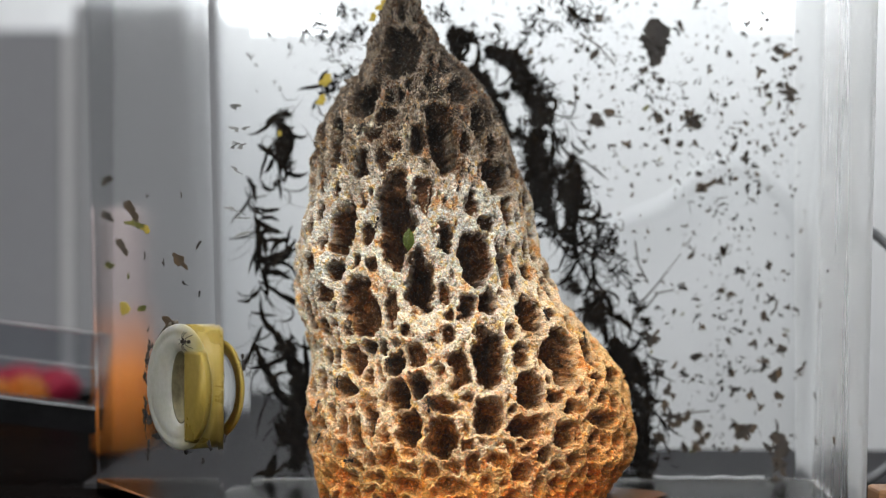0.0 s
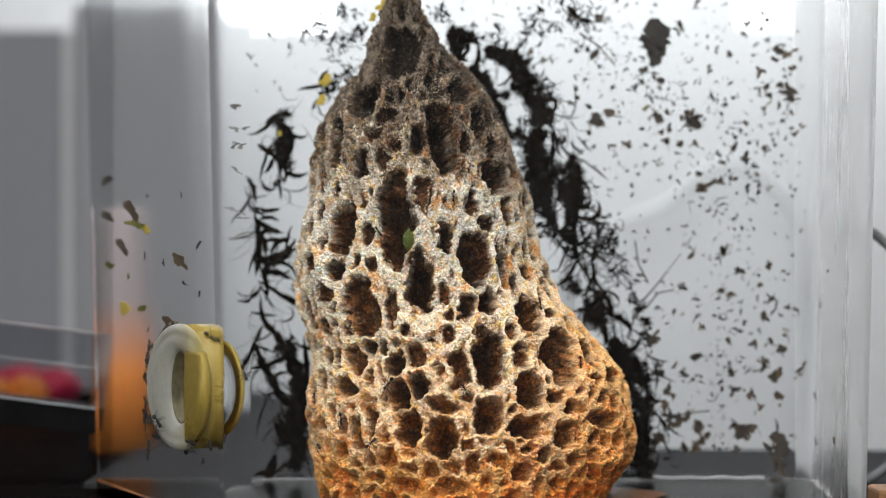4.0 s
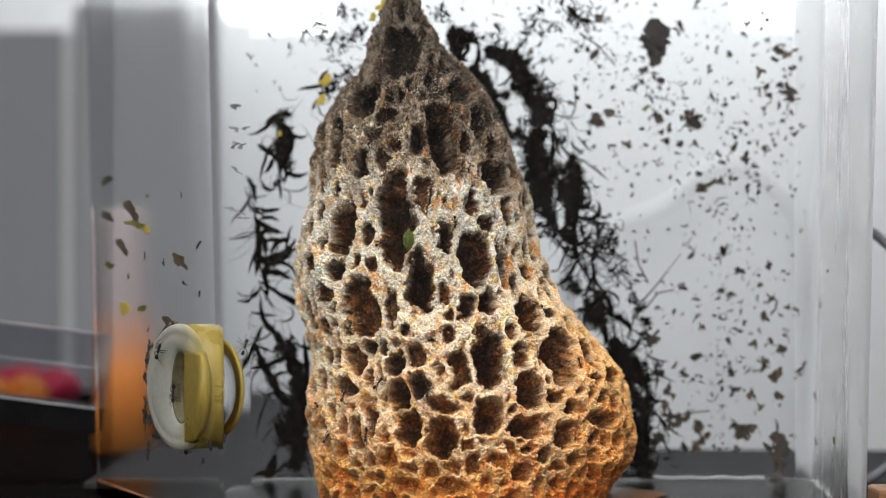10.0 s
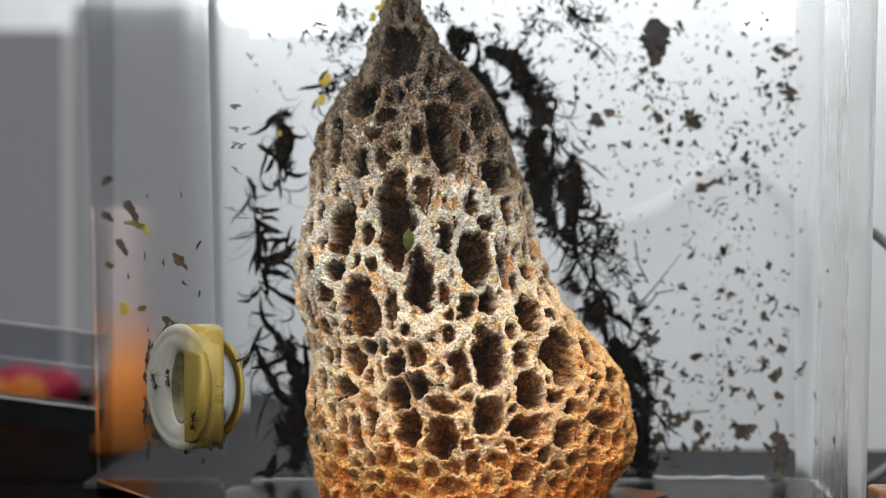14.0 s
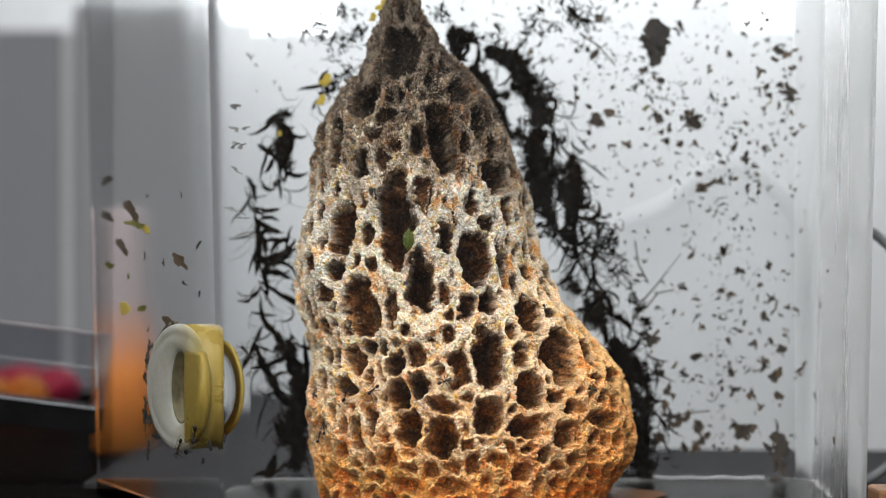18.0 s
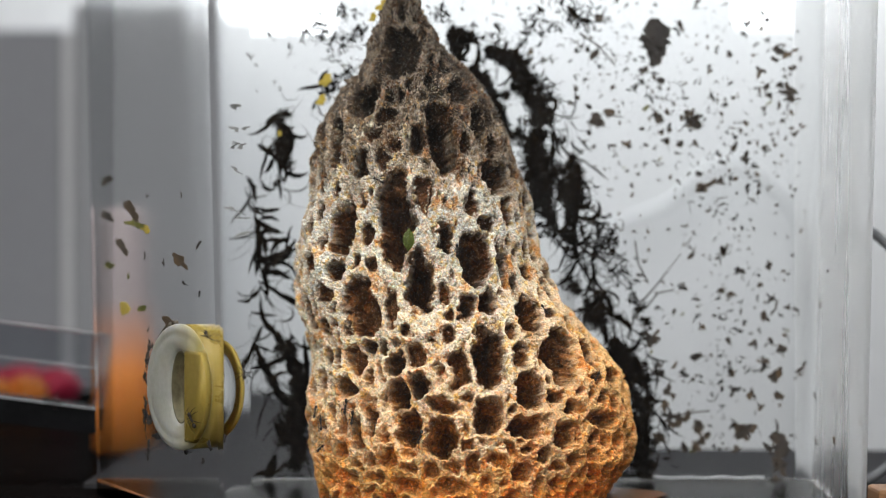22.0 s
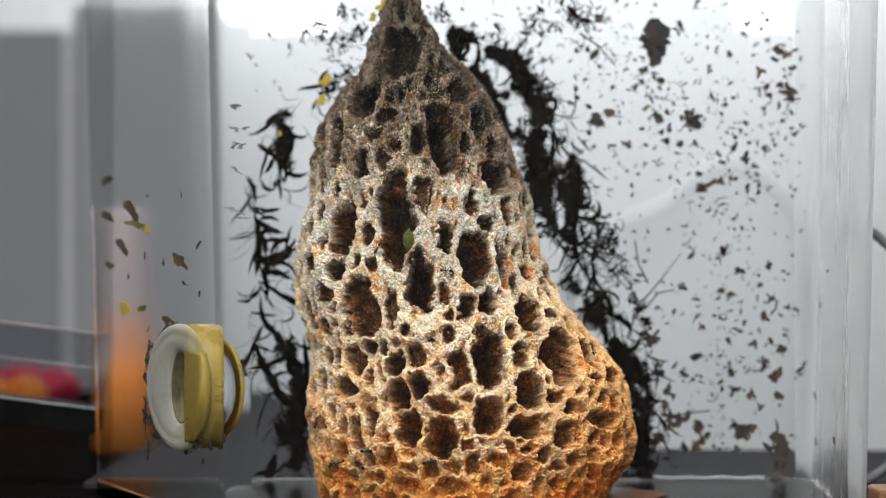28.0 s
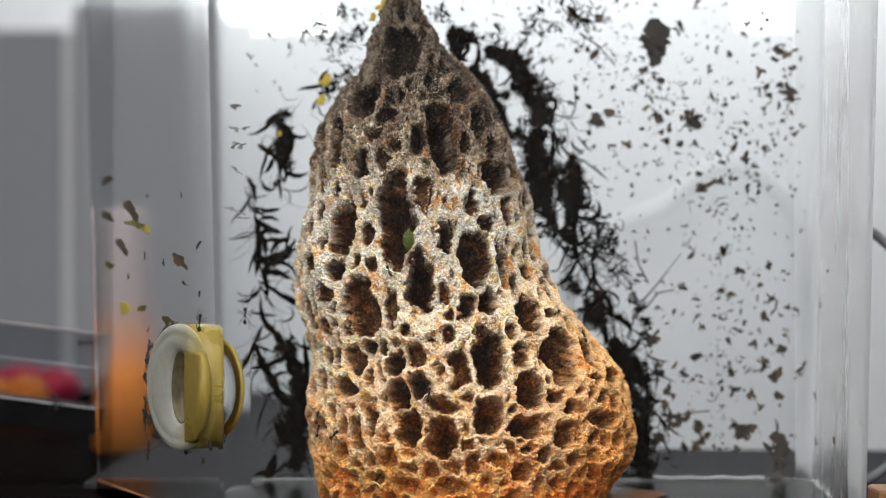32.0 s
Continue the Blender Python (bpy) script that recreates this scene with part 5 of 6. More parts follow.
strands("leaf_litter", ((6.2, 134.8, 4.0), (20.1, 124.4, 4.7), (30.5, 107.1, 5.3), (34.8, 89.7, 5.3), (42.6, 70.7, 5.3), (47.8, 56.8, 3.7), (56.5, 36.0, 3.1), (60.8, 15.2, 4.0)), 150, "curling dark leaf strands behind the comb", 112, 1.0)
strands("leaf_litter", ((-55.3, 48.2, 0.9), (-57.9, 41.2, 0.8), (-54.4, 34.3, 1.2), (-50.9, 25.6, 1.2)), 34, "thin curling dark leaf strands on the far pane", 113, 0.8)

strands("leaf_litter", ((14.0, 128.0, 6.0), (27.0, 118.0, 8.0), (33.0, 104.0, 9.0), (38.0, 90.0, 9.0), (42.0, 76.0, 9.0), (46.0, 62.0, 7.0), (56.0, 44.0, 5.0), (62.0, 24.0, 6.0), (62.0, 4.0, 6.0)), 260, "fine dark leaf fibres fraying from the litter", 114, 0.7, 0.40)


litter("leaf_litter", ((13.2, 131.3, 2.2), (19.0, 129.5, 2.6), (24.2, 125.8, 2.6), (26.9, 116.0, 3.8), (30.2, 108.5, 5.0), (27.4, 101.5, 5.0), (29.7, 94.0, 5.0), (31.0, 85.5, 4.8), (33.0, 78.0, 4.6)), 3000, "dense black mat of leaf litter behind the comb", 117, 1.0)
litter("leaf_litter", ((14.0, 125.0, 2.2), (16.7, 119.5, 2.8), (18.5, 116.5, 2.2)), 900, "dark knot of leaf litter beside the comb tip", 118, 1.0)
litter("leaf_litter", ((39.3, 98.6, 1.8), (40.4, 92.5, 2.6), (41.0, 87.0, 3.4), (39.8, 80.5, 3.8), (39.0, 73.0, 4.6)), 1500, "dark upright tuft of leaf litter on the far pane", 119, 1.0)


def wilted(path, seed):
    """A broad wilted leaf strand pressed against the far pane: path of (x, z, half width) in millimetres."""
    knots = np.array((path[0],) + path + (path[-1],), dtype=float)
    line = []
    for i in range(1, len(knots) - 2):
        for f in np.linspace(0, 1, 14, endpoint=False):
            p0, p1, p2, p3 = knots[i - 1:i + 3]
            line.append(0.5 * (2 * p1 + (p2 - p0) * f + (2 * p0 - 5 * p1 + 4 * p2 - p3) * f * f + (3 * p1 - p0 - 3 * p2 + p3) * f ** 3))
    bm = bmesh.new()
    rings = []
    for k, (x, z, w) in enumerate(line):
        dx, dz = line[min(k + 1, len(line) - 1)][:2] - line[max(k - 1, 0)][:2]
        n = math.hypot(dx, dz) or 1.0
        taper = math.sin(math.pi * min(0.5, 0.06 + 1.6 * min(k, len(line) - 1 - k) / len(line)))
        y = pane_y(z) - 1.6 + 0.6 * math.sin(0.3 * k + seed)
        ragged = [1 + 0.45 * noise.noise(Vector((0.23 * k, 7.0 * seed, q))) + 0.25 * noise.noise(Vector((0.7 * k, 3.0 * seed, q))) for q in (0.0, 5.0)]
        ring = []
        for side, deep in ((-1, 0.0), (-0.4, -0.25), (0.4, -0.25), (1, 0.0), (0.3, 0.2), (-0.3, 0.2)):
            s = side * w * taper * ragged[side > 0]
            ring.append(bm.verts.new(((x - s * dz / n) * MM, (y + deep) * MM, max(z + s * dx / n, 0.3) * MM)))
        rings.append(ring)
    for a, b in zip(rings, rings[1:]):
        for j in range(6):
            bm.faces.new((a[j], a[(j + 1) % 6], b[(j + 1) % 6], b[j]))
    bm.faces.new(rings[0][::-1])
    bm.faces.new(rings[-1])
    return thing("leaf_strand", bm, litter_dark, "dark wilted leaf strand pressed on the far pane", "leaf strand", group="wilted strands on the far pane")


wilted(((-56.0, 56.8, 0.5), (-55.1, 49.2, 0.8), (-50.2, 43.0, 1.2), (-44.0, 31.5, 1.4), (-42.6, 23.6, 1.0)), 1)
wilted(((-57.2, 41.6, 0.6), (-55.3, 35.3, 0.9), (-49.2, 25.3, 1.4), (-45.0, 22.2, 1.1)), 2)
wilted(((-42.6, 44.2, 0.6), (-41.8, 32.6, 1.1), (-44.0, 20.1, 1.6), (-47.8, 13.5, 0.9)), 3)
wilted(((-55.1, 47.3, 0.5), (-57.5, 42.1, 0.6), (-58.0, 38.6, 0.3)), 4)
wilted(((-53.5, 66.9, 0.5), (-50.6, 68.6, 1.1), (-45.7, 69.3, 0.8)), 5)
wilted(((-53.0, 68.6, 0.3), (-50.9, 72.4, 0.8), (-46.4, 74.1, 0.5)), 6)
wilted(((-49.2, 56.8, 0.6), (-45.0, 54.2, 1.1), (-41.9, 54.7, 0.6)), 7)
wilted(((-49.2, 109.7, 0.5), (-46.6, 104.5, 1.0), (-48.3, 97.5, 0.5)), 8)
wilted(((-57.0, 102.7, 0.5), (-53.7, 100.5, 0.9), (-50.9, 98.7, 0.5)), 9)
wilted(((-60.3, 93.2, 0.3), (-58.4, 89.7, 0.8), (-57.3, 84.2, 0.5)), 10)
wilted(((-51.8, 17.8, 0.9), (-46.6, 12.6, 2.2), (-41.4, 18.7, 0.9)), 11)
wilted(((-42.3, 13.5, 0.9), (-44.4, 6.6, 2.2), (-47.8, 3.1, 0.8)), 12)
wilted(((-54.4, -2.1, 0.6), (-53.0, 2.2, 1.6), (-50.9, 8.3, 0.6)), 13)
wilted(((-57.0, 75.9, 0.5), (-56.5, 68.9, 1.1), (-57.5, 62.0, 0.5)), 14)
wilted(((-59.6, 63.7, 0.3), (-57.0, 70.7, 0.6), (-54.4, 76.7, 0.3)), 15)
wilted(((-57.6, 83.4, 0.3), (-54.0, 82.2, 0.7), (-49.4, 83.0, 0.3)), 18)
wilted(((-57.2, 79.4, 0.3), (-53.0, 80.2, 0.6), (-50.0, 79.0, 0.2)), 19)
wilted(((-57.0, 75.0, 0.3), (-53.4, 76.2, 0.9), (-48.6, 75.4, 0.3)), 20)
wilted(((-56.6, 72.2, 0.3), (-52.2, 73.4, 0.7), (-47.6, 72.6, 0.3)), 21)
wilted(((-56.4, 67.0, 0.4), (-51.6, 67.8, 1.2), (-46.2, 68.0, 0.4)), 22)
wilted(((-55.8, 62.2, 0.3), (-51.4, 63.6, 0.9), (-46.8, 61.0, 0.4)), 23)
wilted(((-56.2, 60.6, 0.4), (-51.0, 57.4, 0.7), (-44.6, 53.0, 0.7)), 24)


# ---- plastic port in the side pane ----
def oval(bm):
    """Narrows the bore to an upright oval set towards one side."""
    for v in bm.verts:
        k = float(smoothstep(13.0, 9.8, math.hypot(v.co.y, v.co.z) / MM))
        v.co.y += k * (-0.50 * v.co.y - 0.9 * MM)
    return bm


def build_port():
    m = Matrix.Translation(side_point(31.5, 33.5, 1.8)) @ SIDE_TURN @ pose(0, 0, 0, 0, 0, -11)
    port = empty("tube_port", "milky white plastic port, yellowed inside, in the side pane", "port", m)
    r = [(0.0, 16.0), (0.0, 16.6), (0.5, 17.0), (1.4, 16.7), (1.9, 15.8), (2.0, 14.8), (1.75, 14.2), (2.0, 13.4), (2.0, 12.0), (1.6, 10.6), (1.0, 9.8), (0.0, 9.6)]
    bm = oval(ring_bm([(x * MM, q * MM) for x, q in r], 64))
    for v in bm.verts:  # worn down flush with the sleeve on the yellowed side
        k = float(smoothstep(2.0, -9.0, v.co.y / MM))
        v.co.x -= 0.75 * k * max(v.co.x, 0.0)
    part("flange", bm, port_white, port, "milky white flange ring, yellowed on one side")
    bm = ring_bm([(x * MM, q * MM) for x, q in ((-1.6, 11.5), (-1.6, 16.4), (-0.6, 16.4), (-0.6, 11.5))])
    bmesh.ops.translate(bm, vec=(0, 3.4 * MM, 0), verts=bm.verts[:])
    part("washer", bm, port_white, port, "milky plastic washer")
    r = [(-0.05, 9.7), (-0.05, 16.75), (-6.2, 16.75), (-6.7, 16.3), (-6.7, 11.5), (-6.2, 10.0)]
    bm = ring_bm([(x * MM, q * MM) for x, q in r], 64)
    for v in bm.verts:  # the inner end is cut off slanting
        if v.co.x < -3 * MM:
            v.co.x = max(-10.4 * MM, -(11.0 * MM + 0.5 * v.co.y) / 0.87)
    part("sleeve", bm, port_yellow, port, "yellowed translucent sleeve")
    r = [(-6.75, 10.2), (-6.75, 12.6), (-10.7, 12.6), (-10.7, 10.2)]
    part("bore_liner", oval(ring_bm([(x * MM, q * MM) for x, q in ((0.9, 9.65), (0.7, 9.3), (-9.0, 9.2), (-9.0, 9.6), (0.5, 9.75))])), bore_brown, port, "dark brownish bore")
    part("neck", ring_bm([(x * MM, q * MM) for x, q in r]), neck_clear, port)
    r = [(-10.75, 10.0), (-10.75, 12.8), (-11.0, 13.2), (-11.6, 13.2), (-11.9, 12.8), (-11.9, 10.0)]
    part("inner_flange", ring_bm([(x * MM, q * MM) for x, q in r]), port_yellow, port, "thin yellow inner flange")
    # a flat yellow plate added for the sleeve's refracted side, over part of the bore
    bm = bmesh.new()
    rim = [(-4.6, 9.8), (-13.8, 9.8)] + [(-16.9 * math.cos(radians(a)), 16.9 * math.sin(radians(a))) for a in range(34, -59, -4)] + [(-4.6, -14.4)]
    top, low = ([bm.verts.new((x * MM, y * MM, z * MM)) for y, z in rim] for x in (2.2, 0.3))
    bm.faces.new(top)
    bm.faces.new(low[::-1])
    for i in range(len(rim)):
        j = (i + 1) % len(rim)
        bm.faces.new((top[i], low[i], low[j], top[j]))
    bmesh.ops.bevel(bm, geom=[e for e in bm.edges if all(v in top for v in e.verts)], offset=0.9 * MM, segments=5, affect="EDGES", profile=0.5)
    curved("sleeve_side", bm, port_yellow, port, "flat yellow plate standing in for the sleeve's side")
    r = [(-0.2, 16.7), (0.3, 17.1), (-0.1, 17.7), (-0.45, 17.2)]
    bm = ring_bm([(x * MM, q * MM) for x, q in r], 96)
    rng = random.Random(3)
    for v in bm.verts:
        ragged = 1 + rng.uniform(-0.03, 0.055)
        v.co.y *= ragged
        v.co.z *= ragged
    # crumbled away all along the yellowed side
    bmesh.ops.delete(bm, geom=[v for v in bm.verts if v.co.y < 5 * MM + 4 * MM * math.sin(v.co.z / MM)], context="VERTS")
    bmesh.ops.holes_fill(bm, edges=bm.edges[:])
    part("seal", bm, seal_dark, port, "dirty crumbling sealant round the flange")
    return port


build_port()


# ---- beside and behind the box ----
def build_tray():
    """A clear tray beyond the side pane; it leans a little."""
    tray = empty("clear_tray", "clear plastic tray with a dark base beside the nest box", "tray", pose(-0.135, 0.100, -0.004, 0, 7.0, 0))
    # rim, rib and lip: pale strips that stand in for the tray's highlights
    bars = (("front_wall", -0.115, 0.0222, 0.0, 0.0012, 0.0275, 0.0505, tray_smoke, "clear front wall"), ("back_wall", -0.115, 0.0222, 0.0138, 0.015, 0.0275, 0.0505, tray_smoke, "clear back wall"),
            ("side_wall", 0.0224, 0.0236, 0.0, 0.015, 0.0275, 0.0505, tray_smoke, "clear side wall"),
            ("rim", -0.115, 0.0234, -0.0012, 0.0006, 0.0507, 0.0512, pale_glint, "rim in its highlight's pale tone"), ("rib", -0.115, 0.0234, -0.0012, -0.0002, 0.0400, 0.0403, pale_glint, "pale line for a highlight"),
            ("lip", -0.115, 0.0234, -0.0016, 0.0, 0.0273, 0.0278, pale_glint, "lip in its highlight's pale tone"), ("base", -0.115, 0.0236, -0.001, 0.0155, 0.0195, 0.0271, dark_base, "dark moulded base"))
    for name, x0, x1, y0, y1, z0, z1, material, label in bars:
        ob = part(name, box_bm(x0, x1, y0, y1, z0, z1, 0.0002), material, tray, label)
        ob.visible_shadow = material is not tray_smoke
    for x in (-0.105, -0.070):
        part("foot", box_bm(x - 0.006, x + 0.006, 0.001, 0.014, -0.0004 + 0.1228 * x, 0.0194, 0.001), black_plastic, tray)


build_tray()


def petal_bm(seed, size):
    rng = random.Random(seed)
    bm = bmesh.new()
    bmesh.ops.create_icosphere(bm, subdivisions=3, radius=size)
    for v in bm.verts:
        d = v.co.normalized()
        v.co *= 1 + 0.30 * noise.noise(d * 2.2 + Vector((seed, 0, 0))) + 0.12 * noise.noise(d * 6 + Vector((0, seed, 0)))
        v.co.z *= 0.72
    return bm


# red and orange flower heads lying far back on the bench
for seed, (x, y, size, material, word) in enumerate((
        (-0.187, 0.450, 0.0125, red_petal, "crimson"), (-0.206, 0.465, 0.0130, red_petal, "crimson"), (-0.222, 0.450, 0.0125, red_petal, "crimson"),
        (-0.196, 0.425, 0.0110, orange_petal, "orange"), (-0.212, 0.415, 0.0115, orange_petal, "orange"))):
    ob = thing("flower_head", petal_bm(seed + 3, size), material, word + " crumpled flower head lying on the dark bench", "flower head", group="flower heads on the bench")
    ob.location = (x, y, size * 0.72 - 0.005)

# orange upright form added behind the box in place of an orange reflection
rod = empty("orange_reflection", "upright orange form in place of a reflection, pink upwards, behind the clear box", "tube", pose(-0.1188, 0.222, -0.004))
def upright(profile):
    bm = ring_bm(profile, 28, closed=False)
    bmesh.ops.rotate(bm, verts=bm.verts[:], cent=(0, 0, 0), matrix=Matrix.Rotation(radians(-90), 3, "Y"))
    return bm


part("body", upright([(0.0, 0.0), (0.0, 0.0120), (0.030, 0.0115), (0.060, 0.0100), (0.084, 0.0088), (0.090, 0.0070), (0.0905, 0.0)]), orange_tone, rod, "orange fading to pale pink upwards as the reflection does")

# white hose arching up behind the bench, with a small white block on it
hose = empty("white_hose", "thin white rubber hose arching up before the back wall", "hose")
knots = ((0.085, -0.749), (0.085, 0.050), (0.096, 0.074), (0.113, 0.086), (0.136, 0.093), (0.158, 0.102), (0.172, 0.115), (0.182, 0.127), (0.202, 0.132),
         (0.222, 0.122), (0.239, 0.106), (0.250, 0.088), (0.254, 0.066), (0.254, -0.749))
pts = [Vector((x, 0.90, z)) for x, z in knots]
part("tube", tube_bm(pts, 0.0034, 10), white_hose, hose)
part("white_block", box_bm(0.2505, 0.2635, 0.893, 0.907, 0.061, 0.102, 0.002), window_frame_paint, hose, "small white block on the hose")
cable = empty("grey_hose", "dark grey rubber hose looping beside the box", "hose")
part("tube", tube_bm([Vector((x, 0.093, z)) for x, z in ((0.1295, 0.0772), (0.1335, 0.0755), (0.143, 0.067), (0.151, 0.046), (0.149, 0.018), (0.141, 0.0055), (0.1345, 0.0005), (0.1300, -0.0022))], 0.0015, 10), grey_hose, cable)
# wooden block beside the box
thing("wooden_block", box_bm(0.1165, 0.170, 0.004, 0.020, -0.004, 0.0060, 0.001), brown_wood, "low brown wooden block beside the clear box", "block")

# grey sheet added on the bench, painting in what its top reflects behind the box
bm = bmesh.new()
outline = ((-0.112, 0.096), (0.30, 0.096), (0.30, 0.190), (0.068, 0.210), (-0.100, 0.530), (-0.112, 0.530))
for z in (-0.004, -0.0025):
    bm.faces.new([bm.verts.new((x, y, z)) for x, y in outline])
bm.verts.ensure_lookup_table()
for i in range(6):
    j = (i + 1) % 6
    bm.faces.new((bm.verts[i], bm.verts[j], bm.verts[6 + j], bm.verts[6 + i]))
thing("bench_sheen", bm, sheen_grey, "flat grey sheet added for the bench's pale reflection behind the box", "mat", smooth=False)

# pale rod added for the glint along the foot of the far pane
bm = tube_bm([Vector((0.062 + 0.0028 * k, 0.0848 + 0.0004 * math.sin(k), 0.0006 + 0.0002 * math.sin(1.7 * k))) for k in range(14)], 0.0004, 8)
part("foot_glint", bm, pale_glint, nest_box, "pale rod in place of a glint")

# wet residue round the foot of the comb
bm = bmesh.new()
rng = random.Random(21)
ring = []
for k in range(48):
    a = 2 * math.pi * k / 48
    q = 1 + 0.10 * math.sin(3 * a + 1) + 0.06 * math.sin(7 * a) + rng.uniform(-0.03, 0.03)
    ring.append(((15 + 43 * q * math.cos(a)) * MM, (38 + 43 * q * math.sin(a)) * MM))
for z in (0.0, 0.0002):
    bm.faces.new([bm.verts.new((x, y, z)) for x, y in ring])
bm.verts.ensure_lookup_table()
for k in range(48):
    j = (k + 1) % 48
    bm.faces.new((bm.verts[k], bm.verts[j], bm.verts[48 + j], bm.verts[48 + k]))
thing("wet_residue", bm, wet_floor, "wet orange-brown residue on the box floor round the comb", "residue", smooth=False)


# ---- ants ----
def blob_bm(parts, subdivisions=2):
    """Overlapping ellipsoids as one mesh: (centre, radii) in millimetres."""
    bm = bmesh.new()
    for (x, y, z), (a, b, c) in parts:
        bmesh.ops.create_icosphere(bm, subdivisions=subdivisions, radius=1, matrix=Matrix.Translation(Vector((x, y, z)) * MM) @ Matrix.Diagonal((a * MM, b * MM, c * MM, 1)))
    return bm


HIPS = [(side * 0.28, y, 0.85) for y in (1.05, 0.55, 0.10) for side in (-1, 1)]
REACH = ((1.9, 1.7), (2.3, -0.1), (2.1, -2.0))


def limb(points, radius, taper):
    return mesh_from(tube_bm([Vector(p) * MM for p in points], radius * MM, 6, taper), "leg")


def ant_meshes():
    head = mesh_from(blob_bm((((0, 1.95, 0.95), (0.58, 0.55, 0.42)), ((-0.24, 1.72, 1.05), (0.30, 0.34, 0.32)), ((0.24, 1.72, 1.05), (0.30, 0.34, 0.32)))), "head")
    thorax = mesh_from(blob_bm((((0, 1.05, 1.0), (0.34, 0.42, 0.36)), ((0, 0.45, 0.98), (0.28, 0.45, 0.30)), ((0, -0.10, 0.92), (0.25, 0.30, 0.26)))), "thorax")
    petiole = mesh_from(blob_bm((((0, -0.48, 0.85), (0.13, 0.24, 0.15)), ((0, -0.80, 0.88), (0.19, 0.18, 0.19)))), "petiole")
    gaster = mesh_from(blob_bm((((0, -1.60, 0.92), (0.56, 0.78, 0.50)),)), "gaster")
    legs = []
    for k, (x, y, z) in enumerate(HIPS):
        side = -1 if x < 0 else 1
        out, ahead = REACH[k // 2]
        legs.append(limb(((0, 0, 0), (side * 0.32 * out, 0.25 * ahead, 0.55), (side * 0.72 * out, 0.70 * ahead, 0.05), (side * 0.95 * out, 0.95 * ahead, -0.72), (side * 1.05 * out, 1.08 * ahead, -0.80)), 0.105, (1.2, 1.0, 0.8, 0.55, 0.4)))
    feelers = [limb(((s * 0.25, 2.30, 1.15), (s * 0.75, 2.75, 1.45), (s * 0.70, 3.35, 1.10), (s * 0.55, 3.80, 0.75)), 0.075, (1.0, 0.8, 0.9, 0.7)) for s in (-1, 1)]
    jaws = [mesh_from(blob_bm((((s * 0.20, 2.46, 0.85), (0.11, 0.26, 0.09)),), 1), "mandible") for s in (-1, 1)]
    return [("head", head), ("thorax", thorax), ("petiole", petiole), ("gaster", gaster)] + [("antenna", m) for m in feelers] + [("mandible", m) for m in jaws], legs


ANT_BODY, ANT_LEGS = ant_meshes()
for _, me in ANT_BODY:
    me.materials.append(ant_black)
for me in ANT_LEGS:
    me.materials.append(ant_black)


def ant(label, size=1.0):
    """An ant that faces along y and stands on z = 0, with a part for each piece of its body."""
    ob = empty("ant", label, "ant", group="ants of the colony")
    ob.scale = (size, size, size)
    for name, me in ANT_BODY:
        p = new(name, me)
        p.parent = ob
    for me, hip in zip(ANT_LEGS, HIPS):
        p = new("leg", me)
        p.parent = ob
        p.location = Vector(hip) * MM
    return ob


def comb_front(x, z):
    """How far forward the comb reaches round (x, z), in millimetres."""
    X, Y, Z = COMB_GRID[:3]
    row = int(np.clip(z / COMB_TOP * 900, 12, 880))
    s = slice(row - 12, row + 20)
    near = (np.abs(X[s] - x) < 0.7) & (np.abs(Z[s] - z) < 0.7) & (Y[s] < COMB_Y)
    return float(Y[s][near].min()) if near.any() else None


def on_comb(x, y, z, heading):
    """A pose on the comb's flank, in millimetres: heading in degrees from upwards, clockwise as seen from outside."""
    c, a = smooth_profile(np.array([z]))
    front = comb_front(x, z)
    if front is not None:
        smooth = COMB_Y - 0.92 * math.sqrt(max(a[0] ** 2 - (x - c[0]) ** 2, 1.0))
        y = min(max(front, smooth - 3.0), smooth + 4.0)
    n = Vector(((x - c[0]) / a[0], (y - COMB_Y) / (0.92 * a[0]), 0.25)).normalized()
    return on_face(x, y, z, heading, n)


def on_face(x, y, z, heading, n):
    up = (Vector((0, 0, 1)) - n * n.z).normalized()
    side = up.cross(n)
    ahead = up * math.cos(radians(heading)) + side * math.sin(radians(heading))
    m = Matrix((ahead.cross(n), ahead, n)).transposed().to_4x4()
    return Matrix.Translation(Vector((x, y, z)) * MM) @ m


PORT_FACE = (SIDE_TURN @ pose(0, 0, 0, 0, 0, -11)).to_3x3() @ Vector((1, 0, 0))
TOWARDS = Vector((0, -1, 0))


def on_port(x, y, z, heading):
    return on_face(x, y, z, heading, PORT_FACE)


def on_wall(x, y, z, heading):
    return on_face(x, y, z, heading, TOWARDS)


def stride(ob, rows, place):
    """Key an ant along its rows (seconds, x, y, z, heading) and swing its legs while it walks."""
    walk(ob, [(t, place(x, y, z, h)) for t, x, y, z, h in rows])
    legs = [c for c in ob.children if c.name.startswith("leg")]
    times = [0.25 * k for k in range(129)]
    ts = np.array([r[0] for r in rows])
    way = np.array([r[1:4] for r in rows])
    for k, leg in enumerate(legs):
        base = Vector(HIPS[k]) * MM
        beat = 1 if (k // 2 + k) % 2 else -1
        keys = []
        for i, t in enumerate(times):
            a = np.array([np.interp(t - 0.12, ts, way[:, c]) for c in range(3)])
            b = np.array([np.interp(t + 0.12, ts, way[:, c]) for c in range(3)])
            speed = min(float(np.linalg.norm(b - a)) / 1.2, 1.0)
            keys.append((t, Matrix.Translation(base) @ Matrix.Rotation(radians((6 + 13 * speed) * beat * (1 if i % 2 else -1)), 4, "Z")))
        walk(leg, keys)


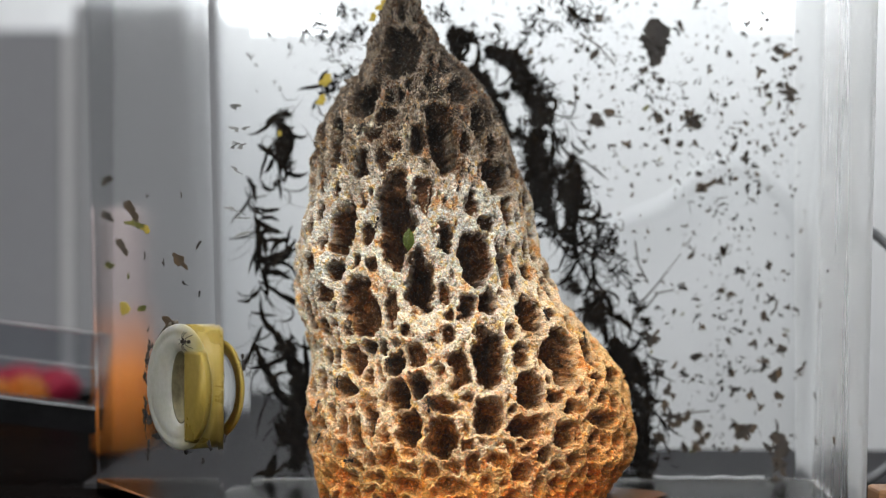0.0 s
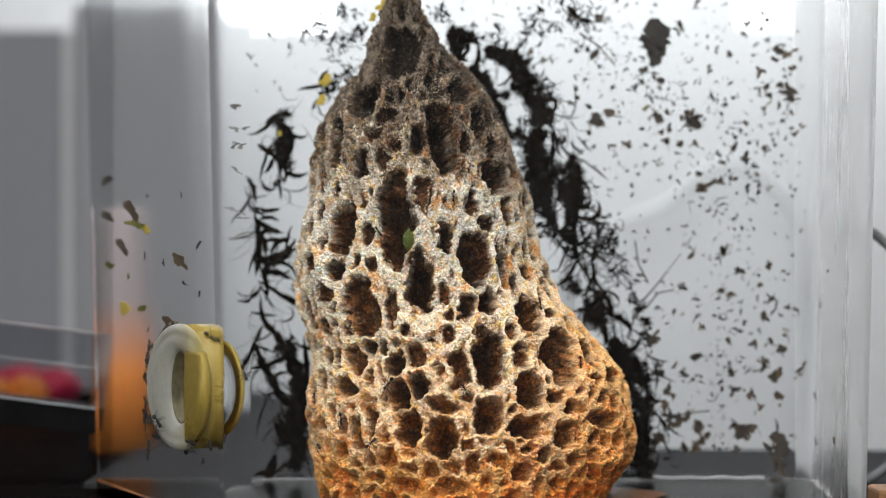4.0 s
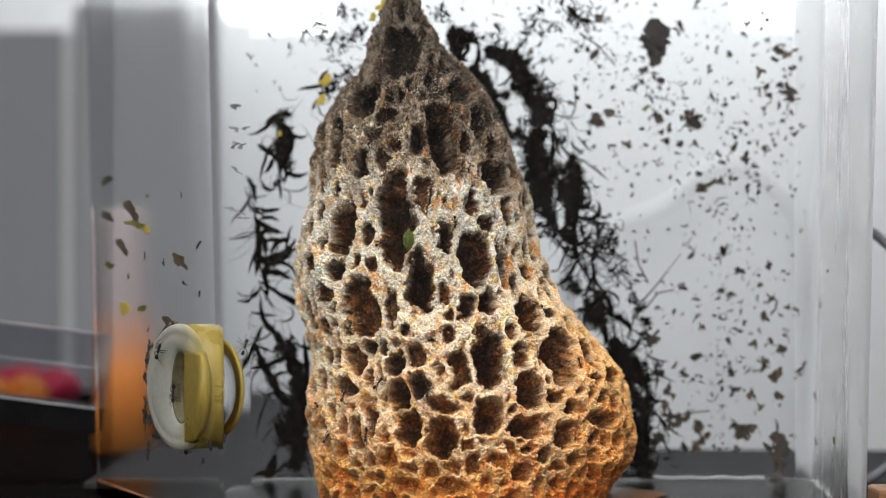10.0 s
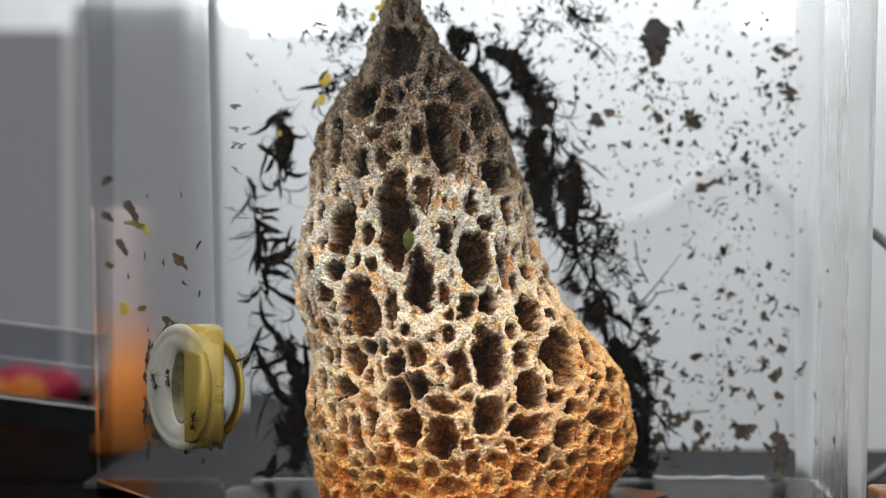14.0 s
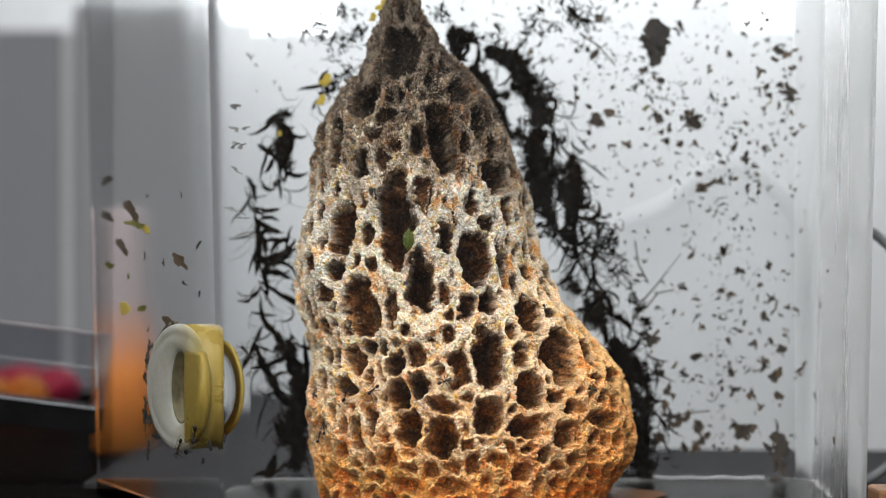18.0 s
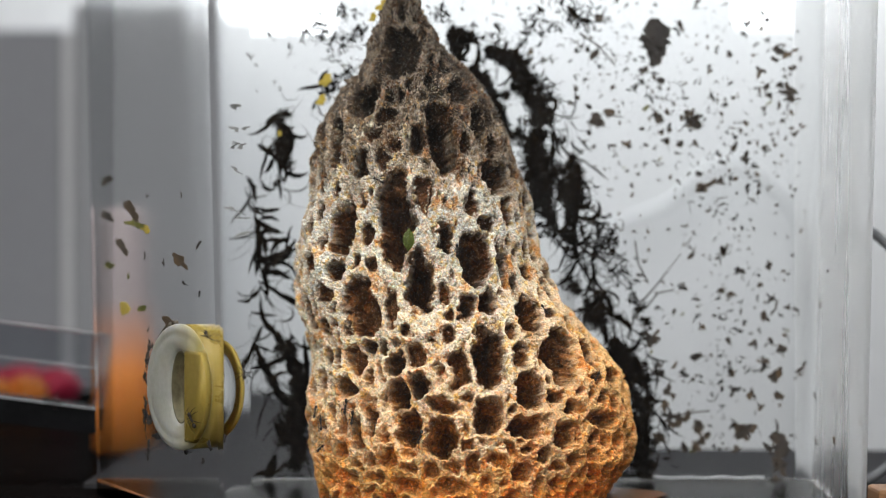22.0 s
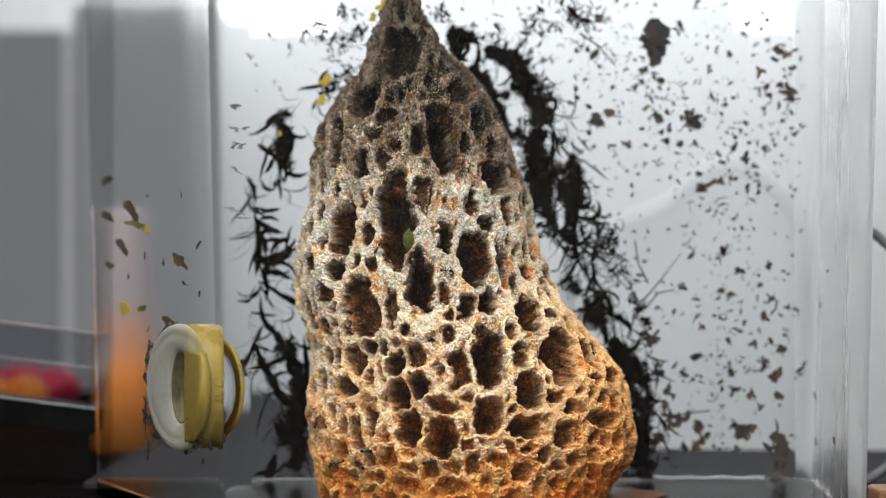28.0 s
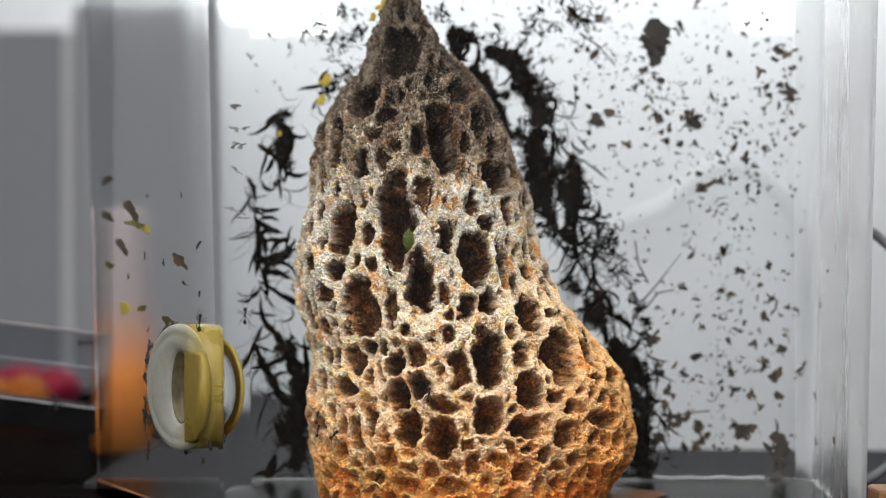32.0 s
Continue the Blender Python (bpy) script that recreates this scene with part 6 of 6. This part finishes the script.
def motions():
    rows = ((0, -67.3, -1.6, 46.0, -91), (0.5, -69.3, 1.1, 45.9, -113), (1, -70.7, 3.0, 43.1, -142), (1.5, -72.7, 5.7, 36.7, -147), (2, -74.2, 7.6, 32.0, -176), (2.5, -72.9, 5.9, 30.0, -228), (3, -69.4, 1.3, 23.6, -232), (3.5, -66.6, -2.5, 20.5, -242), (4.5, -65.3, -4.2, 19.3, -274), (5.5, -63.2, -7.0, 21.1, -279), (6, -63.9, -6.0, 19.8, -204), (6.5, -65.9, -3.5, 18.8, -129), (7, -68.2, -0.4, 18.8, -73), (7.5, -71.6, 4.2, 22.2, -67), (8, -76.2, 10.3, 25.4, -60), (8.5, -76.2, 10.3, 27.3, 3), (9, -76.0, 10.1, 31.1, -17), (9.5, -77.5, 12.1, 35.7, -1), (10, -76.2, 10.3, 42.7, 31), (10.5, -74.5, 8.1, 45.6, 29), (11, -75.3, 9.1, 46.0, 29), (11.5, -75.5, 9.3, 45.0, -45), (12, -76.6, 10.8, 43.7, -116), (12.5, -78.3, 13.1, 42.3, -126), (13, -77.3, 11.8, 42.6, -201), (13.5, -73.6, 6.9, 40.6, -233), (14, -72.9, 5.9, 36.1, -191), (14.5, -72.7, 5.7, 31.7, -174), (15.5, -73.4, 6.6, 24.4, -180), (16.5, -72.7, 5.7, 21.0, -250), (17, -69.3, 1.1, 21.4, -269), (17.5, -67.5, -1.3, 20.8, -194), (18, -69.4, 1.3, 18.1, -153), (19, -68.0, -0.6, 18.7, -228), (20, -65.3, -4.2, 20.8, -303), (21, -66.2, -3.0, 25.2, -359), (22, -65.3, 9.8, 25.0, -359), (24, -65.3, 9.8, 25.0, -401), (24.5, -70.9, 3.2, 37.5, -424), (25, -72.9, 5.9, 32.3, -499), (25.5, -72.0, 4.7, 30.4, -574), (26.5, -69.8, 1.8, 25.5, -587), (27.5, -65.7, -3.7, 18.8, -604), (28, -63.6, -6.5, 19.5, -652), (29, -61.8, -8.8, 22.0, -727), (30, -65.3, 9.8, 25.0, -786), (31, -65.3, 9.8, 25.0, -711), (32, -62.9, -7.4, 51.1, -709))
    stride(ant("small black ant walking on the milky plastic port", 1.0), rows, on_port)
    rows = ((0, -65.3, 9.8, 25.0, -37), (1.5, -73.4, 6.6, 46.4, -52), (2, -76.8, 11.1, 42.4, -127), (2.5, -77.5, 12.1, 38.6, -176), (3, -77.0, 11.3, 37.0, -186), (3.5, -77.0, 11.3, 28.7, -207), (4.5, -73.4, 6.6, 23.6, -260), (5.5, -65.3, 9.8, 25.0, -274), (7.5, -65.3, 9.8, 25.0, -349), (8, -70.2, 2.3, 42.0, -402), (8.5, -70.7, 3.0, 36.7, -477), (9, -70.7, 3.0, 37.3, -477), (9.5, -71.6, 4.2, 36.8, -528), (10, -71.2, 3.7, 32.2, -535), (10.5, -72.0, 4.7, 27.9, -572), (11, -68.2, -0.4, 22.7, -600), (11.5, -65.5, -3.9, 20.6, -624), (12, -63.9, -6.0, 21.9, -699), (13, -65.3, -4.2, 24.2, -774), (13.5, -66.7, -2.3, 25.1, -774), (14, -65.0, -4.6, 25.3, -699), (14.5, -63.4, -6.7, 23.1, -624), (16.5, -64.1, -5.8, 22.1, -549), (17, -63.9, -6.0, 21.4, -604), (17.5, -62.7, -7.7, 20.8, -604), (18, -64.6, -5.1, 21.8, -529), (18.5, -64.1, -5.8, 21.4, -604), (19, -63.2, -7.0, 21.9, -636), (20, -62.7, -7.7, 21.7, -711), (22, -65.3, -4.2, 25.3, -762), (22.5, -64.8, -4.9, 26.4, -762), (23, -65.3, -4.2, 26.3, -813), (24, -66.2, -3.0, 26.2, -806), (24.5, -66.6, -2.5, 26.5, -881), (25, -65.3, 9.8, 25.0, -956), (32, -65.3, 9.8, 25.0, -956))
    stride(ant("black ant walking on the milky plastic port", 1.05), rows, on_port)
    rows = ((0, -65.3, 9.8, 25.0, 60), (10.5, -65.3, 9.8, 25.0, -15), (11, -68.9, 0.6, 46.6, -28), (11.5, -70.5, 2.7, 44.4, -103), (12, -74.2, 7.6, 36.1, -130), (12.5, -75.7, 9.6, 35.7, -106), (13, -76.0, 10.1, 35.1, -125), (13.5, -78.1, 12.8, 32.3, -101), (14, -77.5, 12.1, 34.5, -26), (14.5, -77.7, 12.3, 37.5, 16), (15.5, -76.2, 10.3, 43.2, 62), (16.5, -65.3, -4.2, 50.6, 129), (17, -65.3, 9.8, 25.0, 179), (32, -65.3, 9.8, 25.0, 179))
    stride(ant("black ant walking on the milky plastic port", 0.95), rows, on_port)
    rows = ((0, -61.9, 0.7, 24.9, 3), (1, -61.0, 0.7, 40.6, 1), (1.5, -61.3, 0.7, 42.9, -18), (2, -61.6, 0.7, 42.4, -13), (2.5, -62.2, 0.7, 46.6, 9), (3, -60.7, 0.7, 47.8, 53), (3.5, -61.0, 0.7, 47.5, 128), (5.5, -61.6, 0.7, 46.6, 128), (6, -61.0, 0.7, 47.5, 128), (6.5, -60.7, 0.7, 47.2, 128), (7, -61.6, 0.7, 46.9, 203), (8, -64.9, 0.7, 45.1, 244), (9, -65.9, 0.7, 44.8, 181), (10, -65.3, 9.8, 25.0, 178), (12, -65.3, 9.8, 25.0, 136), (12.5, -61.0, 0.7, 20.4, 113), (13, -59.9, 0.7, 22.6, 38), (14, -60.7, 0.7, 37.6, -4), (14.5, -61.3, 0.7, 40.6, -6), (16.5, -61.9, 0.7, 47.8, -3), (17, -61.4, 0.7, 42.9, 71), (18, -61.0, 0.7, 42.1, 146), (18.5, -61.9, 0.7, 40.6, 186), (20, -61.9, 0.7, 34.6, 261), (21, -61.6, 0.7, 46.6, 336), (22, -61.9, 0.7, 46.6, 336), (22.5, -62.2, 0.7, 46.3, 336), (23, -62.5, 0.7, 46.2, 261), (24, -65.2, 0.7, 45.1, 187), (25, -65.3, 9.8, 25.0, 180), (32, -65.3, 9.8, 25.0, 180))
    stride(ant("black ant on the yellowed sleeve of the port", 1.0), rows, on_wall)
    rows = ((0, -51.1, -19.5, 41.7, 174), (3, -50.8, -19.5, 38.8, 174), (6, -50.9, -19.5, 40.3, 99), (9, -50.5, -19.5, 41.7, 24), (12, -51.2, -19.5, 53.3, -16), (13.5, -50.9, -19.5, 43.2, -91), (16.5, -50.6, -19.5, 41.7, -166), (17, -50.3, -19.5, 39.5, -166), (17.5, -50.0, -19.5, 41.7, -91), (18.5, -50.2, -19.5, 45.3, -16), (19, -50.8, -19.5, 46.1, -7), (20, -50.5, -19.5, 47.5, -82), (21, -50.8, -19.5, 41.7, -157), (22, -50.9, -19.5, 39.5, -185), (24, -50.6, -19.5, 40.3, -185), (28, -50.9, -19.5, 40.3, -194), (30, -50.0, -19.5, 38.1, -269), (31, -50.8, -19.5, 45.3, -344), (32, -50.6, -19.5, 53.3, -358))
    stride(ant("black ant climbing the clear box wall", 0.9), rows, on_wall)
    rows = ((0, -34.3, 22.8, 26.8, -175), (0.5, -34.5, 26.2, 24.3, -161), (1.5, -35.2, 26.2, 24.3, -161), (3, -34.9, 26.7, 24.6, -86), (3.5, -35.0, 23.9, 29.7, -11), (4.5, -35.4, 24.8, 27.1, -86), (5.5, -35.7, 26.6, 25.1, -161), (6, -35.0, 26.7, 24.6, -236), (7, -34.4, 26.7, 24.9, -311), (7.5, -34.3, 22.8, 26.8, -386), (8.5, -35.2, 26.9, 26.0, -374), (9, -34.8, 24.5, 28.4, -326), (10, -34.5, 23.2, 27.1, -252), (11, -33.6, 23.2, 28.0, -177), (12, -35.2, 26.2, 24.3, -171), (13, -34.3, 22.3, 23.4, -96), (14, -34.9, 23.9, 27.0, -21), (15.5, -34.6, 26.9, 25.4, 53), (17, -33.8, 27.1, 25.0, -5), (18, -35.0, 23.9, 29.7, -80), (19, -35.2, 26.2, 24.3, -155), (20, -34.3, 21.6, 23.0, -155), (21, -34.5, 23.1, 23.6, -80), (22, -34.9, 26.4, 25.1, -6), (23, -35.1, 24.5, 28.7, -3), (24, -35.1, 24.5, 28.7, -3), (25.5, -35.1, 24.5, 28.7, -78), (27, -35.2, 26.4, 25.1, -153), (28, -34.7, 22.8, 22.3, -187), (29, -34.6, 22.7, 20.7, -179), (30, -34.7, 23.1, 18.3, -181), (31, -34.5, 22.8, 16.3, -256), (31.5, -34.3, 22.0, 20.8, -331), (32, -34.2, 22.3, 23.6, -357))
    stride(ant("black ant clinging to the flank of the fungus comb", 0.74), rows, on_comb)
    rows = ((0, -25.2, 10.8, 12.9, 86), (0.5, -24.0, 10.1, 12.9, 86), (1, -24.4, 10.2, 12.9, 86), (2, -23.5, 9.7, 13.0, 86), (2.5, -20.5, 7.7, 13.2, 85), (3, -21.0, 7.9, 13.2, 10), (3.5, -20.0, 5.9, 17.6, 25), (4.5, -18.5, 5.5, 18.4, 60), (5.5, -18.0, 5.1, 18.8, 60), (6, -17.7, 4.8, 19.2, 33), (6.5, -17.1, 4.7, 20.2, -7), (7, -18.2, 7.6, 23.2, -34), (7.5, -19.2, 7.8, 23.2, -34), (8, -18.8, 7.4, 23.6, 24), (8.5, -17.6, 5.7, 26.7, 24), (9, -19.5, 7.9, 23.7, 99), (10, -20.3, 7.0, 20.5, 174), (11, -21.9, 7.3, 16.0, 213), (12, -25.0, 10.1, 13.4, 249), (13, -28.4, 16.8, 13.5, 287), (14, -32.0, 19.6, 15.5, 312), (15, -32.4, 19.0, 17.2, 348), (16, -32.4, 19.5, 17.9, 364), (17, -32.3, 19.6, 18.8, 366), (18, -32.1, 19.1, 21.0, 333), (19, -33.0, 21.8, 20.3, 258), (20, -33.1, 23.3, 19.4, 183), (21, -32.9, 23.0, 18.5, 258), (22, -33.0, 20.7, 22.1, 333), (23, -33.0, 20.7, 22.1, 258), (24, -33.0, 20.4, 14.5, 183), (25, -32.6, 19.4, 15.4, 108), (25.5, -30.6, 19.3, 17.1, 72), (26.5, -28.3, 14.8, 16.8, 147), (27.5, -27.5, 14.6, 11.7, 170), (28, -27.5, 14.5, 12.2, 245), (28.5, -31.0, 18.7, 11.3, 257), (29, -31.6, 19.2, 11.2, 332), (29.5, -32.5, 19.8, 16.0, 349), (30, -32.4, 19.5, 15.4, 349), (30.5, -32.6, 19.4, 17.1, 351), (31, -32.7, 19.3, 17.4, 351), (31.5, -32.4, 19.0, 17.2, 419), (32, -29.3, 15.3, 19.5, 413))
    stride(ant("black ant walking on the foot of the fungus comb", 0.82), rows, on_comb)
    rows = ((0, -28.4, 16.3, 34.4, 155), (1, -27.3, 15.8, 32.0, 154), (1.5, -27.0, 15.3, 31.4, 163), (2, -26.1, 12.5, 27.9, 158), (2.5, -25.7, 12.2, 28.2, 185), (3, -26.2, 12.4, 26.2, 202), (3.5, -27.7, 14.0, 23.6, 185), (4.5, -26.4, 12.5, 24.7, 110), (5.5, -25.5, 14.0, 23.0, 35), (8, -25.7, 12.1, 27.0, -2), (9, -25.7, 12.2, 28.4, -77), (9.5, -27.0, 12.9, 26.2, -17), (10, -26.5, 14.9, 30.6, 16), (11, -25.1, 11.9, 32.4, 16), (13, -26.5, 14.9, 30.6, -58), (15, -26.7, 12.7, 29.2, -133), (17, -28.3, 13.9, 27.6, -58), (18, -26.0, 15.0, 30.6, 16), (19, -22.5, 8.5, 32.4, 14), (20, -24.9, 11.2, 34.7, -60), (20.5, -26.3, 14.8, 30.6, -35), (21, -27.2, 13.8, 37.9, -110), (22, -24.1, 10.1, 24.7, -185), (23, -21.9, 7.9, 24.3, -206), (24, -20.5, 7.0, 17.5, -229), (25, -14.2, 4.1, 17.8, -284), (25.5, -16.5, 4.3, 18.5, -209), (26.5, -20.3, 7.0, 16.0, -140), (28, -22.0, 10.7, 11.8, -65), (29, -27.0, 15.1, 20.9, -11), (30, -25.1, 11.8, 27.8, 0), (31, -26.9, 13.7, 38.9, 10), (32, -23.3, 12.2, 37.2, 85))
    stride(ant("black ant walking over the pale ridges of the comb", 0.82), rows, on_comb)
    rows = ((0, -14.2, 5.2, 40.4, 152), (2, -12.7, 3.7, 37.4, 179), (4, -14.2, 4.7, 34.4, 215), (6, -16.1, 5.6, 32.8, 215), (6.5, -18.6, 9.7, 28.1, 212), (7, -19.0, 9.1, 28.1, 287), (7.5, -20.8, 8.3, 29.1, 295), (8, -23.2, 9.0, 30.1, 370), (8.5, -19.3, 8.6, 29.1, 445), (9, -19.0, 8.9, 29.5, 383), (10, -17.1, 6.5, 34.2, 400), (11, -13.4, 3.8, 36.1, 429), (12, -12.2, 3.7, 36.1, 429), (13, -12.7, 3.6, 36.7, 432), (14, -9.6, 2.4, 36.9, 507), (15.5, -14.2, 4.7, 34.4, 582), (17, -18.5, 6.8, 32.6, 605), (18, -18.2, 6.6, 32.6, 592), (19, -20.4, 8.1, 31.1, 597), (20, -26.7, 12.6, 27.1, 608), (21, -26.2, 12.4, 28.8, 608), (22, -25.9, 12.2, 27.7, 533), (23, -20.1, 7.4, 23.2, 495), (24, -18.8, 6.8, 20.6, 562), (25, -23.7, 9.9, 14.6, 582), (25.5, -23.3, 9.4, 15.6, 657), (27, -20.3, 6.0, 19.1, 732), (28, -20.3, 7.0, 16.0, 807), (29, -14.8, 5.7, 11.7, 814), (30, -8.7, 1.5, 15.0, 766), (30.5, -10.1, 2.6, 16.3, 691), (31, -19.0, 7.7, 9.8, 616), (31.5, -16.7, 6.6, 9.4, 541), (32, -17.3, 7.9, 8.3, 571))
    stride(ant("black ant walking over the pale ridges of the comb", 0.86), rows, on_comb)
    rows = ((0, -3.6, 0.2, 28.7, -5), (2, -4.1, 4.5, 33.8, 25), (2.5, -1.3, 0.1, 33.5, 100), (3, 3.9, -1.1, 31.4, 99), (3.5, 6.0, -0.9, 32.2, 24), (5, 4.6, -1.1, 33.2, -50), (6, 0.9, -0.6, 33.2, -77), (8, -3.8, 0.5, 35.1, -90), (10, -3.6, 0.5, 33.1, -165), (13, -2.1, 0.3, 34.6, -240), (16, -0.6, -0.0, 33.2, -309), (20, 0.9, -0.2, 37.1, -234), (21, -2.1, 0.4, 31.6, -159), (22, -5.9, 1.2, 20.5, -164), (23, -5.9, 1.3, 18.1, -188), (25, -4.8, 0.7, 13.6, -206), (28, -3.6, 0.6, 13.6, -281), (30, -5.1, 1.5, 18.0, -356), (32, -3.6, 0.4, 31.6, -353))
    stride(ant("black ant walking on a pale pillar of the comb", 0.82), rows, on_comb)
    rows = ((0, -34.2, 23.4, 17.7, 30), (0.5, -34.4, 23.1, 18.3, 30), (2, -34.0, 22.8, 17.6, 105), (5.5, -33.8, 22.1, 15.1, 105), (6, -34.0, 22.4, 16.8, 105), (8, -34.0, 21.9, 16.1, 55), (11, -30.7, 16.9, 19.1, 22), (12, -33.3, 20.6, 17.8, -52), (13, -33.6, 21.0, 17.6, -52), (14, -34.0, 22.9, 17.3, -52), (16, -33.7, 23.2, 18.3, -52), (18, -33.7, 23.2, 18.3, 12), (19, -33.4, 22.7, 19.9, 87), (20, -32.3, 18.9, 14.8, 161), (21, -31.6, 18.7, 14.7, 161), (22, -33.3, 20.6, 15.3, 236), (23, -32.6, 19.4, 15.4, 236), (24, -33.3, 20.9, 16.2, 161), (25, -25.1, 11.0, 17.1, 102), (27, -28.4, 16.4, 15.1, 177), (28, -30.0, 18.1, 11.0, 242), (29, -32.6, 19.7, 12.9, 317), (30, -33.7, 22.5, 16.8, 348), (32, -34.0, 22.9, 19.9, 353))
    stride(ant("black ant at the foot of the fungus comb", 0.74), rows, on_comb)
    rows = ((0, 27.8, 14.2, 52.2, -29), (2, 26.7, 17.0, 54.1, -32), (3, 26.1, 17.6, 54.9, -5), (6, 26.6, 20.3, 55.9, 4), (8, 26.3, 21.8, 57.4, 79), (10, 27.2, 16.5, 53.7, 149), (14, 29.4, 13.9, 52.2, 149), (20, 27.2, 16.4, 54.4, 149), (26, 28.6, 13.4, 52.2, 113), (32, 30.9, 13.8, 52.8, 75))
    stride(ant("black ant on the shoulder of the fungus comb", 0.74), rows, on_comb)
    rows = ((0, -17.8, 13.9, 77.6, -171), (2, -18.7, 13.1, 71.9, -171), (3, -17.8, 13.9, 76.8, -231), (6, -17.2, 12.8, 70.7, -180), (8, -17.8, 12.6, 73.7, -251), (12, -15.8, 11.9, 70.2, -326), (17, -18.3, 13.9, 82.9, -364), (23, -17.2, 14.2, 89.1, -439), (28, -17.5, 12.9, 70.7, -514), (32, -14.4, 10.5, 64.5, -567))
    stride(ant("black ant on a grey ridge of the comb", 0.70), rows, on_comb)
    rows = ((0, 4.0, 15.2, 87.6, -161), (6, 2.5, 12.0, 82.9, -175), (12, 3.2, 12.5, 76.8, -179), (17, 2.4, 11.7, 79.8, -185), (21, 3.7, 12.7, 72.2, -180), (25, 2.5, 12.0, 66.1, -160), (28, 0.9, 11.7, 64.5, -85), (32, 1.7, 12.6, 76.8, -10))
    stride(ant("black ant on a grey ridge of the comb", 0.70), rows, on_comb)
    rows = ((0, 38.7, 15.2, 46.0, -166), (6, 36.8, 10.9, 38.5, -167), (12, 37.2, 11.1, 39.3, -207), (18, 40.0, 13.0, 32.3, -258), (24, 41.7, 14.6, 38.3, -333), (32, 38.7, 15.2, 46.0, -381))
    stride(ant("black ant on the orange flank of the comb", 0.74), rows, on_comb)
    rows = ((0, -22.4, 21.1, 103.3, 19), (5, -20.8, 18.7, 107.9, 94), (10, -19.1, 16.3, 100.0, 50), (14, -13.1, 20.4, 114.2, 50), (18, -9.9, 16.7, 107.7, 108), (22, -3.7, 18.9, 111.0, 33), (27, -9.9, 20.4, 115.7, -41), (32, -14.6, 18.3, 110.9, -116))
    stride(ant("black ant on the dark tip of the comb", 0.74), rows, on_comb)
    rows = ((0, -145.5, 98.5, 26.5, 60), (21, -145.5, 98.5, 26.5, 97), (22, -122.2, 98.5, 23.3, 99), (22.5, -111.6, 98.5, 20.9, 103), (23, -110.2, 98.5, 20.5, 28), (24, -113.8, 98.5, 21.6, -46), (25, -127.9, 98.5, 23.9, -82), (26, -145.5, 98.5, 25.6, -82), (28, -142.0, 98.5, 25.6, -7), (28.5, -120.8, 98.5, 23.0, 67), (29, -111.8, 98.5, 20.9, 101), (29.5, -119.1, 98.5, 22.6, 176), (31, -127.9, 98.5, 23.9, 251), (32, -121.0, 98.5, 22.8, 176))
    stride(ant("black ant running along the clear tray", 1.1), rows, on_wall)
    rows = ((0, -149.1, 98.5, 42.4, 78), (30.5, -147.3, 98.5, 42.8, 89), (31, -134.9, 98.5, 42.4, 92), (31.5, -122.6, 98.5, 41.9, 92), (32, -111.8, 98.5, 41.4, 92))
    stride(ant("black ant running along the clear tray", 1.1), rows, on_wall)


motions()
